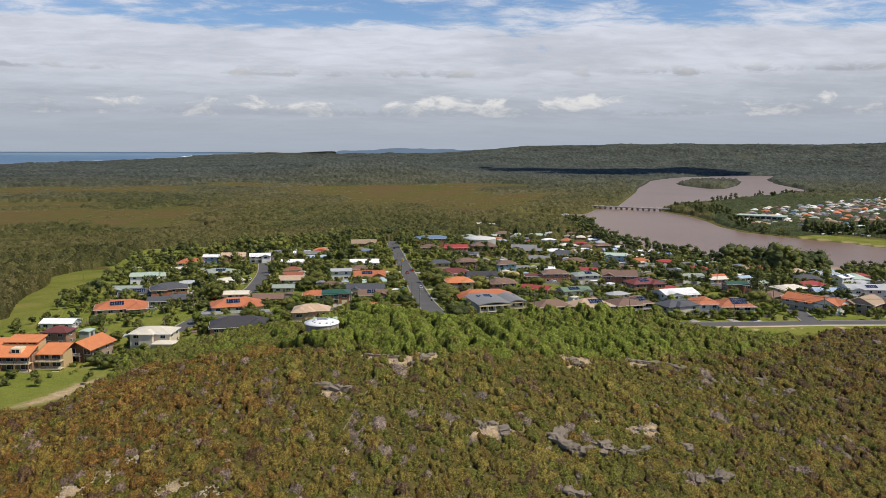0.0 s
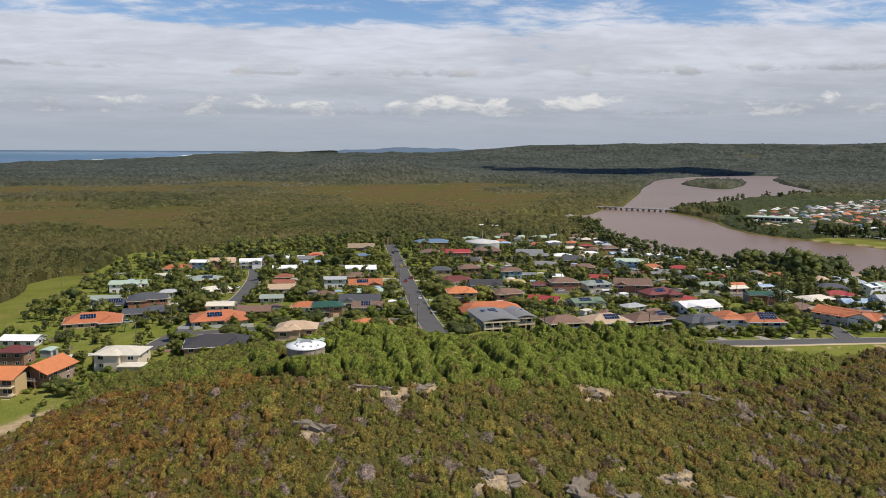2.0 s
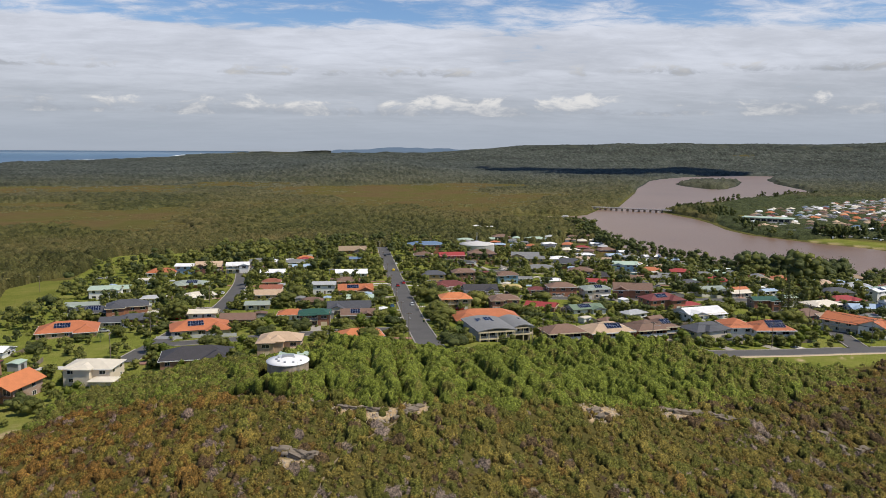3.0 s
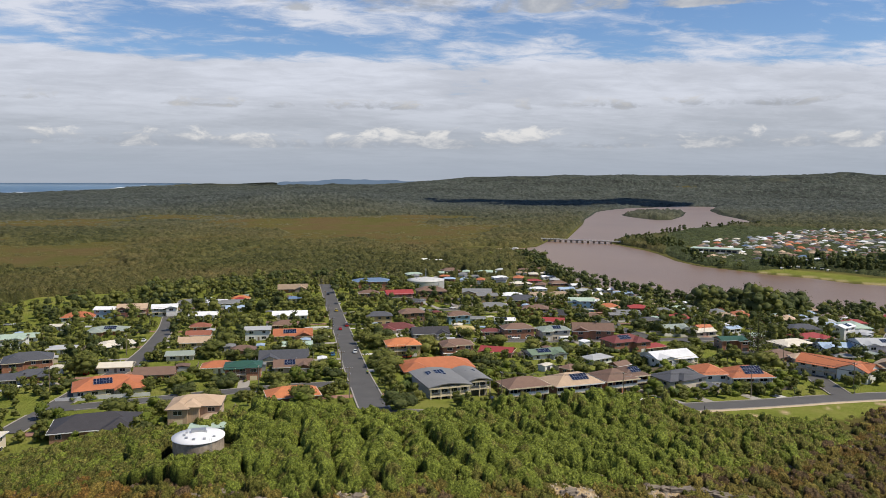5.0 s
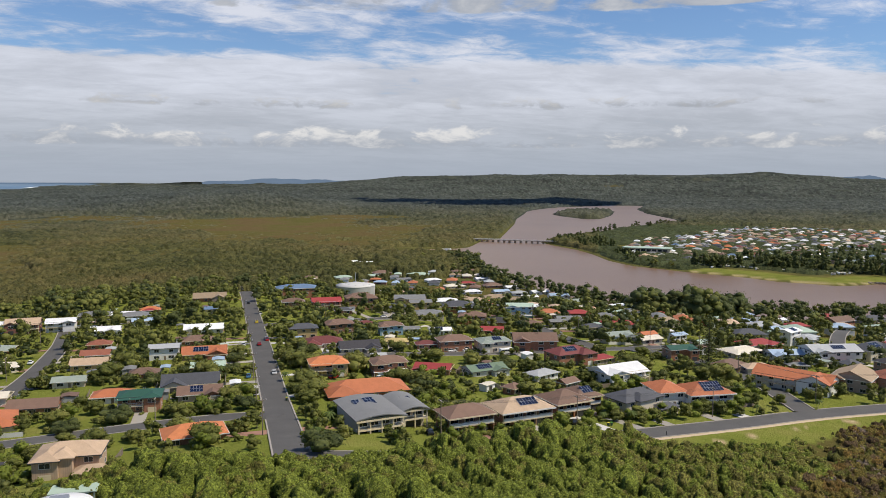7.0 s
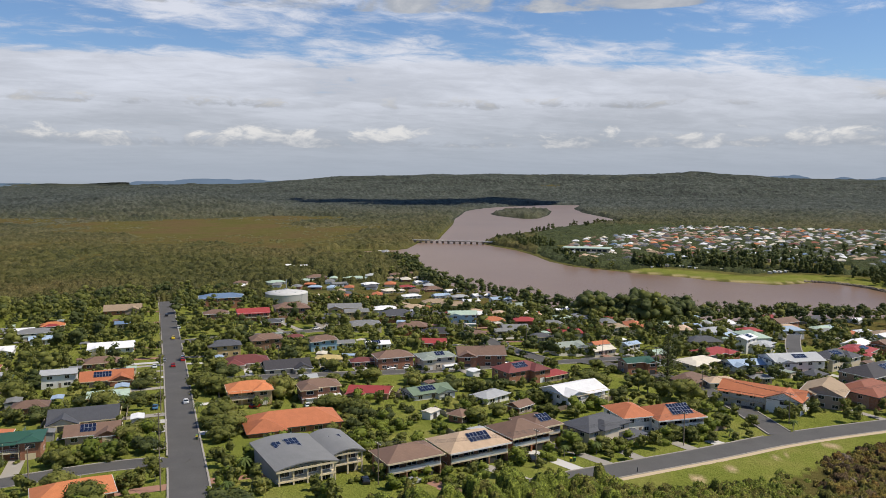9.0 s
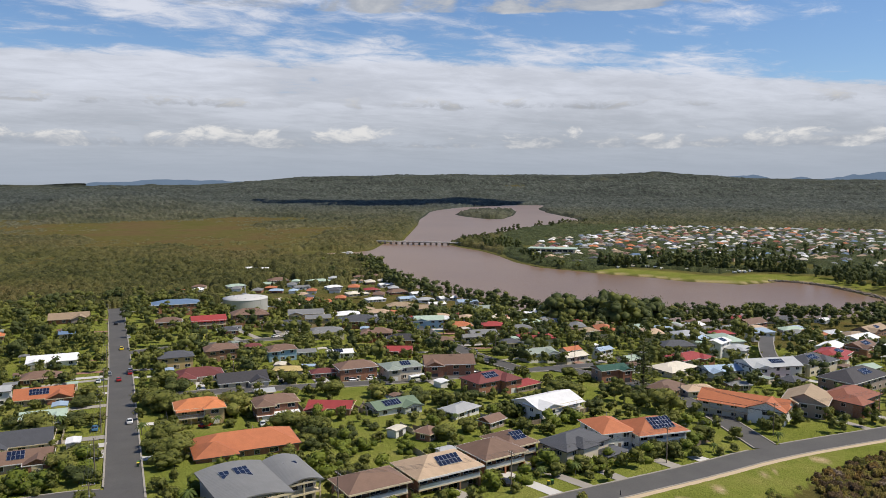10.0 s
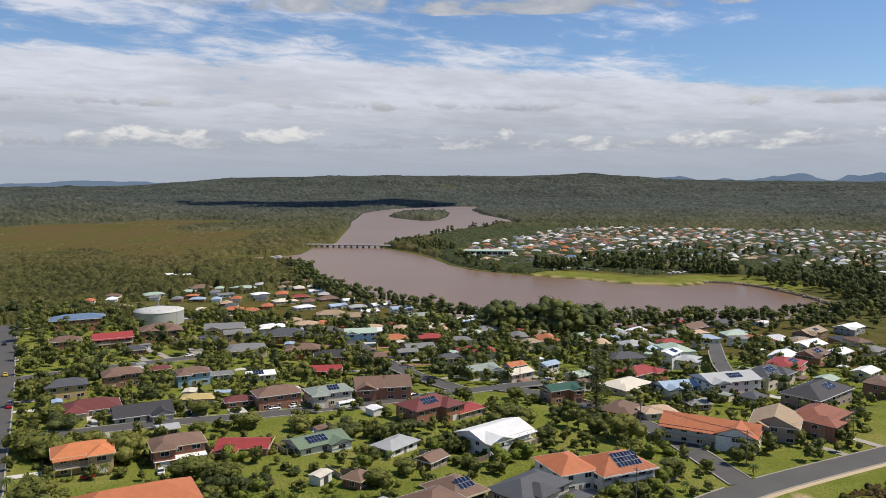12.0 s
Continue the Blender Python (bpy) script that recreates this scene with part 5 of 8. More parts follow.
def slab(name, x0, x1, y0, y1, z0, z1, thick, mat):
    """A sloping slab: z0 along its front edge, z1 along its back edge."""
    v = [(x0, y0, z0), (x1, y0, z0), (x1, y1, z1), (x0, y1, z1)]
    v += [(a, b, c - thick) for a, b, c in v]
    return mesh_of(name, v, [(0, 1, 2, 3), (7, 6, 5, 4), (0, 4, 5, 1), (1, 5, 6, 2), (2, 6, 7, 3), (3, 7, 4, 0)], mat, False)


def orange_apartments():
    """Terraced brick flats under orange roofs, with deep balconies."""
    root = new("apartment_building")
    x, y = -99, 281
    root.matrix_world = pose(x, y, land(x, y), 0, 0, -10)
    tagged(root, "terraced brown brick flats with orange tiled roofs and deep balconies", "apartment building", "houses of the suburb")
    HOUSES.append((x, y, 16, -10, 20, 8))
    brick, tile = WALLS["brown_brick"], ROOFS["orange"]
    part("wall", boxes("wall", [(-16, -4, -2.5, 8, 6, 5.2)], brick), root)
    part("wall", boxes("wall", [(-3, 0.6, 5.2, 8, 6, 8.6)], WALLS["yellow"]), root)
    part("roof", slab("roof", -16.6, 8.5, -7.2, 0.4, 5.2, 7.9, 0.25, tile), root)
    part("roof", slab("roof", -16.6, -3.1, 0.4, 6.8, 7.9, 8.6, 0.25, tile), root)
    part("roof", slab("roof", -3.4, 8.5, -0.4, 6.8, 8.7, 9.7, 0.25, tile), root)
    part("terrace_wall", boxes("terrace_wall", [(-2.9, -0.9, 6.6, 8.0, -0.7, 7.9)], WALLS["yellow"]), root)
    for k in range(3):
        window_at(root, -0.8 + 3.4 * k, 0.6, 7.0, 2.8, 1.5, 0)
    for s, z in enumerate((2.5, -0.25)):
        deck = part("balcony", boxes("balcony", [(-16, -6.8, z, 8.2, -4.01, z + 0.25)], CREAM_TRIM), root, "cream rendered balcony")
        if s == 0:
            railing(deck, -16, 8.2, -6.7, z + 0.25)
            for k in range(6):
                px = -15.8 + k * 4.76
                part("post", boxes("post", [(px - 0.16, -6.75, -2.5, px + 0.16, -6.45, 5.1)], brick), deck)
        for k in range(5):
            window_at(root, -13.6 + 4.8 * k, -4.0, z + 0.3, 3.2, 2.0, 0)
    solar_array(root, -7, -4.4, 6.25, 5, 2, 19.5, 0)
    solar_array(root, -12, -4.0, 6.4, 3, 1, 19.5, 0)
    dormer = part("dormer", boxes("dormer", [(1.6, -5.2, 5.7, 5.0, -1.5, 7.7)], CREAM_TRIM), root, "small cream dormer")
    window_at(root, 3.3, -5.2, 6.1, 2.8, 1.3, 0)
    # the set-back link
    part("wall", boxes("wall", [(8.01, -0.5, -2.5, 17, 6, 4.9)], WALLS["yellow"]), root)
    part("roof", slab("roof", 8.52, 17.4, -2.4, 6.4, 4.9, 6.9, 0.25, tile), root)
    for z in (0.0, 2.6):
        deck = part("balcony", boxes("balcony", [(8.3, -3.2, z - 0.25, 17, -0.51, z)], CREAM_TRIM), root)
        railing(deck, 8.3, 17, -3.1, z, TIMBER)
        for k in range(2):
            window_at(root, 10.5 + 4 * k, -0.5, z + 0.1, 3.0, 2.0, 0)
    part("wall", boxes("wall", [(8.3, -4.2, -2.5, 17, -3.9, -0.6)], CREAM_TRIM), root, "low cream terrace wall")


orange_apartments()


def gable_front_house(x, y, turn):
    root = new("house")
    root.matrix_world = pose(x, y, land(x, y), 0, 0, turn)
    tagged(root, "brown brick house with orange gabled roof and timber balcony", "house", "houses of the suburb")
    HOUSES.append((x, y, 8, turn, 5.6, 7))
    v, f = box_verts(-5, -6, -2.5, 5, 7, 5.0)
    v += [(0, -6, 7.3), (0, 7, 7.3)]
    part("wall", mesh_of("wall", v, [f[0], (1, 2, 6, 5), (3, 0, 4, 7), (0, 1, 5, 8, 4), (2, 3, 7, 9, 6), (5, 6, 9, 8), (7, 4, 8, 9)], WALLS["brown_brick"], False), root)
    part("roof", solid_roof([(-6.0, -8.2, 6.0, 7.8, 4.75, "gable_y", 0.46)], ROOFS["orange"], None), root)
    deck = part("balcony", boxes("balcony", [(-5.6, -8.4, 2.2, 1.6, -6.01, 2.5)], TIMBER), root, "timber balcony")
    railing(deck, -5.6, 1.6, -8.3, 2.5, WHITE_TRIM)
    for px in (-5.4, -2.0, 1.4):
        part("post", boxes("post", [(px - 0.14, -8.3, -2.5, px + 0.14, -8.0, 2.2)], WALLS["brown_brick"]), deck)
    for px, w in ((-3.0, 3.0), (3.0, 2.6)):
        window_at(root, px, -6, 2.6, w, 2.1, 0)
        window_at(root, px, -6, -0.2, w, 1.8, 0)
    for py in (-3, 3):
        window_at(root, 5, py, 2.9, 1.8, 1.4, 90)
        window_at(root, 5, py, 0.3, 1.8, 1.4, 90)


gable_front_house(-77.5, 292, -20)


def shed(x, y, turn, w, d, h, roof, wall, open_sided):
    root = new("carport" if open_sided else "shed")
    root.matrix_world = pose(x, y, land(x, y), 0, 0, turn)
    if open_sided:
        for px in (-w / 2 + 0.15, w / 2 - 0.15):
            for py in (-d / 2 + 0.15, d / 2 - 0.15):
                part("post", shared(("cp_post", h), lambda: boxes("post", [(-0.06, -0.06, -1, 0.06, 0.06, h)], STEEL)), root, "", pose(px, py, 0))
    else:
        part("wall", boxes("wall", [(-w / 2, -d / 2, -1.2, w / 2, d / 2, h)], WALLS[wall]), root)
        part("door", boxes("door", [(-0.9, -d / 2 - 0.05, 0, 0.9, -d / 2 + 0.02, 2.0)], DARK_TRIM), root)
    o = 0.3
    part("roof", solid_roof([(-w / 2 - o, -d / 2 - o, w / 2 + o, d / 2 + o, h + 0.22, "gable_x", 0.16)], ROOFS[roof], None), root)
    word = COLOUR_WORDS.get(roof, roof)
    return tagged(root, f"open steel carport with {word} sheet roof" if open_sided else f"small garden shed with {word} steel roof", "carport" if open_sided else "shed", "sheds and carports")


def all_sheds():
    rnd = random.Random(17)
    made = []
    for hx, hy, hr, rot, hl, hd in list(HOUSES):
        for _ in range(2):
            if rnd.random() < 0.45 or hy > 700:
                continue
            c, s = math.cos(math.radians(rot)), math.sin(math.radians(rot))
            side = rnd.choice((-1, 1))
            lx, ly = side * (hl * rnd.uniform(0.2, 1.0) + rnd.uniform(0, 5)), hd + rnd.uniform(4, 9)
            x, y = hx + lx * c - ly * s, hy + lx * s + ly * c
            if road_gap(x, y) < 4 or not in_town(x, y) or any(math.hypot(x - a, y - b) < r + 4.2 for a, b, r, *_ in HOUSES) or any(math.hypot(x - a, y - b) < 8 for a, b in made):
                continue
            made.append((x, y))
            shed(x, y, rot + rnd.choice((0, 90)), rnd.uniform(3.2, 6.5), rnd.uniform(3, 5), rnd.uniform(2.1, 2.6), rnd.choice(("white", "lightgrey", "cream", "lightgreen", "grey", "lightblue", "greengrey", "brown")), rnd.choice(("cream", "white", "grey")), rnd.random() < 0.4)
    for x, y in made:
        HOUSES.append((x, y, 3.6, 0, 3.0, 2.6))


all_sheds()


# ---- simpler houses farther off ----
def far_house(x, y, turn, s, roof, wall, z=4.0, where="across the river"):
    key = (round(s), roof, wall)
    root = new("house")
    root.matrix_world = Matrix.Translation(drawn_in(x, y, z)) @ pose(0, 0, 0, 0, 0, turn)
    h = 3.0
    part("wall", shared(("fw", round(s), wall), lambda: boxes("wall", [(-s * 0.6, -s * 0.4, -3, s * 0.6, s * 0.4, h)], WALLS[wall])), root)
    part("roof", shared(("fr", round(s), roof), lambda: solid_roof([(-s * 0.66, -s * 0.46, s * 0.66, s * 0.46, h, "hip", 0.36)], ROOFS[roof], None)), root)
    part("window", shared(("fwin", round(s)), lambda: boxes("window", [(-s * 0.35, -s * 0.4 - 0.06, 0.9, s * 0.1, -s * 0.4 + 0.02, 2.2)], GLASS)), root)
    return tagged(root, f"distant {WALL_WORDS[wall]} house with {COLOUR_WORDS.get(roof, roof)} roof {where}", "house", "houses " + where)


def bank_houses():
    """Roofs among the trees on the slope down to the river."""
    rnd = random.Random(41)
    spots, found, tries = [], [], 0
    roofs = ["white", "cream", "lightgrey", "lightblue", "brown", "terracotta", "slate", "tan", "red", "lightgreen", "grey", "beige"]
    while len(spots) < 130 and tries < 16000:
        tries += 1
        x, y = rnd.uniform(150, 560), rnd.uniform(440, 1060)
        r = river_at(x, y)
        if r < 14 or x + 0.28 * y < 385 or road_gap(x, y) < 9:
            continue
        if any(math.hypot(x - a, y - b) < c + 7 for a, b, c, *_ in HOUSES) or any(math.hypot(x - a, y - b) < 18 for a, b in spots) or reservoir_near(x, y):
            continue
        spots.append((x, y))
        s = rnd.uniform(10, 15)
        found.append((x, y, s * 0.7, 0, s * 0.6, s * 0.5))
        far_house(x, y, rnd.choice((-20, 70)) + rnd.uniform(-6, 6), s, rnd.choice(roofs), rnd.choice(("cream", "white", "brick", "white")), land(x, y), "on the river slope")
    HOUSES.extend(found)


bank_houses()


# ---- plants ----
RNG = np.random.default_rng(11)


def leaf_mesh(name, c, n, s, mat, flat=0.35, k=3, bodies=None):
    """One mesh of many small leaf clumps of three or four corners: centres, outward directions and half sizes."""
    count = len(c)
    n = n / (np.linalg.norm(n, axis=1, keepdims=True) + 1e-9)
    shade = n + RNG.normal(size=n.shape) * 0.22
    n = n + RNG.normal(size=n.shape) * 0.42
    n /= np.linalg.norm(n, axis=1, keepdims=True) + 1e-9
    r = RNG.normal(size=(count, 3))
    u = np.cross(n, r)
    u /= np.linalg.norm(u, axis=1, keepdims=True) + 1e-9
    v = np.cross(n, u)
    s = np.asarray(s).reshape(-1, 1)
    a, b = RNG.uniform(0.75, 1.3, (count, 1)), RNG.uniform(0.55, 1.1, (count, 1))
    sag = RNG.uniform(-flat, flat, (count, 4, 1)) * s[:, None]
    if k == 3:
        s, b = s * 1.25, b * 0.9
        corner = np.stack([u * s * a, v * s * b - u * s * 0.5, -v * s * b - u * s * 0.6], 1) + c[:, None] + n[:, None] * sag[:, :3]
    else:
        corner = np.stack([u * s * a, v * s * b, -u * s * a, -v * s * b], 1) + c[:, None] + n[:, None] * sag
    shade /= np.linalg.norm(shade, axis=1, keepdims=True) + 1e-9
    verts, norms, index = corner.reshape(-1, 3), np.repeat(shade, k, axis=0), np.arange(count * k)
    if bodies is not None:
        bv, bn, bi = lump_bodies(*bodies)
        index = np.concatenate([index, bi + len(verts)])
        verts, norms = np.concatenate([verts, bv]), np.concatenate([norms, bn])
    me = bpy.data.meshes.new(name)
    me.vertices.add(len(verts))
    me.vertices.foreach_set("co", verts.astype(np.float32).ravel())
    me.loops.add(len(index))
    me.loops.foreach_set("vertex_index", index.astype(np.int32))
    me.polygons.add(len(index) // k)
    me.polygons.foreach_set("loop_start", np.arange(0, len(index), k, dtype=np.int32))
    me.materials.append(mat)
    # leaves take the light as the rounded clump does
    soft = me.attributes.new("custom_normal", "FLOAT_VECTOR", "POINT")
    soft.data.foreach_set("vector", norms.astype(np.float32).ravel())
    me.update(calc_edges=True)
    return me


def lump_bodies(centres, radii, seg=5, rings=(-0.25, 0.55), rough=0.26):
    """The dense inside of each clump: a low uneven dome."""
    unit, faces = [], []
    for e in rings:
        for q in range(seg):
            a = 6.2832 * (q + 0.5 * (len(unit) // seg % 2)) / seg
            unit.append((math.cos(a) * math.cos(e), math.sin(a) * math.cos(e), math.sin(e)))
    unit.append((0, 0, 1))
    for r in range(len(rings) - 1):
        for q in range(seg):
            a, b = r * seg + q, r * seg + (q + 1) % seg
            faces += [(a, b, a + seg), (b, b + seg, a + seg)]
    top = (len(rings) - 1) * seg
    faces += [(top + q, top + (q + 1) % seg, len(unit) - 1) for q in range(seg)]
    unit, faces = np.array(unit), np.array(faces)
    n = len(centres)
    turn = RNG.uniform(0, 6.283, n)
    cs, sn = np.cos(turn)[:, None], np.sin(turn)[:, None]
    d = np.stack([unit[None, :, 0] * cs - unit[None, :, 1] * sn, unit[None, :, 0] * sn + unit[None, :, 1] * cs, np.repeat(unit[None, :, 2], n, 0)], 2)
    v = centres[:, None] + d * radii[:, None] * RNG.uniform(1 - rough, 1 + rough, (n, len(unit), 1)) * 0.78
    nn = d / radii[:, None] * radii.mean(axis=1)[:, None, None] + RNG.normal(size=d.shape) * 0.15
    nn /= np.linalg.norm(nn, axis=2, keepdims=True)
    idx = (faces[None] + np.arange(n)[:, None, None] * len(unit)).reshape(-1)
    return v.reshape(-1, 3), nn.reshape(-1, 3), idx


def lump_leaves(centres, radii, per, rough=0.36, under=-0.35):
    """Leaf clumps spread over the upper skins of lumps: centres and directions."""
    k = len(centres)
    d = RNG.normal(size=(k, per, 3))
    d /= np.linalg.norm(d, axis=2, keepdims=True)
    d[..., 2] = np.where(d[..., 2] < under, -d[..., 2], d[..., 2])
    rad = radii[:, None, :] * RNG.uniform(0.72, 1.2, (k, per, 1))
    c = centres[:, None, :] + d * rad
    n = d / radii[:, None, :] * radii.mean(axis=1)[:, None, None]
    return c.reshape(-1, 3), n.reshape(-1, 3)


def tapered(points, radii, mat, sides=6):
    verts, faces = [], []
    for p, r in zip(points, radii):
        for k in range(sides):
            a = 2 * math.pi * k / sides
            verts.append((p[0] + r * math.cos(a), p[1] + r * math.sin(a), p[2]))
    for i in range(len(points) - 1):
        for k in range(sides):
            faces.append((i * sides + k, i * sides + (k + 1) % sides, (i + 1) * sides + (k + 1) % sides, (i + 1) * sides + k))
    return verts, faces


def tree(kind, leaf, label, category="tree", seed=0, per=95, leaf_size=0.24):
    """A tree of about eight metres: a tapered trunk with limbs, and a crown of leaf clumps with gaps."""
    rnd = random.Random(seed)
    root = new(category.replace(" ", "_"))
    shapes = {"broad": (6.0, 3.9, 2.5, 0.44), "tall": (8.2, 2.9, 3.4, 0.48), "round": (5.4, 3.1, 2.5, 0.40), "bush": (2.7, 2.1, 1.5, 0.30), "open": (6.8, 3.3, 2.5, 0.50)}
    tall, wide, deep, mid = shapes[kind]
    lumps = {"broad": 15, "tall": 14, "round": 13, "bush": 8, "open": 11}[kind]
    centres, radii = [], []
    for k in range(lumps):
        a, q = rnd.uniform(0, 6.283), math.sqrt(rnd.random()) * 0.78
        h = rnd.uniform(-0.8, 0.85)
        f = math.sqrt(max(0.1, 1 - h * h))
        centres.append((wide * q * f * math.cos(a), wide * q * f * math.sin(a), tall * mid + 0.4 + deep * h * 0.9))
        r = rnd.uniform(0.34, 0.56) * wide * (0.8 if kind == "open" else 1)
        radii.append((r, r, r * rnd.uniform(0.65, 0.95)))
    verts, faces = tapered([(0, 0, -0.8), (0.1, 0, tall * 0.2), (0.05, 0.1, tall * 0.45), (0.1, 0.05, tall * 0.7)], [0.034 * tall, 0.027 * tall, 0.02 * tall, 0.006 * tall], BARK)
    for c in centres[:6]:
        base = Vector((0.07, 0.05, tall * rnd.uniform(0.22, 0.45)))
        end = Vector(c)
        m = (base + end) / 2 + Vector((0, 0, 0.3))
        v2, f2 = tapered([base, m, end], [0.013 * tall, 0.009 * tall, 0.003 * tall], BARK, 5)
        faces += [tuple(i + len(verts) for i in f) for f in f2]
        verts += v2
    part("trunk", mesh_of("trunk", verts, faces, BARK_PALE if kind in ("tall", "open") else BARK), root)
    c, n = lump_leaves(np.array(centres), np.array(radii), per)
    part("crown", leaf_mesh("crown", c, n, RNG.uniform(0.6, 1.25, len(c)) * leaf_size * (0.7 if kind == "bush" else 1.0), leaf, 0.35, 3, (np.array(centres), np.array(radii) * 1.02, 9, (-0.7, -0.1, 0.4, 0.9))), root)
    return tagged(root, label, category, "trees of the suburb")


def palm():
    root = new("palm_tree")
    verts, faces = tapered([(0, 0, -0.5), (0.1, 0, 2.5), (0.25, 0, 5.2)], [0.2, 0.15, 0.13], BARK)
    part("trunk", mesh_of("trunk", verts, faces, BARK_PALE), root)
    verts, faces = [], []
    for k in range(16):
        a = k * 2.4
        lift = 0.9 - 0.09 * k
        p = Vector((0.25, 0, 5.2))
        side = Vector((-math.sin(a), math.cos(a), 0))
        b = len(verts)
        for q in range(7):
            t = q / 6
            w = 0.42 * math.sin(math.pi * (0.12 + 0.86 * t))
            pos = p + Vector((math.cos(a), math.sin(a), 0)) * 2.9 * t + Vector((0, 0, lift * 1.9 * t - 2.3 * t * t))
            verts += [tuple(pos - side * w - Vector((0, 0, 0.2))), tuple(pos), tuple(pos + side * w - Vector((0, 0, 0.2)))]
        for q in range(6):
            faces += [(b + 3 * q, b + 3 * q + 1, b + 3 * q + 4, b + 3 * q + 3), (b + 3 * q + 1, b + 3 * q + 2, b + 3 * q + 5, b + 3 * q + 4)]
    part("crown", mesh_of("crown", verts, faces, LEAF_PALM), root)
    return tagged(root, "slender palm with drooping feathered fronds", "palm", "palms of the gardens")


def norfolk_pine():
    root = new("pine_tree")
    verts, faces = tapered([(0, 0, -1), (0, 0, 9), (0, 0, 21)], [0.42, 0.28, 0.03], BARK)
    part("trunk", mesh_of("trunk", verts, faces, BARK), root)
    c, n = [], []
    for lay in range(22):
        z = 1.6 + lay * 0.9
        reach = (21.5 - z) / 19.5 * 5.2 * RNG.uniform(0.85, 1.1)
        for arm in range(7):
            a = lay * 0.7 + arm * 6.283 / 7 + RNG.uniform(-0.2, 0.2)
            for t in np.linspace(0.12, 1, max(3, int(reach * 2.6))):
                for _ in range(2):
                    c.append((math.cos(a) * reach * t + RNG.normal() * 0.14, math.sin(a) * reach * t + RNG.normal() * 0.14, z + 0.35 * t * t * reach * 0.3 + RNG.normal() * 0.08))
                    n.append((RNG.normal() * 0.5, RNG.normal() * 0.5, 1))
    c, n = np.array(c), np.array(n)
    part("crown", leaf_mesh("crown", c, n, RNG.uniform(0.2, 0.38, len(c)), LEAF_DARK, 0.35, 4), root)
    return tagged(root, "tall dark green Norfolk pine with tiered branches", "pine tree")


GRID = {}


def free_spot(x, y, r):
    if reservoir_near(x, y):
        return False
    if x < -145 or x > 720 or y > 1260:
        return True
    if road_gap(x, y) < 0.8 + r * 0.25:
        return False
    if not GRID:
        for row in HOUSES:
            for i in range(-1, 2):
                for j in range(-1, 2):
                    GRID.setdefault((int(row[0] // 30) + i, int(row[1] // 30) + j), []).append(row)
    for hx, hy, hr, rot, hl, hd in GRID.get((int(x // 30), int(y // 30)), ()):
        dx, dy = x - hx, y - hy
        c, s = math.cos(math.radians(rot)), math.sin(math.radians(rot))
        lx, ly = dx * c + dy * s, -dx * s + dy * c
        if abs(lx) < hl + r and -hd - r - 1.2 < ly < hd + r:
            return False
    return True


def set_down(x, y, scale, turn, stretch=1.0):
    return pose(x, y, land(x, y) - 0.1, 0, 0, turn) @ Matrix.Diagonal((scale, scale, scale * stretch, 1))


PROTOS = [
    tree("broad", LEAF_TOWN, "spreading leafy garden tree with an uneven crown", seed=1),
    tree("broad", LEAF_DARK, "spreading dark green garden tree", seed=2),
    tree("tall", LEAF_TOWN, "tall eucalypt with a pale trunk and loose crown", seed=3),
    tree("round", LEAF_TOWN, "dense rounded green garden tree", seed=4),
    tree("round", LEAF_DARK, "dense rounded dark garden tree", seed=5),
    tree("open", LEAF_TOWN, "open-crowned tree with clumped foliage", seed=6),
    tree("bush", LEAF_TOWN, "leafy rounded garden shrub", "shrub", seed=7, per=52),
    tree("bush", LEAF_CREST, "bright green garden shrub", "shrub", seed=8, per=52),
]
PALM = palm()
placed = {}


def plant(k, x, y, scale, stretch=1.0):
    proto = PALM if k == "palm" else PROTOS[k]
    m = set_down(x, y, scale, random.uniform(0, 360), stretch)
    if k in placed:
        return copy_thing(proto, m)
    placed[k] = 1
    proto.matrix_basis = m
    return proto


REST = []
counted = {"tree": 0, "shrub": 0, "palm": 0}


def grow(kind, x, y, scale, stretch=1.0):
    """A tree of its own near the camera; the far rest is joined."""
    near = math.hypot(x - 90, y - 230)
    cat = "palm" if kind == "palm" else "shrub" if kind in (6, 7) else "tree"
    limit = {"tree": 230, "shrub": 170, "palm": 400}[cat]
    if near < limit and counted[cat] < {"tree": 285, "shrub": 150, "palm": 60}[cat]:
        counted[cat] += 1
        plant(kind, x, y, scale, stretch)
    else:
        REST.append((x, y, scale * (0.6 if cat == "palm" else 0.45 if cat == "shrub" else 1.0), stretch, kind in (1, 4)))


def yard_front(x, y):
    """The open lawns of the first row of houses."""
    return x > 60 and y < 345


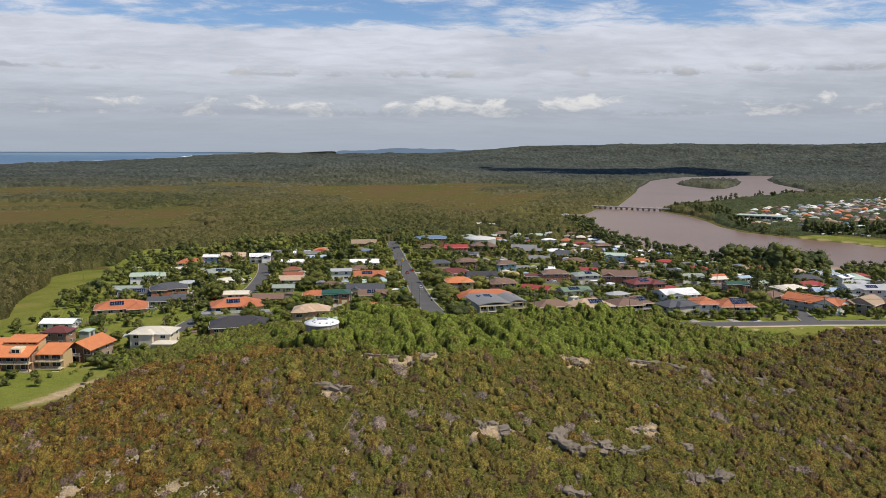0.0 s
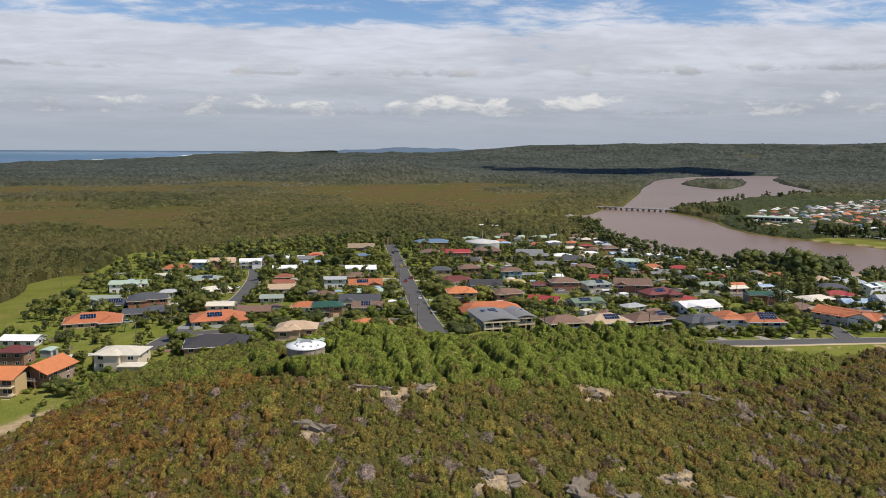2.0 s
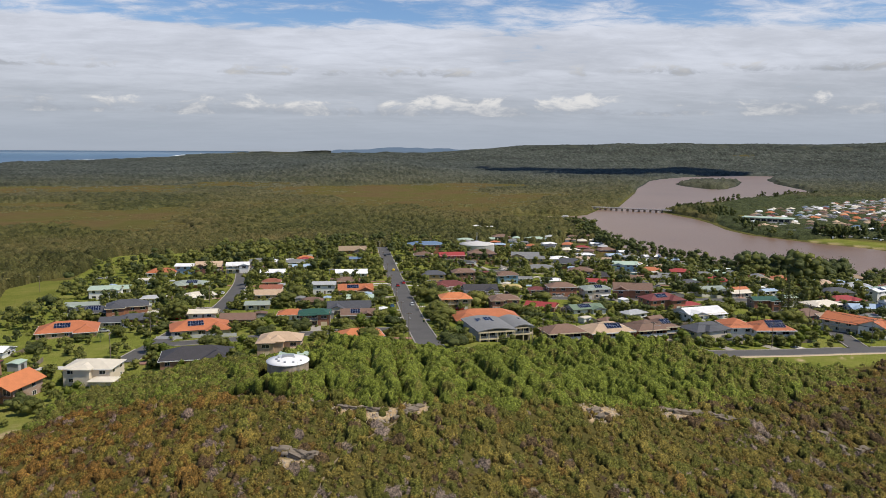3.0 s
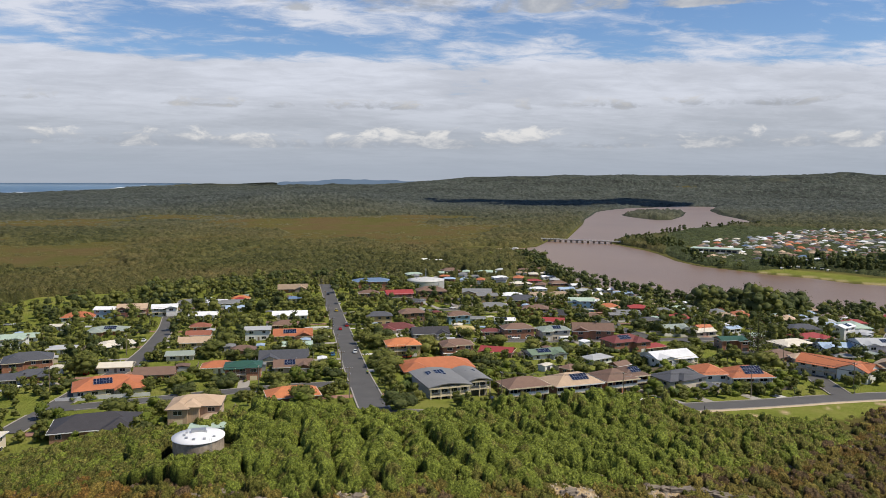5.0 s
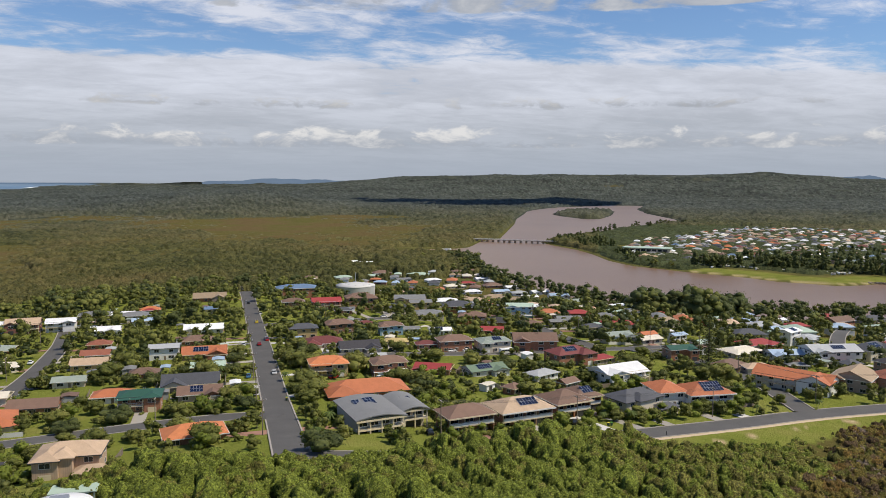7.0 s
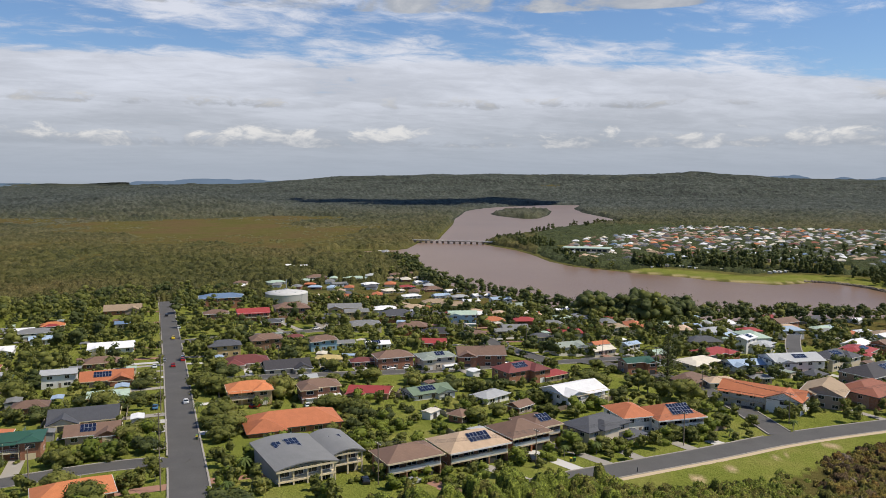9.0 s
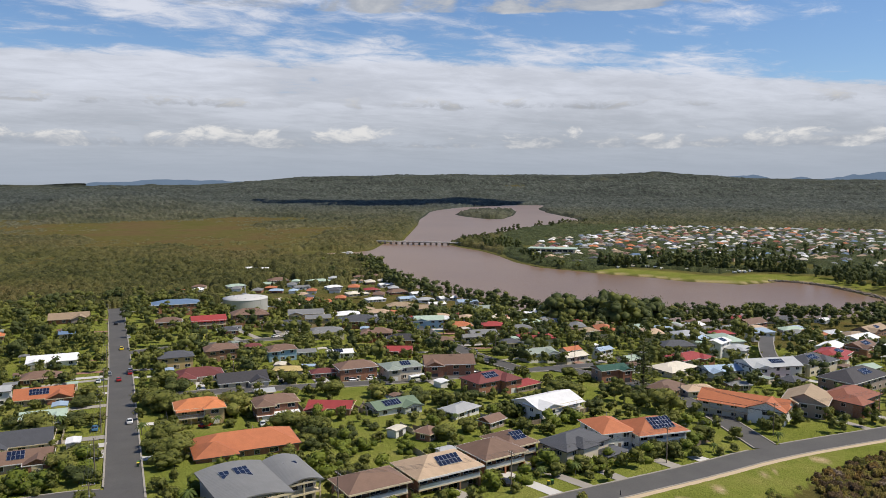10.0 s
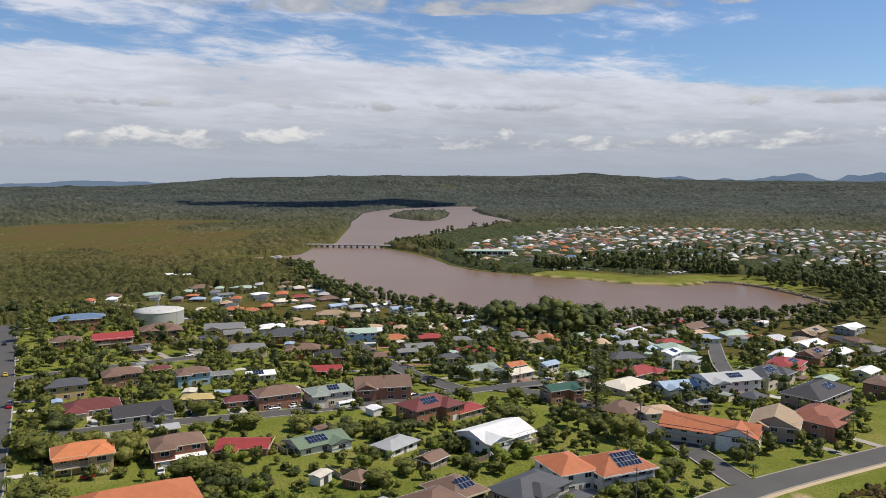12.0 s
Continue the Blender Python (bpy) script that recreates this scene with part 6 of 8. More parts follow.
def plant_town():
    spots, tries, taken = [], 0, {}
    while len(spots) < 3400 and tries < 110000:
        tries += 1
        x, y = random.uniform(-125, 440), random.uniform(255, 760)
        if y < lerp(x, BOUND) + 4 or x + 0.8 * y > 1000 or (x < -60 and y > 640):
            continue
        if x > 122 and y < 297:
            continue
        density = 1.02 + 0.9 * noise.noise(Vector((x * 0.03, y * 0.03, 1.5)))
        if x < -100 or (x < -60 and y < 400):
            density *= 0.5
        density *= 0.86
        if random.random() > density:
            continue
        small = yard_front(x, y) or random.random() < 0.42
        r = 0.8 if small else 1.6
        if not free_spot(x, y, r):
            continue
        if not small and random.random() < 0.9 and not (free_spot(x, y + 5, 1) and free_spot(x + 2, y + 9, 1)):
            continue
        cell = (int(x // 5), int(y // 5))
        if any((x - a) ** 2 + (y - b) ** 2 < (r + c) ** 2 * 0.95 for i in (-1, 0, 1) for j in (-1, 0, 1) for a, b, c in taken.get((cell[0] + i, cell[1] + j), ())):
            continue
        spots.append((x, y, r))
        taken.setdefault(cell, []).append((x, y, r))
        if small:
            if random.random() < 0.07:
                grow("palm", x, y, random.uniform(0.6, 1.0))
            else:
                grow(random.choice((6, 6, 7)), x, y, random.uniform(0.7, 1.5))
        else:
            grow(random.choice((0, 0, 1, 1, 2, 3, 3, 4, 5)), x, y, lerp(y, [(290, 0.9), (420, 0.98), (600, 1.12)]) * random.choice((0.5, 0.62, 0.74, 0.88, 1.0, 1.3)) * random.uniform(0.88, 1.1), random.uniform(0.8, 1.1))


# garden trees that stand out, with their sizes
DARK_TREES = [(108.7, 365.8, 0.95), (112.6, 361, 0.9), (116.9, 362.2, 0.85), (25.1, 541.6, 1.7), (18, 546, 1.4), (282, 361, 1.0), (283, 372, 1.05), (276, 366, 0.9), (290, 366, 0.9), (123, 486.8, 1.15), (118, 496, 1.0), (129, 640, 1.3), (122, 643, 1.2), (-73.6, 313.8, 0.85), (18.4, 406, 1.1), (10.3, 409, 1.2), (13.4, 455, 1.2), (5, 448, 1.0), (174.7, 374, 0.7), (183.5, 376, 0.7)]
LIGHT_TREES = [(69.1, 428.3, 1.15), (151.2, 511, 1.5), (145, 507, 1.2), (145.2, 408.3, 0.9), (151.9, 371.3, 0.75), (141.3, 357, 0.7), (142.9, 349.8, 0.8), (113.6, 337, 0.8), (103.2, 333, 0.7), (153.4, 354.8, 0.75), (169, 354, 0.75), (125.3, 356, 0.8), (32.5, 310, 1.0), (38, 583, 1.2), (53, 514, 0.9), (52.6, 561, 0.9), (80.8, 548, 0.9), (88, 556, 1.0), (231, 409, 0.8), (229.3, 399, 0.6), (92.4, 571, 0.9), (214.4, 320, 0.65)]
HEDGES = [(156, 309), (159, 308.4), (161.5, 307.6), (164, 306.9), (167.3, 308), (154.8, 313.5), (180.2, 309.9), (183, 310.5), (191.6, 308.8), (195, 309.4), (200.5, 311.6), (252.4, 316.6), (237.5, 315.5), (244.9, 316.8), (25.8, 353.5), (28.7, 353), (31.7, 352.6), (34.8, 352.4), (37.9, 353), (40.5, 354), (68.4, 355.7), (65.3, 322), (47.5, 404), (45.7, 365.4), (43.3, 320.9), (92.8, 417), (120.8, 448), (129.2, 443.4), (109.5, 470.4), (180.9, 348), (171.6, 350), (190.8, 350), (186.8, 310.7), (-72.7, 296.7), (280.7, 321), (99, 331), (102, 334)]
for k, (x, y, size) in enumerate(DARK_TREES):
    grow((1, 4)[k % 2], x, y, size, 0.9)
for k, (x, y, size) in enumerate(LIGHT_TREES):
    grow((0, 3, 5)[k % 3], x, y, size, 0.9)
for k, (x, y) in enumerate(HEDGES):
    grow((6, 7)[k % 2], x, y, 1.0 + 0.35 * (k % 3), 0.95)
plant_town()


def plant_bank():
    """Taller dark trees between the last houses and the river."""
    spots, tries = [], 0
    while len(spots) < 120 and tries < 30000:
        tries += 1
        x, y = random.uniform(215, 700), random.uniform(430, 1250)
        if not free_spot(x, y, 2.2):
            continue
        r = river_at(x, y)
        if r < 3 or r > 95:
            continue
        if x < 440 and y > 600 and r > 28 and random.random() > 0.22:
            continue
        if r > 130 and random.random() > 0.6:
            continue
        if any((x - a) ** 2 + (y - b) ** 2 < 24 for a, b in spots):
            continue
        spots.append((x, y))
        big = math.exp(-((x - 385) / 45) ** 2 / 2 - ((y - 590) / 50) ** 2 / 2)
        REST.append((x, y, random.uniform(1.0, 1.7) + 0.8 * big, random.uniform(0.9, 1.2), random.random() < 0.75))


plant_bank()
for k in range(130):
    y = random.uniform(720, 1230)
    x = lerp(y, [(690, 470), (760, 435), (860, 425), (960, 415), (1060, 430), (1200, 470)]) - 5 - abs(random.gauss(0, 14))
    REST.append((x, y, random.uniform(1.2, 2.2), random.uniform(0.9, 1.2), random.random() < 0.8))
for k in range(70):
    a, q = random.uniform(0, 6.283), math.sqrt(random.random())
    REST.append((392 + 42 * q * math.cos(a), 588 + 34 * q * math.sin(a), random.uniform(2.0, 3.1), random.uniform(0.9, 1.2), random.random() < 0.8))
for k in range(260):
    x = random.uniform(450, 900)
    y = lerp(x, [(450, 690), (470, 686), (560, 644), (640, 621), (700, 600), (766, 600), (900, 590)]) - abs(random.gauss(0, 26)) - 4
    if free_spot(x, y, 3):
        REST.append((x, y, random.uniform(1.0, 1.7), random.uniform(0.9, 1.2), random.random() < 0.7))


def garden_beds():
    """Low shrubs along house walls and fences."""
    rnd = random.Random(3)
    p, w = [], []
    for hx, hy, hr, rot, hl, hd in HOUSES:
        c, s = math.cos(math.radians(rot)), math.sin(math.radians(rot))
        for k in range(16 if hl > 4 else 4):
            edge = rnd.choice("flrb")
            lx, ly = rnd.uniform(-hl, hl), rnd.uniform(-hd, hd)
            if edge == "f":
                ly = -hd - rnd.uniform(3.6, 6)
            elif edge == "b":
                ly = hd + rnd.uniform(0.8, 5)
            else:
                lx = (hl + rnd.uniform(0.8, 3.5)) * (1 if edge == "r" else -1)
            x, y = hx + lx * c - ly * s, hy + lx * s + ly * c
            if road_gap(x, y) > 1 and y > lerp(x, BOUND) + 1:
                for q in range(rnd.randrange(1, 4)):
                    p.append((x + rnd.gauss(0, 0.9), y + rnd.gauss(0, 0.9)))
                    w.append(rnd.uniform(0.5, 1.2))
    p, w = np.array(p), np.array(w)
    z = np.array([land(x, y) for x, y in p])
    for mask, mat in ((RNG.random(len(p)) < 0.6, LEAF_TOWN), (RNG.random(len(p)) < 0.3, LEAF_CREST)):
        c, n = lump_leaves(np.c_[p, z + w * 0.6][mask], np.c_[w, w, w * 0.9][mask], 20, 0.5, -0.1)
        stuff("garden_shrubs", leaf_mesh("garden_shrubs", c, n, RNG.uniform(0.12, 0.26, len(c)), mat, 0.3, 3, (np.c_[p, z + w * 0.6][mask], np.c_[w, w, w * 0.9][mask])), "low leafy shrubs in garden beds round the houses", "shrubs")


def join_rest():
    for dark, mat, label in ((False, LEAF_TOWN, "leafy trees and shrubs among the farther houses"), (True, LEAF_DARK, "dark green trees among houses and along the river bank")):
        rows = [r for r in REST if r[4] == dark]
        centres, radii = [], []
        for x, y, s, st, _ in rows:
            z = land(x, y)
            for k in range(6):
                a, q = random.uniform(0, 6.283), random.uniform(0, 2.5) * s
                centres.append((x + q * math.cos(a), y + q * math.sin(a), z + s * st * random.uniform(2.6, 6.6)))
                r = random.uniform(1.2, 2.1) * s
                radii.append((r, r, r * 0.85))
            centres.append((x, y, z + 2.4 * s))
            radii.append((1.8 * s, 1.8 * s, 2.0 * s))
        c, n = lump_leaves(np.array(centres), np.array(radii), 16, 0.3)
        stuff("trees", leaf_mesh("trees", c, n, RNG.uniform(0.28, 0.58, len(c)), mat, 0.3, 3, (np.array(centres), np.array(radii))), label, "trees")


pine = norfolk_pine()
pine.matrix_basis = set_down(248, 383.5, 1.0, 20)


def ground_heights(p):
    return np.array([height(x, y) for x, y in p])


def stuff(name, me, label, category):
    return tagged(new(name, me), label, category, kind="stuff")


join_rest()
garden_beds()
LOWER = [(-140, 224), (-74, 231), (-64, 255), (-56, 266), (-30, 255), (0, 240), (20, 226), (45, 222), (75, 223), (110, 226), (150, 236), (190, 256), (215, 280), (246, 288), (300, 292)]


def lower_edge(x):
    return lerp(x, LOWER) + 7 * noise.noise(Vector((x * 0.09, 2, 0))) + 3 * noise.noise(Vector((x * 0.4, 5, 0)))


def canopy(x, y):
    """Height of the wind-swept shrubs: rounded rows that run down the slope, with dark gaps between them."""
    skew = 0.22 + 0.42 * smooth(40, 150, x)
    bend = 9.0 * noise.noise(Vector((x * 0.035, y * 0.03, 4))) + 2.4 * noise.noise(Vector((x * 0.12, y * 0.1, 1)))
    ph = (x + skew * (y - 250) + bend) / 7.8
    own = noise.cell(Vector((math.floor(ph) * 1.7, 0.3, 0.7)))
    row = abs(math.sin(math.pi * ph)) ** 0.9
    clear = smooth(-5, 35, x) * (0.62 + 0.5 * noise.noise(Vector((x * 0.05, y * 0.06, 17))))
    row = row * clear + (1 - clear) * (0.72 + 0.5 * noise.noise(Vector((x * 0.28, y * 0.25, 12))))
    lump = noise.noise(Vector((x * 0.17, y * 0.17, 8)))
    top = lerp(x, BOUND)
    h = min(1.0, max(0.5, (x + 50) / 80)) * max(0.2, 0.1 + (5.6 + 1.1 * own) * row) * (1 + 0.3 * lump)
    h += 3.0 * (1 - 0.9 * math.exp(-((x - 56) / 17) ** 2)) * max(0, min(1, 1 - (top - y) / 26)) * max(0, min(1, (150 - x) / 22)) * max(0.2, min(1, (x + 25) / 40))
    h += 2.0 * math.exp(-((x - 114) / 13) ** 2 / 2) * max(0, 1 - (top - y) / 14)
    low = lower_edge(x) + 3 * noise.noise(Vector((x * 0.9, y * 0.3, 2)))
    h *= 0.22 + 0.78 * smooth(low - 1, low + 9, y)
    h = h * max(0.25, min(1, (205 - x) / 60)) * (1 - 0.55 * math.exp(-((x - 56) / 15) ** 2) * smooth(255, 276, y))
    # a taller belt before the water tank
    return max(h, 4.9 * math.exp(-((x - 3) / 20) ** 2 / 2 - ((y - 240) / 5) ** 2 / 2)), row, lump


def dome_sheet(name, box, step, domes, label, category, rough, round_off):
    """One leafy sheet over overlapping rounded bushes (x, y, radius, height, colour), each proud of the ground."""
    x0, x1, y0, y1 = box
    cx, cy = np.arange(x0, x1 + 2, 2.0), np.arange(y0, y1 + 2, 2.0)
    coarse = np.array([[height(a, b) for a in cx] for b in cy])
    gx, gy = np.arange(x0, x1, step), np.arange(y0, y1, step)
    ix, iy = np.minimum(((gx - x0) / 2).astype(int), len(cx) - 2), np.minimum(((gy - y0) / 2).astype(int), len(cy) - 2)
    fx, fy = ((gx - x0) / 2 - ix)[None], ((gy - y0) / 2 - iy)[:, None]
    base = (coarse[iy][:, ix] * (1 - fx) + coarse[iy][:, ix + 1] * fx) * (1 - fy) + (coarse[iy + 1][:, ix] * (1 - fx) + coarse[iy + 1][:, ix + 1] * fx) * fy
    top = base - 0.35
    col = np.zeros(base.shape + (3,), np.float32)
    for x, y, r, h, c in domes:
        a0, a1 = int((x - r - x0) / step), int((x + r - x0) / step) + 2
        b0, b1 = int((y - r - y0) / step), int((y + r - y0) / step) + 2
        if a0 < 0 or b0 < 0 or a1 > len(gx) or b1 > len(gy):
            continue
        q = ((gx[None, a0:a1] - x) ** 2 + (gy[b0:b1, None] - y) ** 2) / (r * r)
        z = base[b0:b1, a0:a1] + h - round_off * r * (1 - np.sqrt(np.clip(1 - q, 0, 1))) - 0.2
        over = (q < 1) & (z > top[b0:b1, a0:a1])
        top[b0:b1, a0:a1][over] = z[over]
        col[b0:b1, a0:a1][over] = c
    raised = top > base - 0.3
    jig = RNG.uniform(-0.32, 0.32, base.shape + (2,)) * step
    X, Y = gx[None] + jig[..., 0], gy[:, None] + jig[..., 1]
    tuft = RNG.normal(size=base.shape)
    tuft = tuft + 0.9 * (np.roll(tuft, 1, 0) + np.roll(tuft, 1, 1)) + np.kron(RNG.normal(size=(base.shape[0] // 3 + 1, base.shape[1] // 3 + 1)), np.ones((3, 3)))[:base.shape[0], :base.shape[1]]
    Z = top + raised * tuft * rough
    quad = raised[:-1, :-1] | raised[1:, :-1] | raised[:-1, 1:] | raised[1:, 1:]
    b, a = np.nonzero(quad)
    w = len(gx)
    index = np.stack([b * w + a, b * w + a + 1, (b + 1) * w + a + 1, (b + 1) * w + a], 1)
    used, inv = np.unique(index, return_inverse=True)
    me = bpy.data.meshes.new(name)
    me.vertices.add(len(used))
    me.vertices.foreach_set("co", np.stack([X.ravel(), Y.ravel(), Z.ravel()], 1)[used].astype(np.float32).ravel())
    me.loops.add(index.size)
    me.loops.foreach_set("vertex_index", inv.ravel().astype(np.int32))
    me.polygons.add(len(index))
    me.polygons.foreach_set("loop_start", np.arange(0, index.size, 4, dtype=np.int32))
    me.polygons.foreach_set("use_smooth", np.ones(len(index), bool))
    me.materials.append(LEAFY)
    tint = me.color_attributes.new("tint", "FLOAT_COLOR", "POINT")
    flat = col.reshape(-1, 3)[used]
    tint.data.foreach_set("color", np.c_[flat, np.ones(len(used))].astype(np.float32).ravel())
    me.update(calc_edges=True)
    return stuff(name, me, label, category)


def crest_shrubs():
    p, domes = [], []
    while len(domes) < 6400:
        x, y = random.uniform(-75, 212), random.uniform(210, 291)
        low, high = lower_edge(x), lerp(x, BOUND)
        if not (low < y < high) or (x > 150 and random.random() < (x - 150) / 55):
            continue
        if math.hypot(x - 5.5, y - 256) < 9.0 or not free_spot(x, y, 0.6) or bareness(x, y) < 1 or sand_track(x, y) < 1.4:
            continue
        h, row, lump = canopy(x, y)
        if row < 0.5 and random.random() < (0.85 + 0.5 * lump) * smooth(-30, 10, x):
            continue
        r = random.choice((0.7, 0.95, 1.2, 1.6)) * random.uniform(0.8, 1.2)
        h = max(0.6, h * random.uniform(0.88, 1.06) + random.uniform(-0.3, 0.3))
        g = random.random() + 0.6 * lump
        left = smooth(20, -20, x)
        if random.random() < 0.12 + 0.5 * left or (x > 120 and random.random() < 0.5):
            c = CREST_OLIVE
        else:
            c = CREST_GREEN
        f = 0.72 + 0.5 * max(0, min(1, g))
        domes.append((x, y, r, h, (c[0] * f, c[1] * f, c[2] * f)))
        p.append((x, y, r, h))
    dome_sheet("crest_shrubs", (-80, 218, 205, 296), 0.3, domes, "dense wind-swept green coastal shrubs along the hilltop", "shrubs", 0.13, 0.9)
    p = np.array(p)
    z = ground_heights(p[:, :2])
    olive = p[:, 0] < 0
    for mask, mat, label in ((~olive, LEAF_CREST, "green leaf sprays on the hilltop shrubs"), (olive, LEAF_TOWN, "olive leaf sprays on the hilltop shrubs")):
        q, r, h = p[mask, :2], p[mask, 2], p[mask, 3]
        c, n = lump_leaves(np.c_[q, z[mask] + h - r * 0.95 - 0.1], np.c_[r * 1.03, r * 1.03, r], 24, 0.3, -0.1)
        stuff("crest_shrub_leaves", leaf_mesh("crest_shrub_leaves", c, n, RNG.uniform(0.12, 0.25, len(c)), mat, 0.2), label, "shrubs")


CREST_GREEN, CREST_OLIVE = (0.124, 0.154, 0.027), (0.120, 0.118, 0.031)


def on_path(x, y):
    return 8 < x < 40 and 188 < y < 224 and min((x - a) ** 2 + (y - b) ** 2 for a, b in PATH_LINE) < 0.3


def grain(x, y):
    """Across and along the lie of the slope: the bushes stand in bands that run down it to the right."""
    k = 0.1 + 0.55 * smooth(10, 120, x)
    return x + k * (y - 210), y - k * 0.6 * x


def heath_spots(count, gap):
    out = []
    while len(out) < count:
        y = random.uniform(142, 290)
        x = random.uniform(-0.37 * y - 14, 0.86 * y + 16)
        if y > lower_edge(x) + 4 or y > lerp(x, BOUND) - 1 or sand_track(x, y) < 1.15:
            continue
        if (bareness(x, y) < 0.95 and random.random() < 0.92) or on_path(x, y):
            continue
        u, v = grain(x, y)
        if gap and noise.noise(Vector((u * 0.2, v * 0.07, 6))) + 0.25 * random.random() < gap:
            continue
        out.append((x, y))
    return np.array(out)


HEATH = ((0.136, 0.090, 0.026), (0.142, 0.118, 0.030), (0.096, 0.068, 0.038), (0.100, 0.104, 0.024), (0.185, 0.150, 0.128))


def heath():
    """Low heath all over the slope: bushes of several kinds, mostly of one kind with their neighbours."""
    p = np.concatenate([heath_spots(15000, -0.5), heath_spots(11000, 0.0)])
    left, right = np.clip((20 - p[:, 0]) / 60, 0, 1), np.clip((p[:, 0] - 105) / 60, 0, 1)
    mid = 1 - left - right
    uv = [grain(x, y) for x, y in p]
    zone = np.array([noise.noise(Vector((u * 0.05, v * 0.03, 9))) for u, v in uv])
    spot = np.array([noise.noise(Vector((u * 0.16, v * 0.07, 3))) for u, v in uv])
    odds = np.c_[0.40 * left + 0.03 * mid + 0.22 * right + 0.8 * np.clip(zone, 0, 1) * (1 - 0.8 * mid),
                 0.28 * left + 0.50 * mid + 0.36 * right,
                 0.12 * left + 0.07 * mid + 0.22 * right,
                 0.22 * left + 0.44 * mid + 0.22 * right + 0.8 * np.clip(-zone - 0.1, 0, 1),
                 np.clip((spot - 0.26) * 5, 0.012, 2.0)]
    odds = np.cumsum(odds / odds.sum(axis=1, keepdims=True), axis=1)
    draw = np.array([0.5 + 0.85 * noise.noise(Vector((u * 0.34, v * 0.16, 14))) for u, v in uv]) + RNG.normal(size=len(p)) * 0.15
    kind = np.minimum((np.clip(draw, 0.001, 0.999)[:, None] > odds).sum(axis=1), 4)
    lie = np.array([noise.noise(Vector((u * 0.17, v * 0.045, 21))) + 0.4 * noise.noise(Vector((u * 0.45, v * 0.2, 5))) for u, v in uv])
    size = 0.36 + 0.5 * RNG.random(len(p)) ** 2 + 0.75 * (RNG.random(len(p)) < 0.05 + 0.06 * right)
    tall = size * RNG.uniform(0.5, 1.2, len(p)) + np.clip(0.25 + 1.5 * lie, 0, 1.7) * (0.6 + 0.5 * right)
    tall *= np.where(kind == 4, 0.75, 1)
    # colour follows height here: tall bands paler, low ones darker
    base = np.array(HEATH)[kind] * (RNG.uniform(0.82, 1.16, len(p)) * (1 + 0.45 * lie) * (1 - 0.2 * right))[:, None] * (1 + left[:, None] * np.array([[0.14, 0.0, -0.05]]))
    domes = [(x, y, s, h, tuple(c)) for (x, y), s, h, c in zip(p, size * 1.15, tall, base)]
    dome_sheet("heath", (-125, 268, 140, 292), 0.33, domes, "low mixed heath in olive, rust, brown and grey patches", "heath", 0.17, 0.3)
    z = ground_heights(p)
    for k, (mat, label) in enumerate(((LEAF_RUST, "rust-orange heath sprays"), (LEAF_OLIVE, "yellow-olive heath sprays"), (LEAF_BROWN, "brown drying heath sprays"), (LEAF_GREEN, "green heath sprays"), (LEAF_GREY, "dry grey leafless twigs among the heath"))):
        m = kind == k
        c, n = lump_leaves(np.c_[p, z + tall - size * 0.6 - 0.2][m], np.c_[size * 1.2, size * 1.2, size * 0.75][m], 34 if k == 4 else 12, 0.3, 0.1)
        stuff("dry_scrub" if k == 4 else "heath_sprays", leaf_mesh("heath_sprays", c, n, RNG.uniform(0.09, 0.24, len(c)) * (0.7 if k == 4 else 1), mat, 0.3), label, "heath")


crest_shrubs()
heath()


def hashed(ix, iy, seed):
    """A random number from 0 to 1 for each cell of a grid."""
    h = (ix.astype(np.int64) * 374761393 + iy.astype(np.int64) * 668265263 + seed * 974711) & 0xFFFFFFFF
    h = ((h ^ (h >> 13)) * 1274126177) & 0xFFFFFFFF
    return ((h ^ (h >> 16)) & 0xFFFFFF) / float(0x1000000)


def patches(x, y, size, seed):
    """Smooth noise from 0 to 1 over patches of that size."""
    u, v = x / size, y / size
    iu, iv = np.floor(u), np.floor(v)
    fu, fv = u - iu, v - iv
    fu, fv = fu * fu * (3 - 2 * fu), fv * fv * (3 - 2 * fv)
    a, b = hashed(iu, iv, seed), hashed(iu + 1, iv, seed)
    c, d = hashed(iu, iv + 1, seed), hashed(iu + 1, iv + 1, seed)
    return (a * (1 - fu) + b * fu) * (1 - fv) + (c * (1 - fu) + d * fu) * fv


def far_town(x, y):
    d, az = np.hypot(x - EYE0.x, y - EYE0.y), np.degrees(np.arctan2(x - EYE0.x, y - EYE0.y))
    return (az > 31) & (az < 80) & (d > 880) & (d < 2150) & (x > 640) & (x + 0.5 * y > 1180)


def coarse_then_fine(values, rows, cols, every_row, every_col):
    """Spread values known on every few rows and columns over the whole grid."""
    out = np.stack([np.interp(cols, every_col, r) for r in values])
    k = np.clip(np.searchsorted(every_row, rows) - 1, 0, len(every_row) - 2)
    f = ((rows - every_row[k]) / (every_row[k + 1] - every_row[k]))[:, None]
    return out[k] * (1 - f) + out[k + 1] * f


LAWN_EDGE = [(290, -120), (344, -126), (380, -130), (460, -150), (537, -160), (568, -140), (616, -103), (640, -90)]


